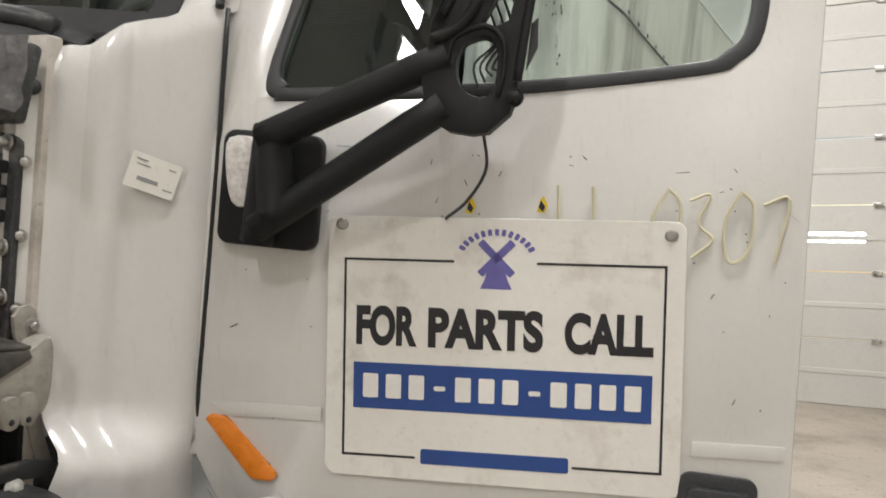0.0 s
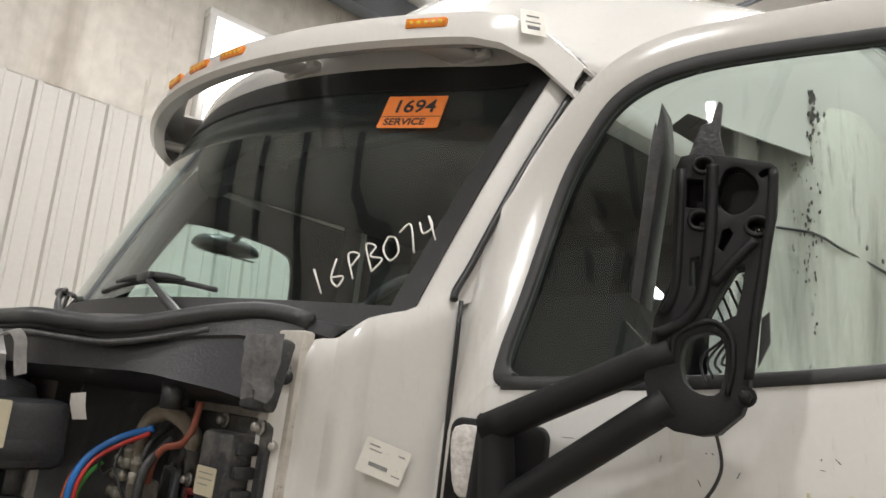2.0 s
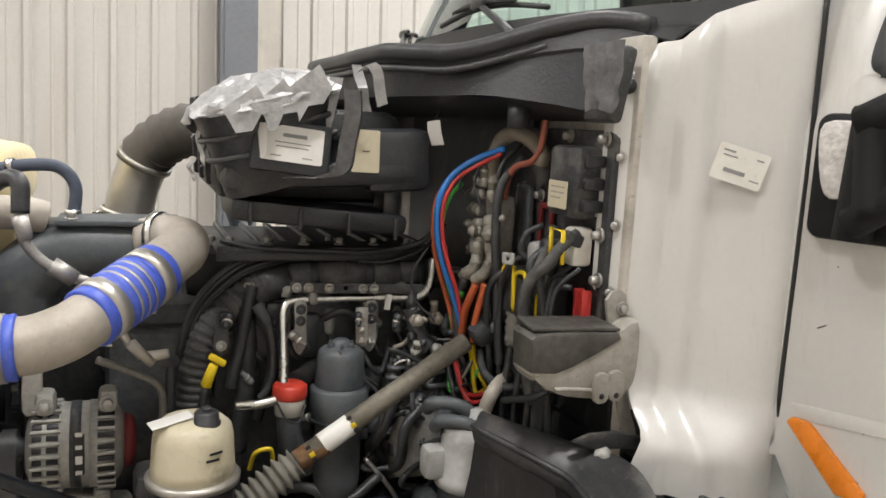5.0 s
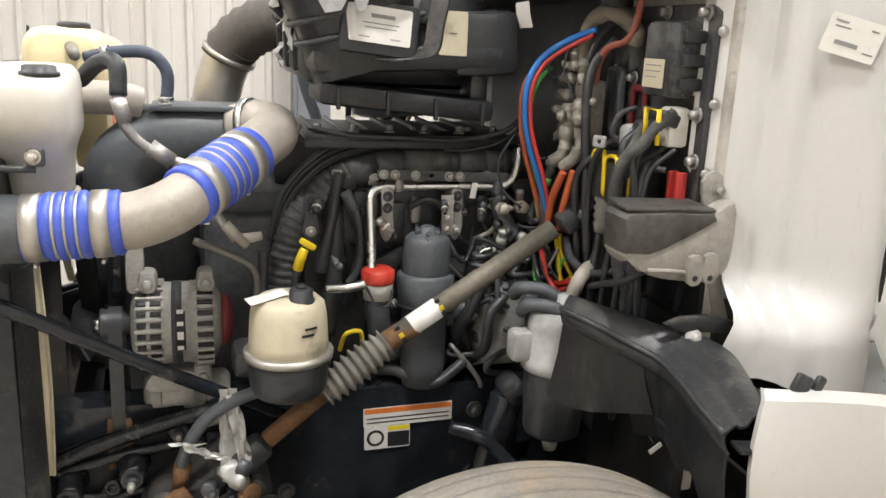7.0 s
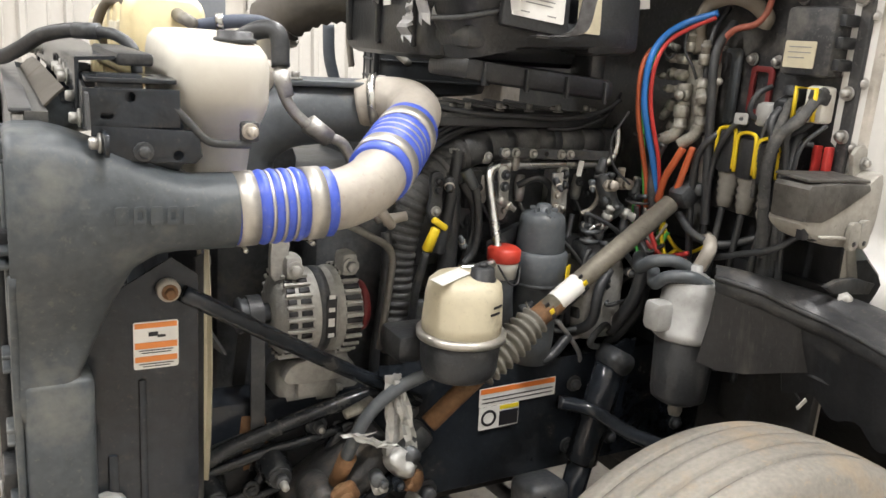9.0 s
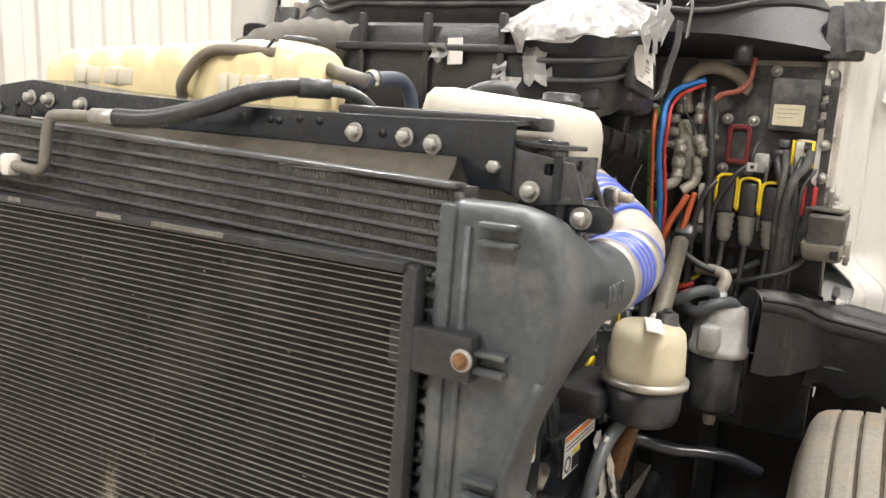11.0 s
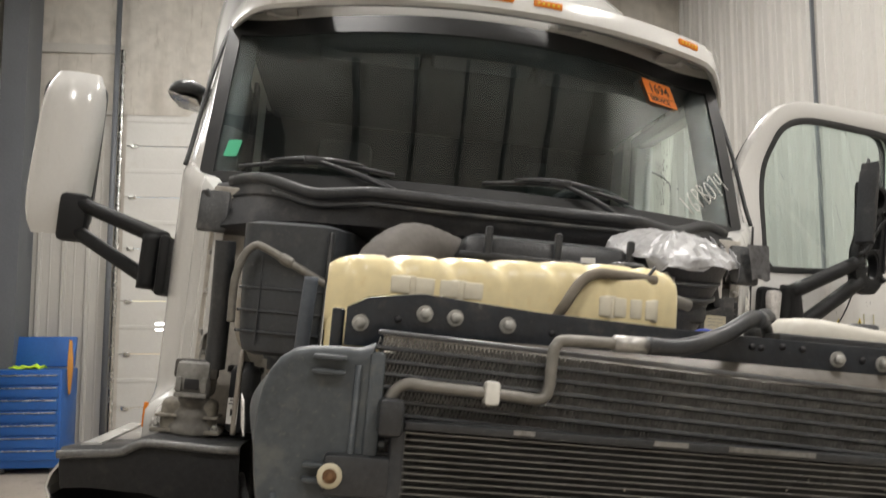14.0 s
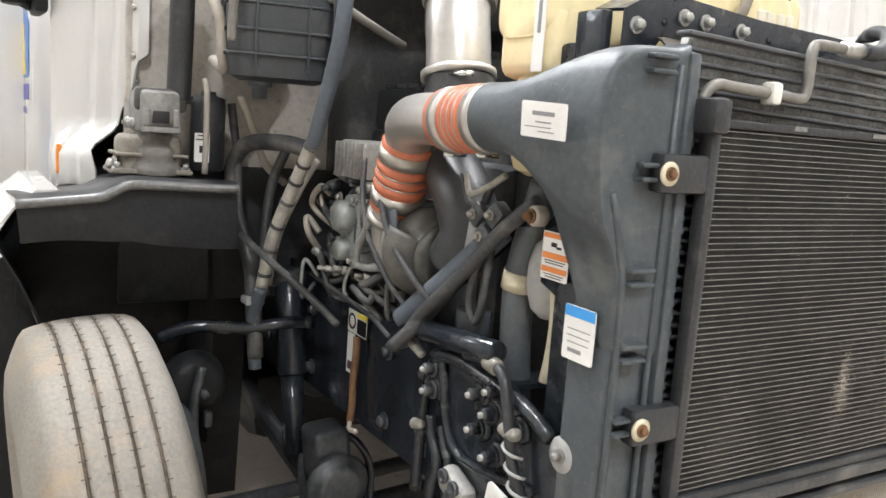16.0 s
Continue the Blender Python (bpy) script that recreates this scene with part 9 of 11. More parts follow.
for k in (0.055, 0.084):
    ear = part("ear", plate(smooth_ring([(-0.012, 0.022), (0.012, 0.022), (0.014, -0.018), (0.0, -0.028), (-0.014, -0.018)], 3), 0.012, lm @ pose(k, -0.052 + 0.1 * (k - 0.055), 0.002), (), 0.002), CAST2, hl)
    # black disc paints the dark of the ear's hole
    part("ear_hole", lathe(lm @ V(k, -0.066, 0.0135), lm @ V(k, -0.066, 1), [(0, 0.005), (0.0012, 0.005)], 12), INKBLACK, ear)
part("web", tube([lm @ V(-0.03, -0.052, 0.002), lm @ V(0.01, -0.054, 0.004), lm @ V(0.045, -0.058, 0.004)], 0.004, 8), CAST2, hl)
for dx, dz in ((-0.058, -0.042), (-0.030, -0.046)):
    part("tooth", box(None, (0.016, 0.030, 0.018), 0.003, m=lm @ pose(dx, dz, -0.012)), INKBLACK, hl)
part("upright", plate(smooth_ring([(0.096, 0.09), (0.135, 0.10), (0.142, -0.03), (0.16, -0.10), (0.185, -0.17), (0.165, -0.18), (0.135, -0.10), (0.118, 0.0)], 3), 0.01, lm @ pose(-0.012, 0, -0.050), (), 0.002), CAST2, hl, "pale bracket arm")
for dx, dz in ((0.128, 0.075), (0.146, -0.062)):
    part("bolt", bolt(lm @ V(dx - 0.012, dz, -0.040), (0, -1, 0), 0.008, 0.010), ALU, hl)

rf = right_fender()
# flared lip of the right fender
rows = []
for k in range(13):
    u = k / 12
    x = -0.50 + 0.50 * u
    rows.append([V(x, 1.04, 1.178), V(x, 1.085, 1.176), V(x, 1.135, 1.132), V(x, 1.165, 1.085), V(x, 1.172, 1.05), V(x, 1.158, 1.022)])
part("fender_lip", sheet(rows, 0.006), WHITE, rf, "white fender edge")
rows = [[V(x, 1.158, 1.03), V(x + 0.01, 1.121, 0.96), V(x + 0.03, 1.083, 0.873), V(x + 0.06, 1.06, 0.80)] for x in (-0.50, -0.40, -0.25, -0.10)]
part("fender_flap", sheet(rows, 0.006), FENDB, rf, "black fender flap")


# dark boxes added under the cab, unseen, to keep light off the floor there
und = thing("underbody", "added dark boxes filling the unseen space under the cab", "underbody", (1.2, 0, 0.6))
part("filler_core", box((0.55, 0, 0.72), (1.5, 0.62, 0.50), 0.08), DARKM, und)
part("filler_low", box((0.75, 0.05, 0.40), (1.5, 0.70, 0.26), 0.08), FENDB, und)
part("filler_wall", box((0.42, 0, 0.68), (0.04, 0.80, 0.55), 0.01), FRAMEB, und)
for sg in (-1, 1):
    part("filler_side", box((1.15, sg * 0.72, 0.68), (1.9, 0.46, 0.62), 0.08), DARKM, und)

# rail, cable and small fittings along the upper left of the engine
fr = thing("fuel_rail_bracket", "dusty steel rail with bolts beside the engine head", "bracket", (-0.68, -0.37, 1.40))
part("rail", plate(rounded(0.30, 0.022, 0.005, 3), 0.006, axes((-0.633, -0.372, 1.417), (1, 0, -0.03), (0, 0, 1)), [rounded(0.010, 0.010, 0.004, 3, -0.03, 0)], 0.0015), DARKM, fr)
for x in (-0.77, -0.745, -0.70, -0.625, -0.60):
    part("bolt", bolt((x, -0.379, 1.419 - 0.03 * (x + 0.685)), (0, -1, 0), 0.007, 0.009), ALUC, fr)
part("tab", plate([(-0.012, -0.06), (0.012, -0.06), (0.016, 0.03), (-0.012, 0.03)], 0.006, axes((-0.625, -0.372, 1.345), (1, 0, 0.05), (0, 0, 1)), (), 0.001), ALUC, fr)
for z in (1.30, 1.325, 1.355):
    part("bolt", bolt((-0.626, -0.379, z), (0, -1, 0), 0.007, 0.008), DULL, fr)
rc = thing("rocker_cover_edge", "dusty black rocker cover with a seam and bolts", "rocker cover", (-0.7, -0.25, 1.50))
part("ledge", box((-0.70, -0.27, 1.492), (0.46, 0.10, 0.014), 0.004), DUSTB, rc, "dusty ledge")
part("lip", box((-0.70, -0.315, 1.478), (0.46, 0.012, 0.02), 0.004), BLACKP, rc)
for k in range(6):
    part("cover_bolt", bolt((-0.90 + 0.08 * k, -0.29, 1.50), (0, 0, 1), 0.008, 0.014), ALUC, rc)
part("breather", tube([V(-0.92, -0.30, 1.51), V(-0.84, -0.34, 1.50), V(-0.72, -0.345, 1.495), V(-0.60, -0.34, 1.492), V(-0.50, -0.345, 1.51), V(-0.46, -0.36, 1.54)], 0.006, 8), RUBBER, rc)
def fitting(parent, p, d, r, h, mt):
    """A hexagonal union with a collar and a short hose tail."""
    p, d = Vector(p), Vector(d).normalized()
    u = part("union", lathe(p, p + d, [(0, r * 1.25), (h * 0.3, r * 1.25), (h * 0.3, r), (h * 0.75, r), (h * 0.75, r * 0.7), (h, r * 0.7)], 8), mt, parent)
    part("collar", lathe(p + d * h * 0.55, p + d * h, [(0, r * 1.12), (h * 0.12, r * 1.12)], 12), DULL, u)


fp2 = thing("fuel_fittings", "dusty metal fuel unions and lines beside the engine", "fuel fittings", (-0.6, -0.42, 1.2))
random.seed(77)
for x, z in ((-0.91, 1.367), (-0.78, 1.322), (-0.86, 1.22), (-0.633, 1.36), (-0.55, 1.36), (-0.50, 1.35), (-0.47, 1.31), (-0.54, 1.25), (-0.49, 1.24), (-0.45, 1.19), (-0.53, 1.15), (-0.58, 1.10), (-0.50, 1.08), (-0.75, 1.13), (-0.72, 1.08), (-0.43, 1.15)):
    y = random.uniform(-0.43, -0.38)
    fitting(fp2, (x, y, z), (random.uniform(-0.6, 0.6), -0.6, random.uniform(-0.8, 0.8)), random.uniform(0.006, 0.0105), random.uniform(0.03, 0.05), random.choice((ALU, DULL, DARKM, DARKM, GREYP)))
for k in range(14):
    q = V(random.uniform(-0.62, -0.42), random.uniform(-0.42, -0.38), random.uniform(1.0, 1.26))
    part("line", tube([q, q + V(random.uniform(-0.05, 0.05), -0.025, random.uniform(-0.03, 0.04)), q + V(random.uniform(-0.09, 0.09), -0.03, random.uniform(-0.08, 0.0)), q + V(random.uniform(-0.10, 0.10), 0.02, random.uniform(-0.14, -0.04))], random.uniform(0.004, 0.008), 8), random.choice((RUBBER, RUBBER, GREYP, DARKM, ALU, DUSTB)), fp2)
for k in range(12):
    q = V(random.uniform(-0.64, -0.44), random.uniform(-0.41, -0.37), random.uniform(1.0, 1.28))
    part("connector", box(tuple(q), (0.022, 0.03, 0.028), 0.005, rot=(random.uniform(-30, 30), random.uniform(-30, 30), 0)), random.choice((BLACKP, GREYP, DUSTB)), fp2)

# clamp arms, regulator and hoses on the engine's left face
for x, z0, z1, w in ((-0.922, 1.375, 1.285, 0.026), (-0.757, 1.385, 1.282, 0.024), (-0.600, 1.385, 1.282, 0.024)):
    ea = part("clamp_arm", plate(smooth_ring([(-w / 2, z0), (w / 2, z0), (w * 0.55, (z0 + z1) / 2), (w * 0.62, z1 + 0.01), (0, z1 - 0.012), (-w * 0.62, z1 + 0.01), (-w * 0.45, (z0 + z1) / 2)], 3), 0.014, axes((x, -0.352, 0), (1, 0, 0), (0, 0, 1)), (), 0.003), ALUC if x > -0.9 else DARKM, eng, "dusty grey clamp arm")
    for z in (z1 + 0.012, (z0 + z1) / 2 + 0.012, z0 - 0.014):
        part("arm_bolt", bolt((x, -0.366, z), (0, -1, 0), 0.0075, 0.010), ALUC if z == z1 + 0.012 else DARKM, ea)
# dark plate added behind the parts, standing in for the black space between them
part("gap_filler", box((-0.70, -0.292, 1.27), (0.46, 0.02, 0.22), 0.008), DARKM, eng, "dark plate filling the gaps between the engine-face parts")
hs2 = thing("sensor_lines", "ribbed sensor conduits on the engine face", "conduit", (-0.85, -0.35, 1.2))
part("conduit", tube([V(-0.855, -0.325, 1.415), V(-0.866, -0.335, 1.37), V(-0.878, -0.342, 1.30), V(-0.890, -0.348, 1.25), V(-0.897, -0.345, 1.20)], 0.0150, 16, 10, ribs=0.0020, pitch=0.008), RUBBER, hs2, "grey ribbed hose")
part("conduit", tube([V(-0.842, -0.35, 1.368), V(-0.824, -0.358, 1.335), V(-0.815, -0.362, 1.29), V(-0.813, -0.362, 1.24), V(-0.820, -0.362, 1.20), V(-0.838, -0.358, 1.175)], 0.0095, 12, 10, ribs=0.0014, pitch=0.0055), DUSTB, hs2, "thin corrugated conduit")
part("sensor", rod((-0.848, -0.348, 1.38), (-0.826, -0.358, 1.342), 0.014, 0.011, 8, None, 0.002), GREYP, hs2)
part("bracket", plate([(-0.79, 1.225), (-0.70, 1.262), (-0.695, 1.245), (-0.74, 1.20), (-0.79, 1.195)], 0.02, axes((0, -0.345, 0), (1, 0, 0), (0, 0, 1)), (), 0.003), BLACKP, hs2)
part("drop_line", tube([V(-0.527, -0.372, 1.352), V(-0.512, -0.378, 1.338), V(-0.508, -0.38, 1.315), V(-0.522, -0.376, 1.290), V(-0.546, -0.372, 1.278)], 0.0055, 10), DULL, hs2)
reg = thing("fuel_regulator", "dusty cast fuel regulator with unions", "regulator", (-0.49, -0.40, 1.25))
part("body", tube([V(-0.515, -0.395, 1.375), V(-0.505, -0.405, 1.335), V(-0.495, -0.412, 1.305), V(-0.478, -0.42, 1.29)], 0.021, 14), DARKM, reg, "cast regulator body")
for p, d, r, h in (((-0.513, -0.41, 1.352), (0, -1, 0.1), 0.013, 0.03), ((-0.465, -0.40, 1.353), (0, -1, 0.1), 0.013, 0.035), ((-0.465, -0.40, 1.34), (0, 0, 1), 0.010, 0.05), ((-0.500, -0.415, 1.318), (-1, -0.4, 0), 0.011, 0.03),
                   ((-0.472, -0.425, 1.292), (0.6, -1, -0.3), 0.012, 0.035), ((-0.51, -0.42, 1.275), (0, -0.4, 1), 0.012, 0.035), ((-0.505, -0.42, 1.262), (-1, -0.3, 0), 0.009, 0.03), ((-0.428, -0.405, 1.335), (0, -0.3, 1), 0.010, 0.035), ((-0.435, -0.41, 1.30), (0.2, -1, 0), 0.010, 0.03)):
    p, d = Vector(p), Vector(d).normalized()
    bm = lathe(p, p + d, [(0, r), (h * 0.15, r * 1.15), (h * 0.5, r * 1.15), (h * 0.52, r * 0.9)], 6)
    part("union", lathe(p + d * h * 0.5, p + d, [(0, r * 0.8), (h * 0.3, r * 0.8), (h * 0.32, r * 0.95), (h * 0.5, r * 0.9)], 12, bm), (ALUC, DULL, DARKM)[int(r * 1000) % 3], reg)
part("clip", tube([V(-0.565, -0.425, 1.232), V(-0.558, -0.43, 1.258), V(-0.535, -0.43, 1.265), V(-0.515, -0.428, 1.262)], 0.0045, 8), STEEL, reg, "bright wire clip")
part("knob", lathe((-0.556, -0.425, 1.225), (-0.556, -0.43, 2), [(0, 0.022), (0.008, 0.022), (0.010, 0.012), (0.020, 0.012), (0.022, 0.021), (0.030, 0.020)], 16), DARKM, reg)
part("base", box((-0.54, -0.41, 1.20), (0.07, 0.06, 0.05), 0.012), DARKM, reg)
for k, (x, z) in enumerate(((-0.45, 1.20), (-0.46, 1.15), (-0.53, 1.15), (-0.56, 1.12))):
    part("stub", lathe((x, -0.41, z), (x + 0.1, -0.5, z + 0.6), [(0, 0.012), (0.015, 0.014), (0.03, 0.011), (0.05, 0.010)], 10), (DARKM, ALUC, GREYP, DARKM)[k], reg)

# ---- ENGINE BAY: air cleaner with taped opening, intake ----
air = thing("air_cleaner", "black air cleaner box with a duct-taped opening", "air cleaner", (-0.72, -0.15, 1.57))
bm = box((-0.74, -0.10, 1.70), (0.40, 0.52, 0.20), 0.035)
part("body", bm, BLACKP, air, "black air cleaner body")
for y in (-0.25, -0.07, 0.10):
    part("rib", box((-0.945, y, 1.72), (0.02, 0.018, 0.19), 0.006, rot=(0, -4, 0)), BLACKP, air)
part("lid_edge", box((-0.75, -0.10, 1.742), (0.42, 0.54, 0.018), 0.006), BLACKP, air)
part("duct", box((-0.735, -0.385, 1.665), (0.40, 0.16, 0.05), 0.018, rot=(0, -3, 0)), BLACKP, air, "black lower duct")
part("lower_tray", box((-0.735, -0.36, 1.578), (0.37, 0.17, 0.045), 0.014, rot=(0, 5, 0)), ARMB, air, "black tray below the air cleaner")
for k in range(4):
    part("tray_rib", box((-0.88 + 0.10 * k, -0.448, 1.585 - 0.009 * k), (0.008, 0.012, 0.045), 0.002), BLACKP, air)
part("front_post", box((-0.90, -0.40, 1.62), (0.03, 0.06, 0.07), 0.008), BLACKP, air)
part("rear_post", box((-0.58, -0.38, 1.61), (0.04, 0.08, 0.09), 0.01), BLACKP, air)
part("side_block", box((-0.58, -0.40, 1.70), (0.14, 0.12, 0.13), 0.02, rot=(0, -4, 0)), BLACKP, air)
# snout, wider at its taped mouth, which leans up towards the cab
m = pose(-0.825, -0.385, 1.70, 0, -16, 0)
rows = []
for z, rx, ry in ((-0.06, 0.115, 0.085), (0.0, 0.12, 0.10), (0.05, 0.125, 0.12), (0.10, 0.135, 0.135), (0.118, 0.14, 0.14)):
    rows.append([m @ V(rx * math.copysign(abs(math.cos(a)) ** 0.7, math.cos(a)), ry * math.copysign(abs(math.sin(a)) ** 0.7, math.sin(a)), z) for a in [2 * math.pi * k / 32 for k in range(33)]])
part("snout", sheet(rows, 0.004), BLACKP, air, smooth=60)
for z in (0.02, 0.06):
    rr = 0.12 + 0.15 * z
    part("snout_rib", tube([m @ V((rr + 0.006) * math.copysign(abs(math.cos(a)) ** 0.7, math.cos(a)), (rr - 0.012) * math.copysign(abs(math.sin(a)) ** 0.7, math.sin(a)), z) for a in [2 * math.pi * k / 24 for k in range(25)]], 0.006, 6, 2), DUSTB, air)
# duct tape cover: a crumpled sheet with a ragged hanging edge
random.seed(4)
NT = 96
def mouth(a, rx, ry, z):
    return m @ V(rx * math.copysign(abs(math.cos(a)) ** 0.75, math.cos(a)), ry * math.copysign(abs(math.sin(a)) ** 0.75, math.sin(a)), z)


rows = []
for f in (0.02, 0.15, 0.3, 0.45, 0.6, 0.72, 0.82, 0.91, 0.97, 1.0):
    rows.append([mouth(2 * math.pi * k / NT, 0.145 * f, 0.15 * f, 0.166 - 0.045 * f ** 2.5 + 0.008 * noise.noise(V(9 * f * math.cos(2 * math.pi * k / NT), 9 * f * math.sin(2 * math.pi * k / NT), 1)) + 0.004 * noise.noise(V(30 * f * math.cos(2 * math.pi * k / NT), 30 * f * math.sin(2 * math.pi * k / NT), 4))) for k in range(NT)])
drop = [random.choice((0.006, 0.012, 0.022, 0.045, 0.016, 0.03)) for _ in range(24)]
for g in (0.25, 0.5, 0.75, 1.0):
    row = []
    for k in range(NT):
        a = 2 * math.pi * k / NT
        i, fr = int(k / 4), (k % 4) / 4
        h = drop[i] if fr < 0.6 else drop[i] + (drop[(i + 1) % 24] - drop[i]) * (fr - 0.5) / 0.5
        wave = 0.006 * math.sin(9 * a) + 0.007 * noise.noise(V(6 * math.cos(a), 6 * math.sin(a), 3 * g))
        row.append(mouth(a, 0.148 + 0.006 * g + wave * g, 0.153 + 0.006 * g + wave * g, 0.119 - h * g))
    rows.append(row)
for row in rows:
    row.append(row[0])
cover = part("tape_cover", sheet(rows, 0.0012), TAPE, air, "crumpled silver duct tape cover", smooth=18)
part("strap", sheet([[p, p + V(0.030, -0.004, 0.0), p + V(0.036, 0.004, -0.001)] for p in spline([V(-0.725, -0.548, 1.835), V(-0.722, -0.545, 1.785), V(-0.728, -0.535, 1.735), V(-0.735, -0.528, 1.685), V(-0.765, -0.52, 1.668), V(-0.83, -0.515, 1.664)], 5)], 0.003), TAPED, air, "grimy tape strap over the box")
part("curl", sheet([[p, p + V(0.020, 0.0, 0.008)] for p in spline([V(-0.705, -0.555, 1.868), V(-0.690, -0.560, 1.880), V(-0.675, -0.560, 1.865), V(-0.668, -0.556, 1.835), V(-0.66, -0.552, 1.805)], 4)], 0.002), TAPE, cover, "curled tape end", smooth=15)
for c, w, l, rot in (((-0.955, -0.345, 1.735), 0.045, 0.09, 6), ((-0.955, -0.25, 1.69), 0.03, 0.05, 14)):
    rows = [[V(c[0] + 0.006 * math.sin(3 * i + j), c[1] - w / 2 + w * j / 3, c[2] + l / 2 - l * i / 5 + 0.004 * math.sin(5 * j + rot)) for j in range(4)] for i in range(6)]
    part("tape_strip", sheet(rows, 0.0012), TAPE, cover, smooth=25)
part("hanging_strip", sheet([[V(-0.735 + 0.028 * j - 0.01 * i, -0.47 + 0.006 * math.sin(2 * i + j), 1.86 - 0.04 * i) for j in range(2)] for i in range(6)], 0.0015), TAPE, cover)
part("hanging_strip", sheet([[V(-0.70 + 0.02 * j + 0.006 * i, -0.50 + 0.008 * math.sin(2 * i + j), 1.885 - 0.022 * i) for j in range(2)] for i in range(5)], 0.0015), TAPE, cover)
for k, (x, z, w) in enumerate(((-0.915, 1.785, 0.06), (-0.86, 1.80, 0.05), (-0.80, 1.83, 0.06))):
    part("tape_patch", sheet([[V(x - w / 2 + w * j / 4 + 0.008 * i, -0.535 - 0.002 * i + 0.004 * math.sin(3 * i + 2 * j), z + 0.012 * j - 0.014 * i - 0.009 * (i == 3) * ((j * 7 + k) % 3)) for j in range(5)] for i in range(4)], 0.0012), TAPE, cover)
# loose tape skirts and scraps on the front of the snout
random.seed(27)
for p, w, h in ((V(-0.968, -0.335, 1.780), 0.050, 0.105), (V(-0.982, -0.285, 1.685), 0.045, 0.045), (V(-0.968, -0.405, 1.795), 0.03, 0.04), (V(-0.962, -0.107, 1.750), 0.040, 0.036)):
    ph = random.uniform(0, 6)
    rows = [[p + V(-0.006 * math.sin(1.3 * i + ph) - 0.004 * math.sin(2 * j + ph), -w / 2 + w * j / 4 + 0.003 * math.sin(i + ph), -h * i / 6 + (0.008 * math.sin(2.2 * j + ph) if i == 6 else 0)) for j in range(5)] for i in range(7)]
    part("tape_skirt", sheet(rows, 0.0012), TAPE, cover, "loose grey tape flap", smooth=20)
# labels on the air cleaner
m1 = axes((-0.812, -0.512, 1.726), (1, -0.02, -0.10), (0.10, 0.15, 1))
pl = part("filter_panel", box(None, (0.15, 0.10, 0.02), 0.006, m=m1 @ pose(0, -0.005, -0.012)), BLACKP, air)
label_plate("barcode_label", m1, 0.118, 0.068, air, [(0.003, 0.016, 0.046, 0.007, PRINTG), (0.0, 0.002, 0.07, 0.002, PRINTG), (0.0, -0.006, 0.062, 0.002, PRINTG), (-0.03, -0.024, 0.02, 0.002, PRINTG), (0.03, -0.024, 0.02, 0.002, PRINTG)], text="white barcode label")
label_plate("grey_label", axes((-0.655, -0.463, 1.718), (1, 0.0, -0.02), (0.08, 0.1, 1)), 0.058, 0.086, air, [(0, 0.0, 0.014, 0.002, DUSTB)], CREAM2, "plain grey label")
label_plate("white_patch", axes((-0.957, -0.145, 1.735), (0, -1, 0.05), (0, 0.1, 1)), 0.036, 0.055, air, (), PAPER, "torn white paper patch")
label_plate("side_label", axes((-0.87, -0.515, 1.735), (0.5, -0.8, 0), (0, 0, 1)), 0.03, 0.06, air, (), PAPER)

ipe = thing("intake_pipe", "silvery intake pipe with black rubber elbows", "intake pipe", (-1.08, 0.35, 1.4))
part("pipe", tube([V(-1.105, 0.372, 1.47), V(-1.095, 0.37, 1.53), V(-1.075, 0.365, 1.60), V(-1.045, 0.345, 1.665), V(-1.01, 0.325, 1.70)], 0.066, 28), SILV, ipe, "silvery pipe")
part("rubber_elbow", tube([V(-1.067, 0.358, 1.625), V(-1.045, 0.345, 1.668), V(-0.99, 0.31, 1.712), V(-0.92, 0.27, 1.735), V(-0.85, 0.22, 1.735), V(-0.78, 0.14, 1.72), V(-0.75, 0.08, 1.71)], 0.074, 24, 6, ribs=0.007, pitch=0.035), material("dusty brown rubber", (0.10, 0.09, 0.08), 0.7, 0, 0.2, 8, 0.2, 60), ipe, "dusty ribbed rubber elbow")
part("lower_elbow", tube([V(-1.108, 0.372, 1.49), V(-1.11, 0.37, 1.45), V(-1.10, 0.37, 1.40), V(-1.09, 0.375, 1.33)], lambda u: 0.073 - 0.01 * abs(u - 0.5), 24), DUSTB, ipe, "black rubber sleeve")
for p, q in ((V(-1.106, 0.372, 1.478), V(-1.095, 0.37, 1.52)), (V(-1.063, 0.357, 1.632), V(-1.05, 0.348, 1.66))):
    part("clamp", lathe(p, q, [(0, 0.070), (0, 0.077), (0.014, 0.077), (0.014, 0.070)], 32, None, False), CLAMP, ipe, "steel band clamp")
part("clamp_screw", rod((-1.15, 0.42, 1.485), (-1.20, 0.40, 1.485), 0.006, None, 8), STEEL, ipe)

# radiator side: hoses and fittings behind the washer tank
acl = thing("refrigerant_line", "aluminium refrigerant line with a black sleeve", "pipe", (-1.28, -0.4, 1.45))
part("pipe", tube([V(-1.285, -0.43, 1.60), V(-1.285, -0.45, 1.55), V(-1.262, -0.45, 1.505), V(-1.21, -0.45, 1.465), V(-1.165, -0.45, 1.445), V(-1.12, -0.44, 1.36), V(-1.08, -0.44, 1.30)], 0.010, 10), ALU, acl)
part("sleeve", tube([V(-1.36, -0.36, 1.60), V(-1.32, -0.40, 1.635), V(-1.288, -0.43, 1.635), V(-1.285, -0.445, 1.58)], 0.016, 12), RUBBER, acl)
part("union", rod((-1.235, -0.452, 1.485), (-1.195, -0.452, 1.458), 0.018, 0.016, 8), ALU, acl)
part("crimp", rod((-1.287, -0.447, 1.575), (-1.275, -0.45, 1.53), 0.015, 0.013, 12), ALU, acl)
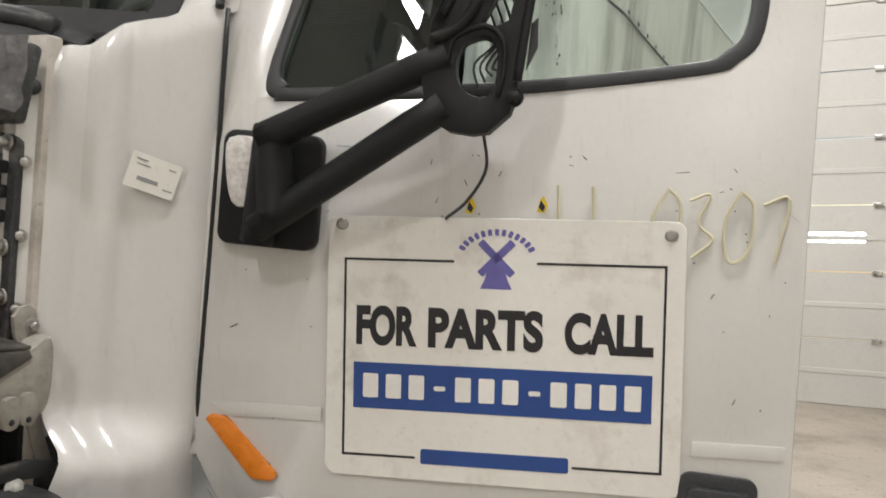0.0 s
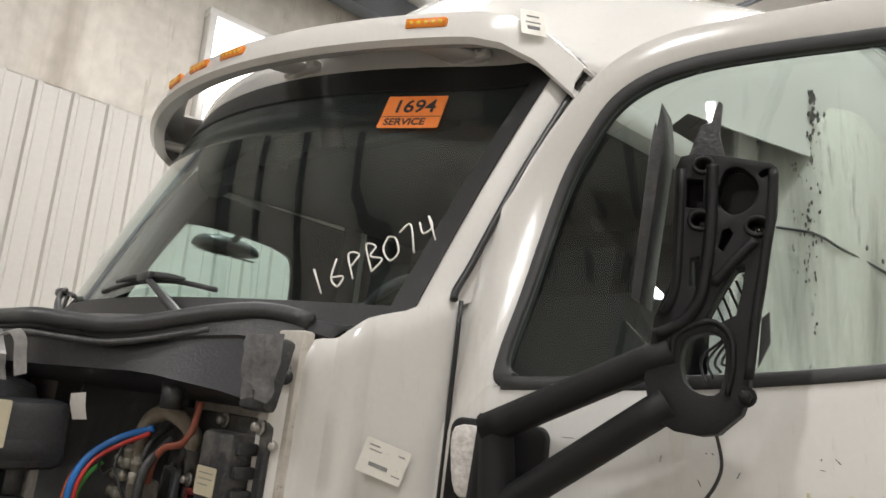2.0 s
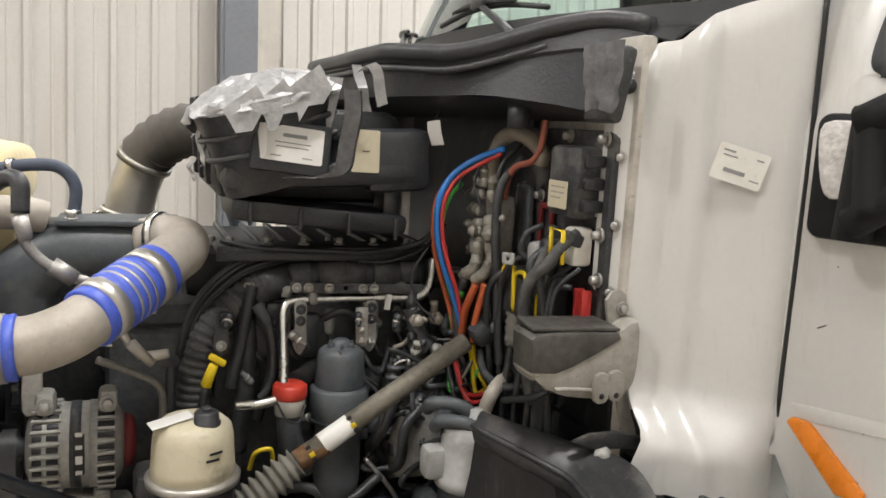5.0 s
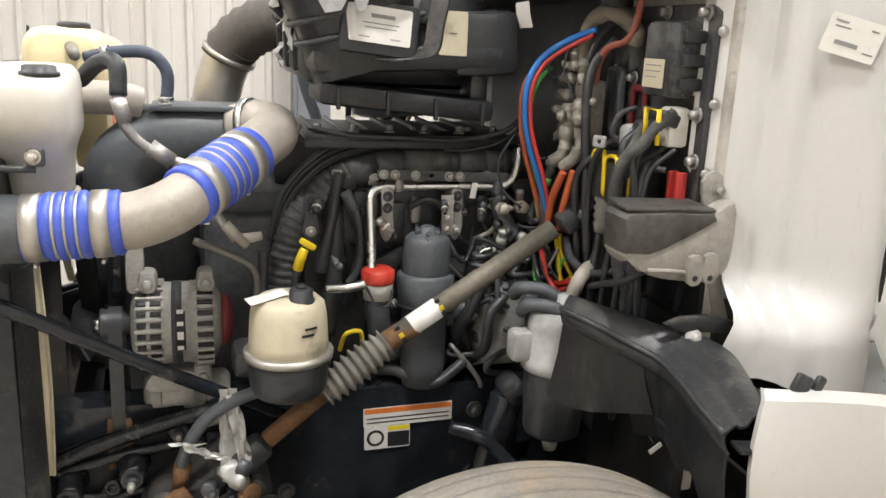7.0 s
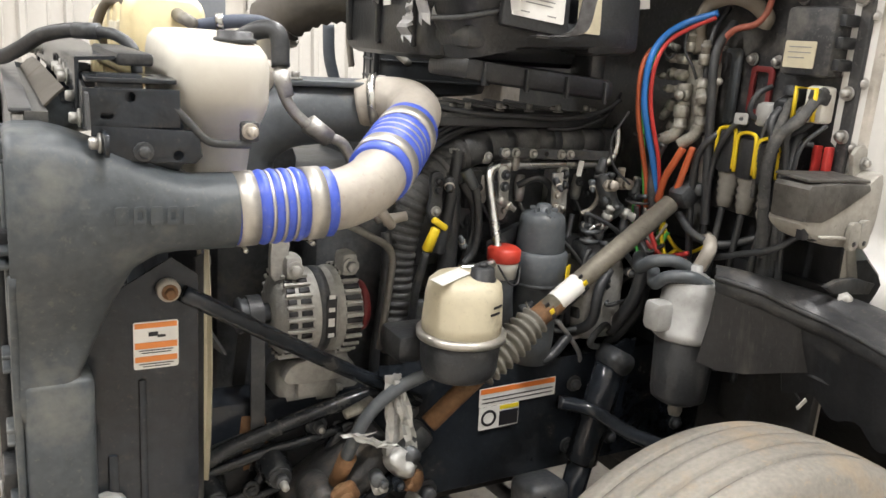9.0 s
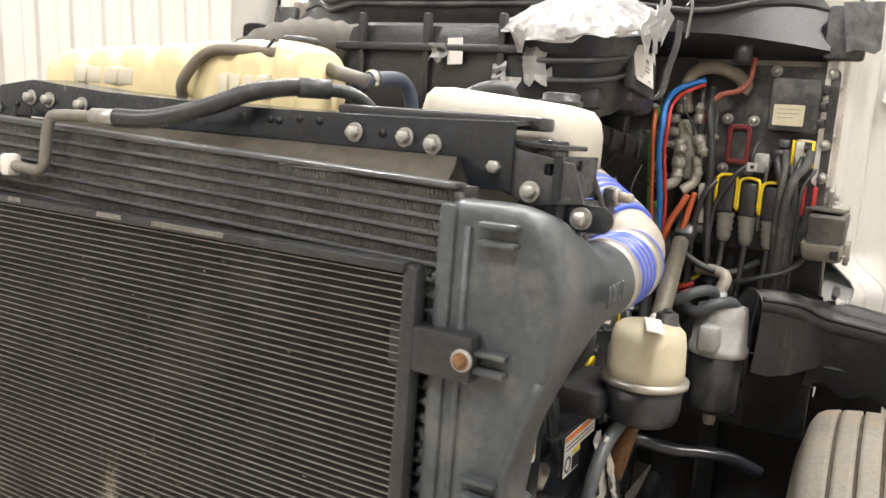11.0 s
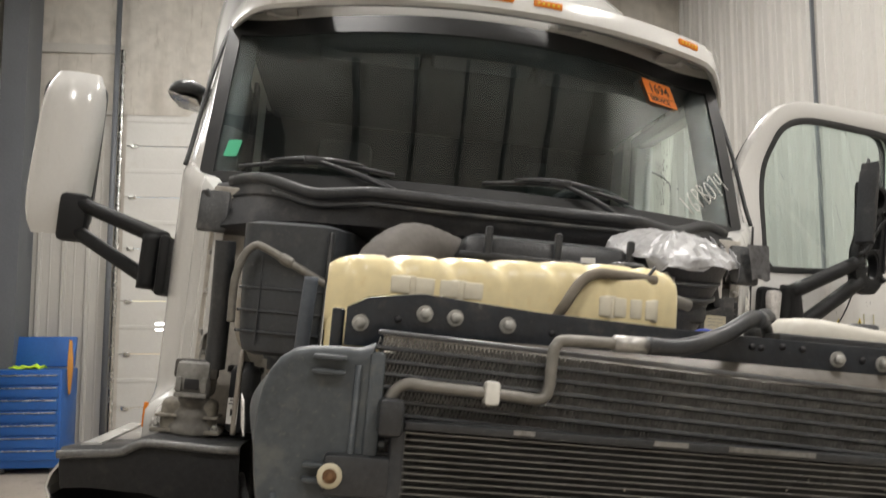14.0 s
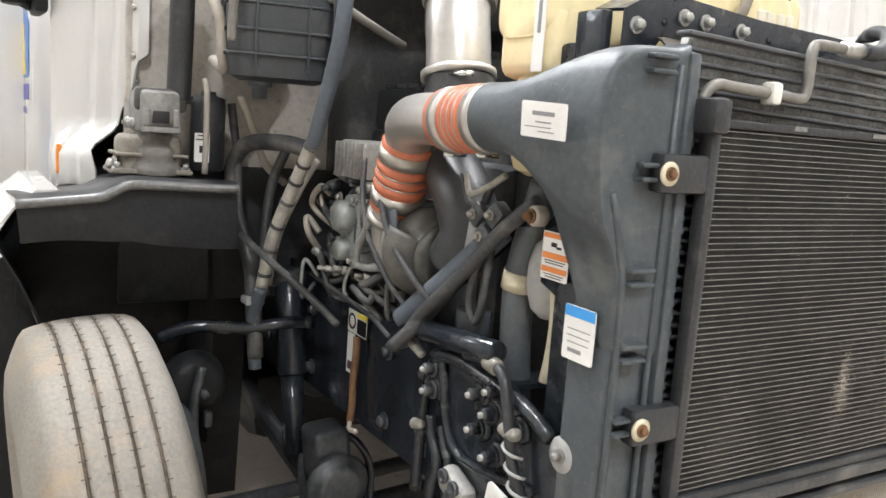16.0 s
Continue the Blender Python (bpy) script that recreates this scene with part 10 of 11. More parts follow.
bh = thing("vent_hose", "blue-grey rubber vent hose with clamps", "hose", (-1.22, -0.2, 1.45))
part("hose", tube([V(-1.37, -0.18, 1.635), V(-1.30, -0.20, 1.65), V(-1.24, -0.20, 1.648), V(-1.208, -0.20, 1.61), V(-1.212, -0.20, 1.54), V(-1.215, -0.2, 1.48)], 0.013, 12), material("blue grey rubber", (0.07, 0.085, 0.12), 0.6, 0, 0.2, 12), bh)
for p, q in ((V(-1.335, -0.19, 1.645), V(-1.30, -0.20, 1.65)), (V(-1.212, -0.2, 1.56), V(-1.213, -0.2, 1.52))):
    part("clamp", lathe(p, q, [(0, 0.014), (0, 0.017), (0.014, 0.017), (0.014, 0.014)], 16, None, False), STEEL, bh)
gp = thing("coolant_neck", "tan coolant neck with a blue clamp", "coolant pipe", (-1.33, -0.28, 1.5))
part("neck", tube([V(-1.46, -0.22, 1.555), V(-1.38, -0.26, 1.56), V(-1.30, -0.28, 1.56), V(-1.26, -0.27, 1.55)], 0.034, 20), DULL, gp)
part("thermostat", box((-1.24, -0.24, 1.50), (0.07, 0.10, 0.09), 0.02), DARKM, gp)
part("blue_band", lathe(V(-1.44, -0.23, 1.557), V(-1.38, -0.26, 1.56), [(0, 0.037), (0, 0.041), (0.02, 0.041), (0.02, 0.037)], 24, None, False), BLUE, gp)

# side shrouds with labels
SKYB = material("sky blue print", (0.06, 0.34, 0.78), 0.5, 0, 0.05, 20)
for sg in (-1, 1):
    y = -0.605 if sg < 0 else 0.436
    sh = thing("radiator_shroud", "black steel radiator side plate with a warning label", "radiator shroud", (-1.55, y, 0.6))
    prof = [(-1.66, 0.55), (-1.46, 0.55), (-1.46, 1.27), (-1.50, 1.30), (-1.60, 1.24), (-1.66, 1.16)]
    if sg > 0:
        prof = [(-1.66, 0.55), (-1.545, 0.55), (-1.545, 1.13), (-1.505, 1.145), (-1.505, 1.235), (-1.53, 1.262), (-1.60, 1.24), (-1.66, 1.16)]
    part("plate", plate(prof, 0.006, axes((0, y, 0), (1, 0, 0), (0, 0, 1)), (), 0.002), FRAMEB, sh)
    if sg > 0:
        ring = [V(-1.502 - 0.014 * math.sin(math.pi * k / 10), 0.418, 1.175 - 0.20 * k / 10) for k in range(11)]
        part("edge_strip", sheet([ring, [p + V(-0.012, 0.004, 0) for p in ring], [p + V(-0.022, 0.0, 0) for p in ring]], 0.004), CREAM2, sh, "beige curved fan ring edge")
    if sg < 0:
        part("inner_panel", sheet([[V(-1.47 + 0.002 * k, -0.585, z), V(-1.452 + 0.002 * k, -0.560, z), V(-1.438, -0.530, z)] for k, z in enumerate((0.55, 0.8, 1.0, 1.2, 1.29))], 0.004), PANELB, sh, "dusty dark inner panel")
        ring = [V(-1.444 + 0.006 * math.sin(math.pi * k / 10), -0.525, 1.285 - 0.42 * k / 10) for k in range(11)]
        part("edge_strip", sheet([ring, [p + V(0.012, 0.006, 0) for p in ring], [p + V(0.020, 0.0, 0) for p in ring]], 0.004), CREAM2, sh, "beige curved fan ring edge")
        part("pressed_rib", box((-1.545, -0.612, 0.86), (0.012, 0.010, 0.50), 0.004), FRAMEB, sh)
        part("pressed_rib", box((-1.59, -0.612, 0.80), (0.016, 0.012, 0.38), 0.005), FRAMEB, sh)
    px, pz = (-1.524, 1.164) if sg < 0 else (-1.548, 1.194)
    lm = axes((px, y + sg * 0.0075, pz), (-sg, 0, 0), (0, 0, 1))
    ORL = material("orange label print", (0.75, 0.25, 0.06), 0.5, 0, 0.05, 20)
    label_plate("warning_label", lm, 0.066, 0.076, sh, [(0, 0.032, 0.062, 0.008, ORL), (-0.004, 0.018, 0.014, 0.007, INKBLACK), (0.008, 0.014, 0.012, 0.004, INKBLACK), (0.0, 0.0, 0.062, 0.010, ORL), (0, -0.008, 0.05, 0.0015, INKBLACK), (0, -0.012, 0.044, 0.0015, INKBLACK), (0, -0.022, 0.062, 0.009, ORL), (0, -0.030, 0.05, 0.0015, INKBLACK), (0, -0.034, 0.04, 0.0015, INKBLACK)], text="orange and white warning label")
    if sg > 0:
        label_plate("notice_label", axes((-1.653, 0.4725, 1.097), (-1, 0, 0), (0, 0, 1)), 0.068, 0.082, sh, [(0, 0.032, 0.066, 0.016, SKYB), (0, 0.006, 0.05, 0.0015, PRINTG), (0, -0.004, 0.05, 0.0015, PRINTG), (0, -0.014, 0.046, 0.0015, PRINTG), (-0.006, -0.026, 0.03, 0.006, PRINTG)], text="blue and white notice label")
        label_plate("parts_label", axes((-1.628, 0.553, 1.402), (-0.985, -0.16, -0.05), (0.0, 0.1, 1)), 0.085, 0.05, rad, [(0, 0.009, 0.042, 0.006, PRINTG), (0, -0.003, 0.03, 0.002, PRINTG), (-0.01, -0.010, 0.05, 0.0015, PRINTG), (0.006, -0.016, 0.03, 0.0015, PRINTG)], text="white barcode label")
    for x, z, mt in ((-1.507, 1.253, YELLOWP if sg < 0 else ALU), (-1.60 if sg < 0 else -1.63, 0.90, WHITEP)):
        bz = part("bush", rod((x, y + sg * 0.004, z), (x, y + sg * 0.03, z), 0.030 if mt is WHITEP else 0.017, None, 24, None, 0.004), LIGHTG if mt is WHITEP else DULL, sh, "pale round bush")
        part("bush_bolt", bolt((x, y + sg * 0.03, z), (0, sg, 0), 0.008, 0.012), ALU if mt is WHITEP else RUST, bz)
# fan and its beige ring
fan = thing("cooling_fan", "black engine cooling fan behind the radiator", "fan", (-1.40, -0.08, 1.0))
for k in range(8):
    a = 2 * math.pi * k / 8 + 0.3
    rows = [[V(-1.42 + 0.05 * u, -0.08 + r * math.cos(a + 0.28 * u), 0.98 + r * math.sin(a + 0.28 * u)) for u in (0, 0.5, 1)] for r in (0.08, 0.2, 0.34)]
    part("blade", sheet(rows, 0.005), BLACKP, fan)
part("hub", rod((-1.44, -0.08, 0.98), (-1.34, -0.08, 0.98), 0.09, 0.07, 24, None, 0.01), DARKM, fan)
bot = thing("coolant_bottle", "translucent grey-white moulded bottle behind the shroud", "bottle", (-1.41, 0.36, 1.02))
part("body", lathe((-1.478, 0.385, 1.075), (-1.478, 0.385, 2), [(0, 0.02), (0.015, 0.036), (0.05, 0.046), (0.09, 0.046), (0.125, 0.036), (0.14, 0.015)], 24), LIGHTG, bot)
# brace rod from the radiator to the frame, both sides
br = thing("radiator_brace", "black steel brace rod", "brace", (-1.2, -0.55, 1.0))
part("rod", tube([V(-1.485, -0.62, 1.245), V(-1.25, -0.55, 1.09), V(-0.99, -0.47, 0.925)], 0.014, 12), FRAMEB, br)
br = thing("radiator_brace", "black steel brace rod", "brace", (-1.2, 0.45, 1.0))
part("rod", tube([V(-1.47, 0.43, 1.25), V(-1.30, 0.40, 1.15), V(-1.12, 0.47, 0.97)], 0.012, 12), FRAMEB, br)

# front chassis brackets
GLOSS = material("glossy black casting", (0.020, 0.023, 0.027), 0.22, 0, 0.4, 14, 0.9, 60, (0.12, 0.115, 0.10), 0.22, 14)


def bracket_bolt(p, sg, parent, mt):
    """A bolt with a raised boss and a pale thread end."""
    x, y, z = p
    bo = part("bolt", bolt((x, y + sg * 0.010, z), (0, sg, 0), 0.012, 0.020), mt, parent)
    part("boss", lathe((x, y, z), (x, y + sg, z), [(0, 0.026), (0.006, 0.024), (0.010, 0.019)], 18), GLOSS, bo)
    part("thread", rod((x, y + sg * 0.028, z), (x, y + sg * 0.040, z), 0.006, None, 8), ALUC, bo)


# left: a frame of ribs with two long bosses; a black plate paints its dark openings
fb2 = thing("front_bracket", "glossy black cast front chassis bracket with open webs", "chassis bracket", (-1.4, -0.445, 0.6))
part("casting", plate([(-1.60, 0.50), (-1.60, 0.80), (-1.46, 0.86), (-1.30, 0.905), (-1.08, 0.94), (-1.05, 0.72), (-1.20, 0.66), (-1.32, 0.52)], 0.012, axes((0, -0.425, 0), (1, 0, 0), (0, 0, 1)), (), 0.004), FENDB, fb2, "black backing plate standing in for the dark openings")
for line, r in (([(-1.52, 0.83), (-1.441, 0.852), (-1.362, 0.884), (-1.254, 0.915), (-1.119, 0.947), (-1.03, 0.962)], 0.016), ([(-1.43, 0.832), (-1.363, 0.848), (-1.293, 0.864), (-1.243, 0.869), (-1.15, 0.885)], 0.011), ([(-1.426, 0.836), (-1.454, 0.793), (-1.480, 0.750), (-1.51, 0.69)], 0.014),
                ([(-1.418, 0.785), (-1.37, 0.772), (-1.332, 0.788), (-1.298, 0.826)], 0.011), ([(-1.255, 0.72), (-1.215, 0.775), (-1.176, 0.832), (-1.15, 0.88)], 0.015), ([(-1.40, 0.74), (-1.33, 0.765), (-1.27, 0.78), (-1.22, 0.75)], 0.010), ([(-1.47, 0.60), (-1.40, 0.70), (-1.36, 0.765)], 0.013)):
    part("web", tube([V(x, -0.458, z) for x, z in line], r, 10, 6), GLOSS, fb2)
for x, z in ((-1.411, 0.812), (-1.292, 0.842)):
    bo = part("long_boss", lathe((x, -0.44, z), (x + 0.003, -0.56, z - 0.012), [(0, 0.033), (0.012, 0.035), (0.020, 0.030), (0.055, 0.029), (0.058, 0.026), (0.070, 0.026), (0.074, 0.018)], 22), GLOSS, fb2, "long cast boss")
    part("boss_bolt", bolt((x + 0.002, -0.512, z - 0.008), (0, -1, -0.1), 0.014, 0.016), DARKM, bo)
    part("boss_thread", rod((x + 0.002, -0.528, z - 0.010), (x + 0.002, -0.548, z - 0.012), 0.008, 0.007, 10), ALUC, bo)
part("eye", lathe((-1.332, -0.466, 0.795), (-1.332, -1, 0.795), [(0, 0.018), (0.006, 0.017), (0.007, 0.009), (0.002, 0.008)], 18), GLOSS, fb2)
for p in ((-1.20, -0.447, 0.90), (-1.13, -0.447, 0.87), (-1.30, -0.447, 0.70), (-1.10, -0.447, 0.76)):
    bracket_bolt(p, -1, fb2, DARKM)
part("pale_casting", box((-1.305, -0.46, 0.735), (0.085, 0.03, 0.045), 0.012, rot=(0, 6, 0)), ALUC, fb2, "pale corroded casting")
part("union", rod((-1.10, -0.485, 0.945), (-1.16, -0.50, 0.935), 0.014, 0.010, 10), BRASS, fb2)

# right: a bolted plate with a raised rim, a foot and a hose
fb3 = thing("front_bracket", "glossy black cast front chassis bracket with a bolted plate", "chassis bracket", (-1.4, 0.445, 0.6))
part("casting", plate([(-1.62, 0.60), (-1.64, 0.84), (-1.58, 0.92), (-1.45, 0.965), (-1.30, 0.965), (-1.22, 0.95), (-1.21, 0.80), (-1.22, 0.66), (-1.30, 0.60), (-1.45, 0.55)], 0.02, axes((0, 0.445, 0), (1, 0, 0), (0, 0, 1)) @ pose(0, 0, -0.01), (), 0.006), FRAMEB, fb3)
for line, r in (([(-1.265, 0.955), (-1.280, 0.90), (-1.292, 0.85), (-1.312, 0.81), (-1.346, 0.789), (-1.40, 0.788), (-1.456, 0.794), (-1.567, 0.812)], 0.0085), ([(-1.24, 0.83), (-1.250, 0.79), (-1.275, 0.748), (-1.262, 0.70), (-1.253, 0.64)], 0.012), ([(-1.278, 0.82), (-1.297, 0.785), (-1.315, 0.755), (-1.31, 0.68)], 0.009),
                ([(-1.24, 0.95), (-1.321, 0.962), (-1.433, 0.954), (-1.533, 0.940), (-1.60, 0.915)], 0.013), ([(-1.20, 0.66), (-1.205, 0.80), (-1.225, 0.90), (-1.255, 0.955)], 0.012)):
    part("rim", tube([V(x, 0.462, z) for x, z in line], r, 10, 6), GLOSS, fb3)
for x, z in ((-1.405, 0.926), (-1.455, 0.947), (-1.449, 0.905), (-1.410, 0.865), (-1.459, 0.833), (-1.249, 0.884), (-1.518, 0.900), (-1.245, 0.925)):
    bracket_bolt((x, 0.455, z), 1, fb3, GLOSS if x < -1.3 else DARKM)
part("cross_tube", rod((-1.22, 0.475, 0.995), (-1.46, 0.475, 1.015), 0.021, None, 18, None, 0.003), FRAMEB, fb3, "glossy black cross tube")
part("drop_hose", tube([V(-1.36, 0.47, 0.985), V(-1.44, 0.48, 0.998), V(-1.495, 0.485, 0.985), V(-1.515, 0.488, 0.945), V(-1.528, 0.488, 0.90), V(-1.540, 0.486, 0.85), V(-1.56, 0.48, 0.80)], 0.0095, 12, 6), RUBBER, fb3)
part("hose_sleeve", rod((-1.44, 0.479, 0.997), (-1.475, 0.484, 0.994), 0.015, 0.014, 12, None, 0.002), BRASS, fb3)
part("spiral", tube([V(-1.535 - 0.0016 * k + 0.016 * math.cos(0.9 * k), 0.488, 0.885 - 0.0042 * k + 0.0 * k) + V(0, 0.014 * math.sin(0.9 * k), 0) for k in range(28)], 0.003, 6, 3), LIGHTG, fb3, "loose spiral wrap")
part("brass_tee", tube([V(-1.505, 0.485, 0.902), V(-1.53, 0.487, 0.900), V(-1.545, 0.487, 0.905)], 0.011, 10), BRASS, fb3)
part("pale_casting", box((-1.365, 0.472, 0.735), (0.085, 0.04, 0.05), 0.014, rot=(0, -20, 0)), ALUC, fb3, "pale corroded casting")
for x, z in ((-1.35, 0.755), (-1.385, 0.745), (-1.375, 0.725)):
    part("ring_nut", lathe((x, 0.49, z), (x, 1, z), [(0, 0.014), (0.008, 0.014), (0.009, 0.008), (0.003, 0.007)], 14), DARKM, fb3)
part("white_plate", plate(rounded(0.07, 0.07, 0.01, 3), 0.004, axes((-1.495, 0.478, 0.755), (1, 0, 0.2), (0, 0, 1)), (), 0.001), PAPER, fb3, "white label plate")
for p, q in (((-1.103, 0.47, 0.934), (-1.16, 0.47, 0.955)), ((-1.20, 0.475, 0.80), (-1.23, 0.475, 0.808)), ((-1.16, 0.468, 0.955), (-1.205, 0.47, 0.94))):
    part("union", rod(p, q, 0.012, 0.009, 8, None, 0.002), BRASS, fb3)
# labels on the chassis rails
YEL = material("yellow label print", (0.85, 0.68, 0.03), 0.5, 0, 0.05, 20)
ml = axes((-0.708, -0.4235, 0.882), (1, 0, 0.02), (0, 0, 1))
lr = thing("rail_label", "white and orange warning label on the chassis rail", "label", (-0.72, -0.42, 0.84))
label_plate("strip", ml, 0.205, 0.045, lr, [(0, 0.015, 0.20, 0.012, ORANGEST), (0, -0.003, 0.19, 0.003, DUSTB), (0, -0.013, 0.19, 0.003, DUSTB)])
m2 = axes((-0.755, -0.4235, 0.83), (1, 0, 0.02), (0, 0, 1))
sq = label_plate("caution_label", m2, 0.105, 0.055, lr, [(0.026, 0.021, 0.05, 0.010, YEL), (0.026, -0.006, 0.05, 0.036, INKBLACK)])
part("ring", lathe(m2 @ V(-0.027, 0, 0.0012), m2 @ V(-0.027, 0, 1), [(0, 0.020), (0.001, 0.020), (0.001, 0.014), (0, 0.014)], 24, None, False), INKBLACK, sq)
lr2 = thing("rail_label", "white and yellow caution label on the chassis rail", "label", (-0.82, 0.43, 0.78))
m3 = axes((-0.82, 0.4255, 0.905), (-1, 0, 0), (0, 0, 1))
sq = label_plate("caution_label", m3, 0.10, 0.055, lr2, [(0.026, 0.021, 0.048, 0.010, YEL), (0.026, -0.006, 0.048, 0.036, INKBLACK)])
part("ring", lathe(m3 @ V(-0.027, 0, 0.0012), m3 @ V(-0.027, 0, 1), [(0, 0.020), (0.001, 0.020), (0.001, 0.014), (0, 0.014)], 24, None, False), INKBLACK, sq)
label_plate("white_label", axes((-0.793, 0.4255, 0.825), (-1, 0, 0), (0, 0, 1)), 0.042, 0.10, lr2, [(0, -0.03, 0.03, 0.02, DUSTB)])

# ---- ENGINE BAY: right side ----
hv = thing("heater_box", "ribbed black plastic heater box on the firewall", "heater box", (-0.52, 0.57, 1.45))
HVAC = material("grey-blue black plastic", (0.045, 0.05, 0.056), 0.42, 0, 0.2, 8, 0.2, 90, (0.13, 0.125, 0.115), 0.25, 6)
rows = []
for z, g in ((1.455, -0.03), (1.465, -0.008), (1.50, 0.0), (1.62, 0.006), (1.74, 0.012), (1.80, 0.012), (1.81, -0.01)):
    ring = rounded(0.36 + 2 * g, 0.24 + 2 * g, 0.05, 5)
    rows.append([pose(-0.50, 0.545, z, 0, 0, -14) @ V(x, y, 0.02 * (x > 0)) for x, y in ring + ring[:1]])
bm = sheet(rows, 0.0)
bmesh.ops.remove_doubles(bm, verts=bm.verts, dist=1e-5)
bmesh.ops.holes_fill(bm, edges=[e for e in bm.edges if e.is_boundary], sides=60)
bmesh.ops.recalc_face_normals(bm, faces=bm.faces)
part("housing", bm, HVAC, hv)
hm = pose(-0.50, 0.545, 0, 0, 0, -14)
for z in (1.515, 1.57, 1.63, 1.69, 1.75):
    ring = rounded(0.372, 0.252, 0.052, 5)
    part("rib", tube([hm @ V(x, y, z) for x, y in ring + ring[:1]], 0.0045, 6, 2), HVAC, hv)
for x, y in ((-0.188, -0.06), (-0.188, 0.06), (-0.10, 0.128), (0.0, 0.128), (0.10, 0.128)):
    part("rib", box(None, (0.006, 0.006, 0.28), 0.002, m=hm @ pose(x, y, 1.62)), HVAC, hv)
part("seam_flange", box(None, (0.018, 0.012, 0.34), 0.004, m=hm @ pose(-0.18, -0.118, 1.62)), BLACKP, hv)
part("drain", lathe((-0.56, 0.60, 1.475), (-0.56, 0.60, 1.3), [(0, 0.03), (0.03, 0.03), (0.032, 0.02), (0.06, 0.018)], 16), GREYP, hv)
st2 = thing("support_rod", "grey metal support rod above the heater box", "rod", (-0.9, 0.6, 1.6))
part("rod", tube([V(-0.685, 0.711, 1.535), V(-0.695, 0.712, 1.60), V(-0.70, 0.710, 1.65), V(-0.703, 0.695, 1.705), V(-0.705, 0.672, 1.734), V(-0.705, 0.645, 1.733), V(-0.705, 0.57, 1.697), V(-0.70, 0.48, 1.655), V(-0.70, 0.38, 1.61), V(-0.69, 0.28, 1.57)], 0.0105, 12), PIPEG, st2)
part("rod_joint", lathe((-0.705, 0.60, 1.712), (-0.705, 0.53, 1.679), [(0, 0.0135), (0.012, 0.0145), (0.03, 0.0145), (0.034, 0.0125)], 12), PIPEG, st2)
part("loop", tube([V(-0.50, 0.70, 1.50), V(-0.55, 0.69, 1.48), V(-0.58, 0.70, 1.52), V(-0.58, 0.71, 1.60), V(-0.54, 0.73, 1.66)], 0.013, 10), DULL, st2)
big = thing("corrugated_hose", "thick black corrugated hose down the firewall", "hose", (-0.48, 0.77, 1.4))
part("hose", tube([V(-0.50, 0.775, 1.76), V(-0.49, 0.772, 1.65), V(-0.475, 0.77, 1.52), V(-0.465, 0.77, 1.40)], 0.030, 18, 12, ribs=0.0018, pitch=0.0065), RUBBER, big)
dry = thing("receiver_drier", "black canister with a white label on the firewall", "canister", (-0.42, 0.68, 1.23))
part("canister", lathe((-0.42, 0.685, 1.225), (-0.42, 0.685, 2), [(0, 0.035), (0.006, 0.043), (0.17, 0.043), (0.185, 0.036), (0.19, 0.02), (0.20, 0.018)], 28), BLACKP, dry)
md = axes((-0.458, 0.708, 1.285), (-0.55, -0.85, 0), (0, 0, 1))
label_plate("label", md, 0.038, 0.072, dry, [(0, 0.02, 0.03, 0.003, INKBLACK), (0.004, -0.004, 0.02, 0.018, INKBLACK), (0, 0.03, 0.02, 0.003, INKBLACK)], text="white label")
part("pipe", tube([V(-0.42, 0.685, 1.42), V(-0.44, 0.70, 1.45), V(-0.46, 0.70, 1.42), V(-0.465, 0.70, 1.32), V(-0.46, 0.70, 1.22)], 0.008, 8), DULL, dry)
part("bracket", box((-0.39, 0.69, 1.40), (0.06, 0.10, 0.02), 0.004), DUSTB, dry)

tur = thing("turbocharger", "dusty cast-iron turbocharger beside the engine", "turbocharger", (-1.08, 0.38, 1.0))
CAST = material("dusty cast housing", (0.13, 0.128, 0.115), 0.55, 0.4, 0.35, 10, 0.6, 60, (0.22, 0.20, 0.165), 0.35, 10)
axt = V(-1.0, 0.08, -0.12).normalized()
c0 = V(-1.10, 0.40, 1.13)
up = V(0, 0, 1) - axt * axt.z
up.normalize()
sd = axt.cross(up)
vol = [c0 + (0.052 + 0.010 * k / 30) * (sd * math.cos(a) + up * math.sin(a)) for k, a in enumerate([0.5 + 2 * math.pi * j / 30 for j in range(31)])]
part("volute", tube(vol, lambda u: 0.036 + 0.014 * u, 18, 2), CAST, tur, "dusty grey compressor volute")
part("compressor_cover", lathe(c0 - axt * 0.05, c0 + axt, [(0, 0.05), (0.02, 0.085), (0.05, 0.088), (0.075, 0.078), (0.09, 0.066), (0.105, 0.064), (0.108, 0.070), (0.118, 0.070), (0.12, 0.058)], 36), CAST, tur)
part("v_band", lathe(c0 - axt * 0.062, c0 + axt, [(0, 0.086), (0, 0.093), (0.012, 0.093), (0.012, 0.086)], 36, None, False), CLAMP, tur, "steel band clamp")
part("centre", lathe(c0 - axt * 0.15, c0 + axt, [(0, 0.06), (0.03, 0.05), (0.07, 0.05), (0.10, 0.07)], 28), DARKM, tur)
part("turbine", lathe(c0 - axt * 0.30, c0 + axt, [(0, 0.04), (0.02, 0.055), (0.05, 0.068), (0.11, 0.07), (0.15, 0.06), (0.16, 0.05)], 30), material("rusty turbine iron", (0.085, 0.07, 0.055), 0.7, 0.3, 0.35, 12, 0.7, 60, (0.2, 0.13, 0.08), 0.3, 12), tur, "rusty turbine housing")
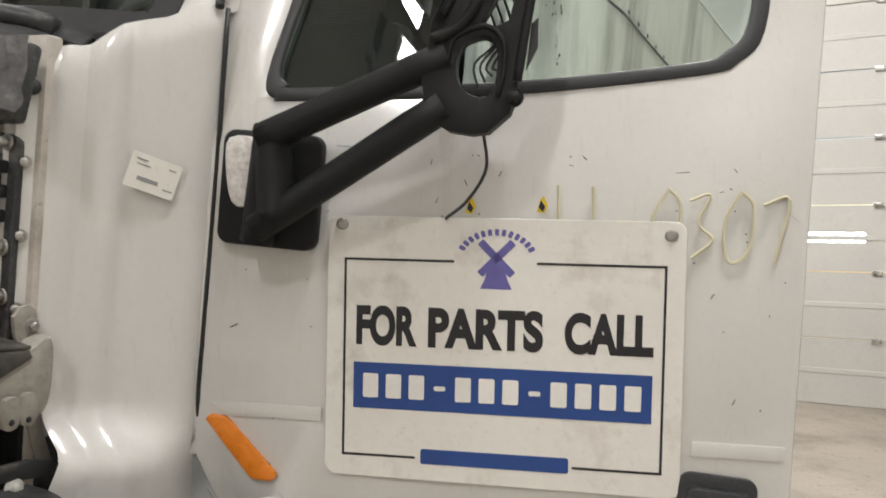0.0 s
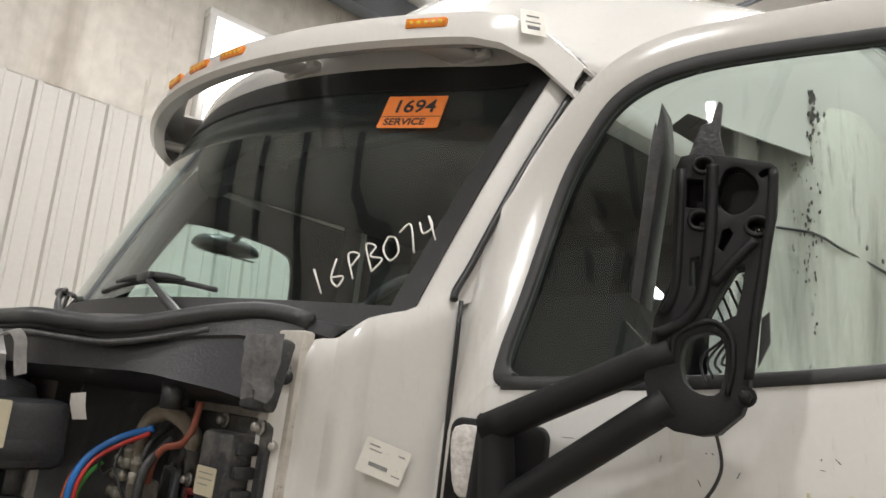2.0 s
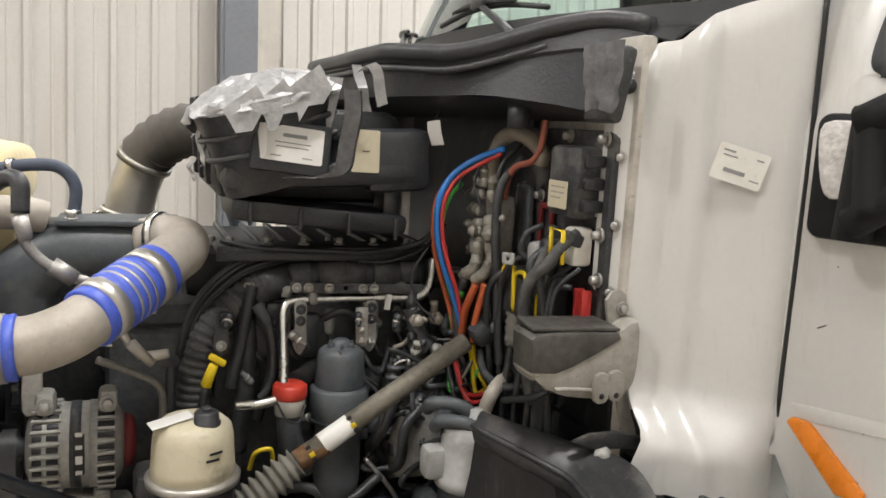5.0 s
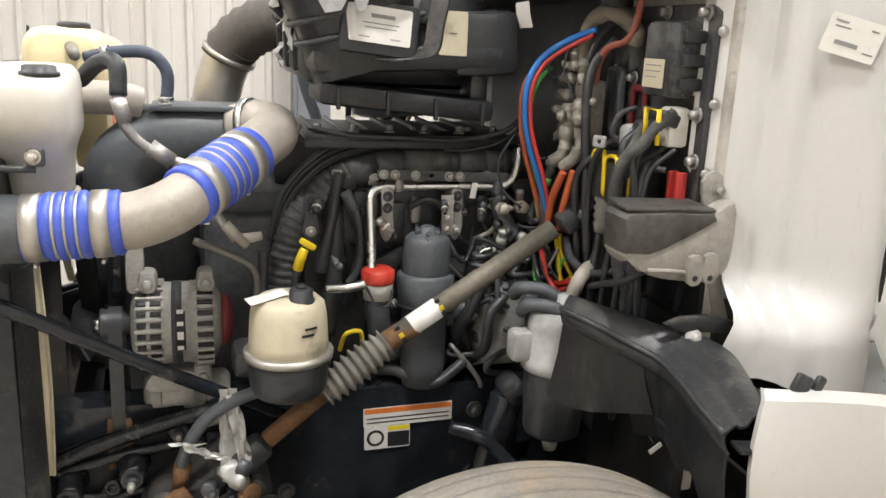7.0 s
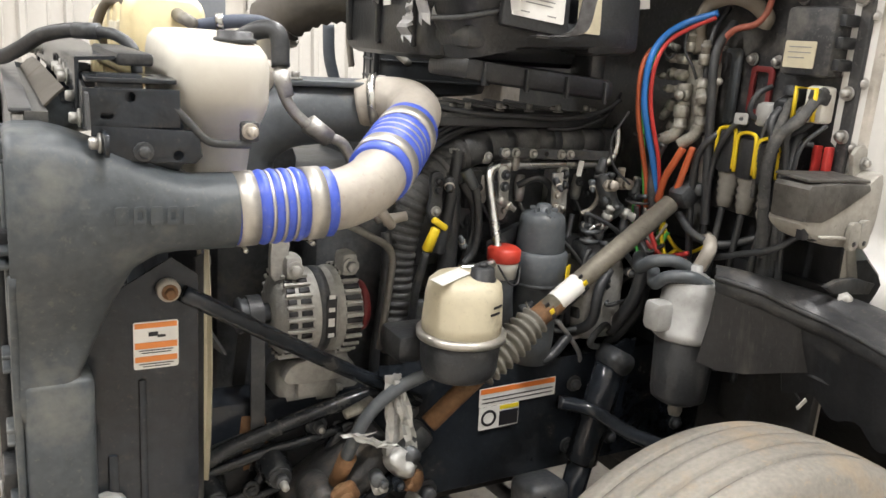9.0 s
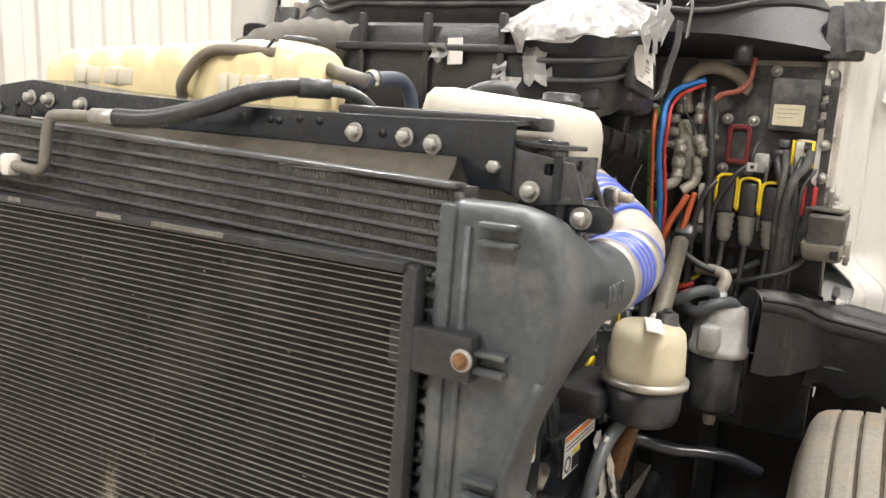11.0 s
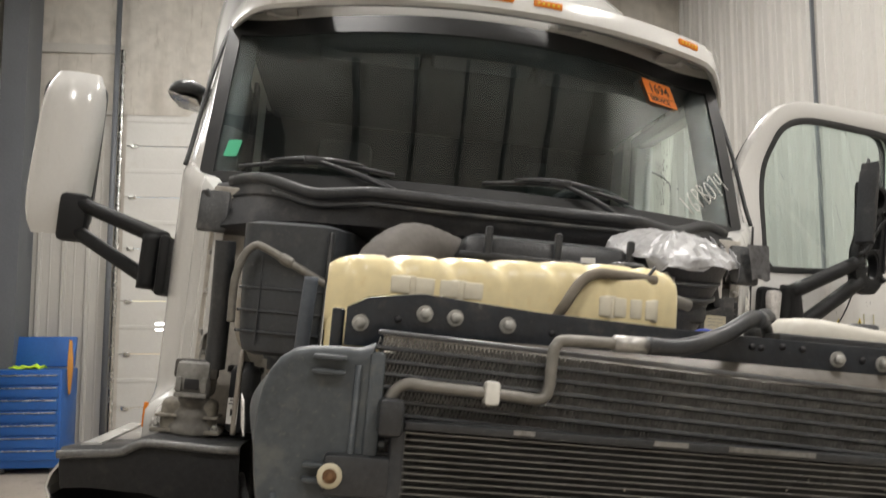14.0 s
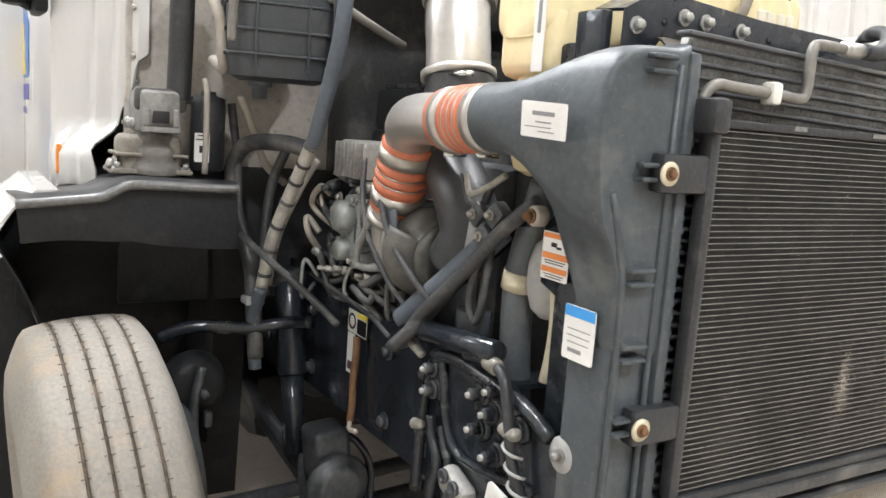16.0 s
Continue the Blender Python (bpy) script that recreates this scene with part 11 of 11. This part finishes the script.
part("plate", box((-1.085, 0.492, 1.175), (0.045, 0.004, 0.07), 0.001, rot=(0, 8, 0)), GREYP, tur, "grey rating plate")
part("inlet", tube([V(-1.09, 0.375, 1.36), V(-1.12, 0.38, 1.30), V(-1.20, 0.395, 1.24), V(-1.235, 0.40, 1.18), V(-1.20, 0.405, 1.12)], 0.060, 22), RUBBER, tur, "black rubber inlet elbow")
act = thing("turbo_actuator", "pale grey cast actuator with hoses", "actuator", (-0.75, 0.38, 1.0))
GREYC = material("pale grey casting", (0.33, 0.35, 0.34), 0.5, 0.5, 0.2, 10, 0.5, 70, (0.18, 0.16, 0.13), 0.3, 9)
bm = box((-0.80, 0.41, 1.13), (0.10, 0.09, 0.16), 0.02)
rod((-0.80, 0.45, 1.16), (-0.80, 0.49, 1.16), 0.04, 0.036, 20, bm, 0.006)
rod((-0.79, 0.44, 1.08), (-0.79, 0.48, 1.08), 0.028, 0.026, 16, bm, 0.005)
part("housing", bm, GREYC, act)
for p in ((-0.84, 0.46, 1.20), (-0.76, 0.46, 1.20), (-0.84, 0.46, 1.06), (-0.76, 0.46, 1.06)):
    part("bolt", bolt(p, (0, 1, 0), 0.008, 0.010), ALU, act)
part("egr_valve", box((-0.78, 0.40, 1.29), (0.14, 0.10, 0.09), 0.012), ALUC, act, "finned aluminium valve body")
for k in range(7):
    part("fin", box((-0.84 + 0.02 * k, 0.455, 1.29), (0.006, 0.014, 0.08), 0.001), ALU, act)
random.seed(31)
for k in range(30):
    x, y, z = random.uniform(-1.0, -0.58), random.uniform(0.36, 0.46), random.uniform(0.98, 1.22)
    q = V(x, y, z)
    part("pipe", tube([q, q + V(random.uniform(-0.05, 0.05), 0.03, random.uniform(-0.04, 0.05)), q + V(random.uniform(-0.1, 0.1), 0.03, random.uniform(-0.08, 0.02)), q + V(random.uniform(-0.12, 0.12), -0.02, random.uniform(-0.12, 0.0))], random.uniform(0.004, 0.009), 8), random.choice((DULL, GREYC, DUSTB, DARKM, DUSTB)), act)
for k in range(22):
    p = V(random.uniform(-0.95, -0.60), random.uniform(0.36, 0.44), random.uniform(0.98, 1.25))
    d = V(random.uniform(-0.5, 0.5), 1, random.uniform(-0.6, 0.6)).normalized()
    r0 = random.uniform(0.007, 0.014)
    bm = rod(p, p + d * 0.03, r0, None, 6)
    rod(p + d * 0.028, p + d * 0.05, r0 * 0.7, r0 * 0.6, 10, bm)
    part("fitting", bm, random.choice((ALUC, BRASS, DARKM)), act)

rh = thing("heater_hoses", "dusty rubber heater hoses along the firewall", "hoses", (-0.5, 0.5, 0.9))
DHOSE = material("dusty hose rubber", (0.048, 0.049, 0.051), 0.5, 0, 0.35, 12, 0.3, 90, (0.20, 0.19, 0.17), 0.45, 12)
WHOSE = material("grey-white sleeved hose", (0.40, 0.38, 0.34), 0.7, 0, 0.2, 12, 0.3, 90, (0.16, 0.15, 0.13), 0.35, 12)
BGREY = material("blue-grey rubber hose", (0.09, 0.105, 0.125), 0.6, 0, 0.2, 10, 0.2, 80)
wh = [V(-0.845, 0.51, 1.66), V(-0.835, 0.515, 1.56), V(-0.80, 0.52, 1.46), V(-0.78, 0.525, 1.40), V(-0.755, 0.53, 1.335), V(-0.665, 0.545, 1.205), V(-0.60, 0.565, 1.08), V(-0.575, 0.58, 0.95), V(-0.52, 0.58, 0.85), V(-0.52, 0.57, 0.72)]
part("hose", tube(wh[4:8], 0.016, 12), WHOSE, rh, "grey-white sleeved heater hose")
part("hose", tube(wh[:5] + [wh[4].lerp(wh[5], 0.15)], 0.0175, 12), BGREY, rh, "blue-grey rubber hose")
part("hose", tube(wh[7:], 0.0175, 12), BGREY, rh)
for k in range(7):
    seg = 4 if k < 3 else (5 if k < 5 else 6)
    f = (k + 0.5) / 3 if k < 3 else ((k - 2.5) / 2 if k < 5 else (k - 4.5) / 2)
    p = wh[seg].lerp(wh[seg + 1], min(0.95, f))
    d = (wh[seg + 1] - wh[seg]).normalized()
    part("hose_tie", lathe(p - d * 0.004, p + d, [(0, 0.0165), (0, 0.0185), (0.008, 0.0185), (0.008, 0.0165)], 16, None, False), DHOSE, rh)
for pts, r, mt in (([V(-0.66, 0.50, 1.30), V(-0.60, 0.54, 1.312), V(-0.48, 0.58, 1.306), V(-0.42, 0.60, 1.28), V(-0.395, 0.61, 1.22), V(-0.42, 0.60, 1.11), V(-0.485, 0.58, 0.99), V(-0.515, 0.58, 0.90), V(-0.52, 0.57, 0.75)], 0.021, DHOSE),
                   ([V(-0.62, 0.47, 1.28), V(-0.585, 0.50, 1.20), V(-0.555, 0.54, 1.08), V(-0.55, 0.56, 0.95)], 0.015, WHOSE),
                   ([V(-0.50, 0.50, 1.30), V(-0.48, 0.53, 1.20), V(-0.50, 0.55, 1.08), V(-0.54, 0.56, 0.92)], 0.013, DUSTB),
                   ([V(-0.50, 0.66, 1.12), V(-0.62, 0.62, 1.06), V(-0.70, 0.56, 1.0), V(-0.74, 0.50, 0.94), V(-0.80, 0.47, 0.90)], 0.009, DHOSE),
                   ([V(-0.48, 0.62, 1.42), V(-0.46, 0.58, 1.34), V(-0.45, 0.54, 1.25), V(-0.44, 0.48, 1.20)], 0.010, DULL),
                   ([V(-0.40, 0.62, 1.40), V(-0.41, 0.60, 1.24), V(-0.44, 0.60, 1.12), V(-0.48, 0.58, 1.0)], 0.011, DHOSE),
                   ([V(-0.60, 0.46, 0.985), V(-0.80, 0.462, 0.972), V(-0.98, 0.47, 0.96), V(-1.08, 0.48, 0.945)], 0.005, DHOSE)):
    part("hose", tube(pts, r, 12), mt, rh)
part("hose_block", box((-0.525, 0.585, 0.905), (0.05, 0.05, 0.02), 0.005), LIGHTG, rh, "pale hose clip")
lh = thing("lower_coolant_hose", "grey-black coolant hose with a beige band", "hose", (-1.3, 0.42, 0.9))
part("hose", tube([V(-1.385, 0.43, 1.215), V(-1.33, 0.44, 1.165), V(-1.20, 0.455, 1.06), V(-1.11, 0.465, 0.99)], 0.024, 18, 8, ribs=0.0014, pitch=0.007), BGREY, lh, "blue-grey corrugated hose")
part("hose", tube([V(-1.50, 0.45, 1.275), V(-1.42, 0.46, 1.215), V(-1.32, 0.475, 1.115), V(-1.21, 0.485, 1.02), V(-1.14, 0.48, 0.95)], 0.013, 10), DHOSE, lh)
part("pipe", tube([V(-1.455, 0.40, 1.30), V(-1.435, 0.405, 1.22), V(-1.41, 0.405, 1.13), V(-1.405, 0.40, 1.02), V(-1.40, 0.38, 0.86)], 0.028, 18), GREYP, lh)
part("beige_band", lathe(V(-1.413, 0.405, 1.145), V(-1.407, 0.405, 1.11), [(0, 0.029), (0, 0.031), (0.034, 0.031), (0.034, 0.029)], 20, None, False), CREAM2, lh)
part("harness", tube([V(-1.33, 0.40, 1.24), V(-1.28, 0.42, 1.14), V(-1.22, 0.47, 1.03), V(-1.17, 0.52, 0.95)], 0.014, 10), DHOSE, lh)
part("loop", tube([V(-1.30, 0.40, 1.22), V(-1.295, 0.42, 1.08), V(-1.305, 0.42, 1.04), V(-1.32, 0.42, 1.06), V(-1.32, 0.41, 1.2)], 0.009, 10, ribs=0.0012, pitch=0.006), DHOSE, lh)
part("connector", rod((-1.29, 0.42, 1.22), (-1.285, 0.43, 1.13), 0.017, 0.015, 12), LIGHTG, lh)
part("foot_valve", lathe((-1.27, 0.40, 0.98), (-1.27, 0.40, 2), [(0, 0.035), (0.06, 0.035), (0.065, 0.03)], 18), GREYP, lh)

for pts, r, mt in (([V(-1.36, 0.44, 1.30), V(-1.345, 0.45, 1.24), V(-1.35, 0.455, 1.16), V(-1.33, 0.455, 1.08), V(-1.345, 0.45, 1.04), V(-1.365, 0.45, 1.08), V(-1.37, 0.44, 1.2)], 0.008, DHOSE),
                   ([V(-1.30, 0.46, 1.30), V(-1.33, 0.47, 1.27), V(-1.38, 0.47, 1.285), V(-1.42, 0.46, 1.31)], 0.006, BRASS),
                   ([V(-1.27, 0.45, 1.30), V(-1.31, 0.46, 1.255), V(-1.35, 0.46, 1.25)], 0.005, DHOSE),
                   ([V(-1.02, 0.49, 1.27), V(-1.05, 0.50, 1.22), V(-1.10, 0.50, 1.15), V(-1.18, 0.49, 1.09), V(-1.22, 0.47, 1.05)], 0.007, DHOSE),
                   ([V(-0.90, 0.47, 1.30), V(-0.93, 0.485, 1.22), V(-0.98, 0.49, 1.14), V(-1.06, 0.48, 1.06), V(-1.12, 0.47, 1.02)], 0.006, DHOSE)):
    part("small_hose", tube(pts, r, 10, 8, ribs=0.0008 if r > 0.007 else 0, pitch=0.006), mt, lh)
for x, y, z in ((-1.345, 0.455, 1.235), (-1.375, 0.46, 1.20), (-1.40, 0.455, 1.24)):
    part("bracket", box((x, y, z), (0.035, 0.03, 0.04), 0.006, rot=(0, 30 * x, 10)), DARKM, lh)
    part("bracket_bolt", bolt((x, y + 0.015, z), (0, 1, 0), 0.006, 0.010), BRASS, lh)
stp = thing("rail_strap", "rusty bent strap hanging on the chassis rail", "strap", (-0.84, 0.44, 0.7))
part("strap", tube([V(-0.845, 0.438, 0.88), V(-0.850, 0.440, 0.84), V(-0.842, 0.440, 0.78), V(-0.848, 0.442, 0.72), V(-0.85, 0.446, 0.675)], 0.009, 8, 6), RUST, stp)
part("hook", tube([V(-0.85, 0.446, 0.678), V(-0.87, 0.455, 0.665), V(-0.90, 0.452, 0.668)], 0.006, 8), DULL, stp)
sup = thing("latch_support", "dusty pale casting under the hood latch", "bracket", (-0.42, 0.83, 1.2))
CASTD = material("dusty brown casting", (0.24, 0.22, 0.185), 0.65, 0.1, 0.3, 10, 0.6, 60, (0.10, 0.09, 0.075), 0.4, 9)
part("body", box((-0.42, 0.83, 1.255), (0.09, 0.15, 0.11), 0.02, seg=3), CASTD, sup)
part("flange", box((-0.425, 0.83, 1.222), (0.12, 0.19, 0.012), 0.005), CASTD, sup)
part("rim", box((-0.425, 0.83, 1.262), (0.11, 0.17, 0.008), 0.003), CASTD, sup)
for y in (0.75, 0.91):
    part("bolt", bolt((-0.468, y, 1.228), (-0.3, 0, 1), 0.008, 0.012), ALUC, sup)
part("cover", box((-0.478, 0.815, 1.395), (0.03, 0.12, 0.055), 0.010), COVER, sup, "grimy dark cover")
# ---- front axle and suspension ----
axl = thing("front_axle", "dirty black front axle beam and springs", "axle", (-0.66, 0.15, 0.35), ONE)
part("beam", tube([V(-0.68, -0.76, 0.50), V(-0.68, -0.55, 0.46), V(-0.68, -0.40, 0.40), V(-0.69, 0.15, 0.38), V(-0.70, 0.70, 0.40), V(-0.72, 0.85, 0.47), V(-0.73, 1.05, 0.51)], 0.055, 12), DARKM, axl)
for y in (-0.27, 0.60):
    for k in range(3):
        part("spring_leaf", tube([V(-1.45, y, 0.62 - 0.012 * k), V(-1.1, y, 0.50 - 0.018 * k), V(-0.68, y, 0.45 - 0.02 * k), V(-0.2, y, 0.50 - 0.018 * k), V(0.25, y, 0.62 - 0.012 * k)], 0.022, 6), DARKM, axl)
    stop = part("bump_stop", lathe(V(-0.70, y, 0.50), V(-1, y, 0.50), [(0, 0.085), (0.01, 0.088), (0.02, 0.078), (0.024, 0.062), (0.032, 0.062), (0.036, 0.045)], 28), DARKM, axl, "round spring stop with a raised ring")
    part("stop_block", box((-0.64, y, 0.57), (0.11, 0.105, 0.15), 0.022, seg=3), DARKM, stop)
    part("stop_strap", tube([V(-0.70, y - 0.095, 0.42), V(-0.70, y - 0.098, 0.53), V(-0.69, y - 0.075, 0.59), V(-0.66, y - 0.05, 0.615)], 0.010, 10, 5), FRAMEB, stop)
    part("u_bolt", tube([V(-0.60, y - 0.05, 0.38), V(-0.60, y - 0.05, 0.56), V(-0.60, y, 0.60), V(-0.60, y + 0.05, 0.56), V(-0.60, y + 0.05, 0.38)], 0.012, 8), DARKM, axl)
part("tie_rod", tube([V(-0.48, -0.62, 0.40), V(-0.46, 0.15, 0.38), V(-0.50, 0.92, 0.42)], 0.022, 12), DARKM, axl)
for sg in (-1, 1):
    sk = thing("shock_absorber", "glossy black shock absorber", "shock absorber", (-0.55, sg * 0.475, 0.5))
    part("upper_tube", rod((-0.49, sg * 0.475, 0.94), (-0.545, sg * 0.475, 0.70), 0.038, 0.038, 20, None, 0.006), FRAMEB, sk)
    part("lower_tube", rod((-0.54, sg * 0.475, 0.72), (-0.585, sg * 0.475, 0.50), 0.030, 0.030, 20), FRAMEB, sk)
    part("eye", rod((-0.485, sg * 0.44, 0.955), (-0.485, sg * 0.52, 0.955), 0.026, None, 16), DARKM, sk)
    part("gusset", plate([(-0.50, 0.97), (-0.40, 0.99), (-0.42, 0.80), (-0.45, 0.80)], 0.012, axes((0, sg * 0.44, 0), (1, 0, 0), (0, 0, 1))), FRAMEB, sk)
    bc = thing("brake_chamber", "dirty black brake chamber at the wheel", "brake chamber", (-0.52, sg * 0.73, 0.6))
    part("drum", lathe((-0.58, sg * 0.73, 0.70 if sg > 0 else 0.62), (-0.42, sg * 0.73, 0.70 if sg > 0 else 0.62), [(0, 0.03), (0.006, 0.055), (0.012, 0.068), (0.045, 0.074), (0.055, 0.080), (0.07, 0.080), (0.08, 0.07), (0.14, 0.055)], 28), FENDB, bc)
    part("push_rod", rod((-0.64, sg * 0.73, 0.70 if sg > 0 else 0.62), (-0.57, sg * 0.73, 0.70 if sg > 0 else 0.62), 0.010, None, 10), DARKM, bc)
    part("bracket", tube([V(-0.60, sg * 0.73, 0.76), V(-0.61, sg * 0.75, 0.66), V(-0.605, sg * 0.74, 0.52)], 0.012, 8), DARKM, bc)
    part("clevis", box((-0.61, sg * 0.715, 0.63), (0.02, 0.02, 0.04), 0.006), DARKM, bc)
    part("sway_bar", tube([V(-0.45, sg * 0.80, 0.80), V(-0.49, sg * 0.72, 0.835), V(-0.52, sg * 0.60, 0.83), V(-0.55, sg * 0.50, 0.845), V(-0.62, sg * 0.46, 0.86)], 0.017, 10), FRAMEB, bc)
    part("inner_drum", lathe((-0.70, sg * 0.78, 0.50), (-0.70, sg * 0.95, 0.50), [(0, 0.10), (0.01, 0.20), (0.1, 0.205)], 32), DARKM, bc)

rag = thing("rag", "crumpled white rag stuffed in the wheel hub", "rag", (-0.74, 1.3, 0.45), ONE)
rows = [[V(-0.80 + 0.16 * i / 9 + 0.02 * noise.noise(V(i, j, 1)), 1.275 + 0.05 * noise.noise(V(i * 0.5, j * 0.6, 5)) + 0.02 * math.sin(i), 0.66 - 0.26 * j / 9 + 0.03 * noise.noise(V(i * 0.6, j * 0.4, 9))) for i in range(10)] for j in range(10)]
part("cloth", sheet(rows, 0.004), PAPER, rag, smooth=20)

# closed right cab door: decal, marker lamp and step
dec = thing("door_decal", "faded blue and gold shield decal on the cab door", "decal", (0.9, 1.0, 1.35))
mdc = axes((1.25, 0.9835, 1.55), (-1, 0, 0), (0, 0, 1))
part("shield", plate([(-0.34, 0.10), (0, 0.21), (0.34, 0.10), (0.34, -0.10), (-0.34, -0.10)], 0.001, mdc), BLUEW, dec, "blue shield", smooth=0)
part("tower", plate([(-0.22, -0.09), (-0.16, 0.09), (0.0, 0.16), (0.16, 0.09), (0.22, -0.09)], 0.001, mdc @ pose(0, 0, 0.001)), YELLOWP, dec, "gold tower", smooth=0)
part("name_bar", plate(rounded(0.66, 0.06, 0.01, 3, 0, -0.155), 0.001, mdc), PURPLE, dec, "violet lettering reduced to a bar", smooth=0)
part("place_bar", plate(rounded(0.5, 0.025, 0.01, 3, 0, -0.225), 0.001, mdc), PURPLE, dec, smooth=0)
rdo = thing("side_marker", "slim amber side marker lamp on the cab side", "marker lamp", (-0.03, 1.0, 1.2))
part("lens", box((-0.185, 1.004, 1.226), (0.014, 0.014, 0.078), 0.005), AMBER, rdo)

# ---- ROOM: things ----
tc = thing("tool_chest", "tall blue steel tool chest with a raised lid", "tool chest", (7.35, 4.05, 0), ONE)
part("cabinet", box((7.35, 4.05, 0.62), (0.55, 0.72, 1.1), 0.02), TOOLB, tc)
for k in range(7):
    d = part("drawer", box((7.065, 4.05, 0.22 + 0.14 * k), (0.02, 0.66, 0.125), 0.006), TOOLB, tc, "blue drawer")
    part("pull", box((7.05, 4.05, 0.265 + 0.14 * k), (0.015, 0.62, 0.014), 0.004), STEEL, d)
part("lid", box((7.52, 4.05, 1.36), (0.05, 0.72, 0.36), 0.01, rot=(0, 12, 0)), TOOLB, tc, "raised blue lid")
for y in (3.78, 4.32):
    for x in (7.15, 7.55):
        part("castor", rod((x, y - 0.02, 0.05), (x, y + 0.02, 0.05), 0.05, None, 16), RUBBER, tc)
vest = thing("safety_vest", "crumpled lime safety vest on the tool chest", "vest", (7.25, 4.15, 1.17), ONE)
rows = [[V(7.12 + 0.28 * i / 7, 3.96 + 0.34 * j / 7, 1.18 + 0.07 * abs(noise.noise(V(i * 0.7, j * 0.6, 2)))) for j in range(8)] for i in range(8)]
part("cloth", sheet(rows, 0.01), HIVIS, vest)
cordt = thing("extension_cord", "coiled orange extension cord hung on the tool chest", "extension cord", (7.3, 3.66, 0.9), ONE)
for k in range(5):
    part("loop", tube([V(7.2 + 0.02 * k, 3.665, 1.5 - 0.01 * k), V(7.14, 3.655 - 0.01 * k, 1.2), V(7.2, 3.65, 0.88 + 0.02 * k), V(7.3, 3.655, 1.2), V(7.24, 3.66, 1.5)], 0.008, 6), CORD, cordt)
hr = thing("air_hose", "dark air hose hung in coils on the wall", "air hose", (7.0, 4.6, 0.7), ONE)
for k in range(6):
    part("coil", tube([V(6.6 + 0.22 * math.cos(a) + 0.01 * k, 4.60 - 0.015 * k, 1.15 + (0.42 - 0.01 * k) * math.sin(a)) for a in [2 * math.pi * j / 20 for j in range(21)]], 0.011, 6, 2), RUBBER, hr)
part("hook", rod((6.6, 4.72, 1.58), (6.6, 4.52, 1.58), 0.012), STEEL, hr)
spk = thing("wall_speaker", "small dusty horn speaker high on the wall", "speaker", (7.65, -3.95, 6.2), ONE)
part("horn", box((7.68, -3.95, 6.28), (0.16, 0.24, 0.17), 0.02, rot=(0, 15, 0)), DUSTB, spk)
part("bracket", box((7.78, -3.95, 6.40), (0.24, 0.05, 0.12), 0.01), BEAM, spk)
bell = thing("wall_sensor", "small black sensor on the wall corner", "sensor", (7.8, -3.98, 5.0), ONE)
part("body", rod((7.88, -3.98, 5.0), (7.72, -3.98, 5.0), 0.05, 0.06, 16, None, 0.01), BLACKP, bell)
sp = thing("sprinkler_pipe", "dark sprinkler pipe across the bay under the roof", "pipe", (5.6, 0, 6.3), ONE)
part("main", rod((5.93, 4.2, 6.30), (5.43, -4.05, 6.30), 0.03, None, 14), BEAM, sp)
for y in (2.9, 1.2, -0.5, -2.1, -3.4):
    x = 5.43 + 0.5 * (y + 4.05) / 8.25
    part("hanger", rod((x, y, 6.30), (x, y, 6.92), 0.008, None, 6), STEEL, sp)
    part("head", lathe((x, y - 0.5, 6.30), (x, y - 0.5, 7), [(0, 0.02), (0.04, 0.018), (0.07, 0.01)], 10), STEEL, sp)
part("riser", rod((5.93, 4.2, 6.30), (6.9, 4.45, 6.30), 0.045, None, 14), BEAM, sp)
for x in (5.95, 6.75):
    part("red_fitting", rod((x, 4.19 if x < 6 else 4.40, 6.30), (x + 0.10, 4.23 if x < 6 else 4.44, 6.30), 0.06, None, 14), REDP, sp, "red pipe coupling")
cd = thing("door_track_pipe", "grey steel overhead door track and conduit", "door track", (7.3, 3.3, 3), ONE)
part("vertical", rod((7.74, 3.42, 0.0), (7.74, 3.40, 5.95), 0.035, None, 12), BEAM, cd)
part("sloped", tube([V(7.74, 3.40, 5.95), V(7.5, 3.4, 6.15), V(5.0, 3.4, 6.75)], 0.035, 12), BEAM, cd)
cd2 = thing("door_track_pipe", "grey steel overhead door track", "door track", (7.3, -2.05, 3), ONE)
part("vertical", rod((7.74, -2.1, 0.0), (7.74, -2.1, 5.7), 0.035, None, 12), BEAM, cd2)
part("sloped", tube([V(7.74, -2.1, 5.7), V(7.5, -2.1, 6.0), V(5.0, -2.1, 6.75)], 0.035, 12), BEAM, cd2)
solid("wall_girt", box((XB - 0.04, 4.05, 5.2), (0.06, 1.4, 0.12)), WALLM, "pale steel wall girt", "girt", "structure", smooth=0)
solid("wall_girt", box((XB - 0.04, -3.1, 4.98), (0.06, 2.1, 0.12)), WALLM, "pale steel wall girt", "girt", "structure", smooth=0)
solid("wall_girt", box((XB - 0.05, 4.05, 4.37), (0.05, 1.4, 0.05)), WALLM, "siding cap", "girt", "structure", smooth=0)
solid("seam_strip", box((4.57, YS + 0.075, 3.2), (0.03, 0.03, 6.4)), BEAM, "grey wall seam strip", "trim", "structure", smooth=0)
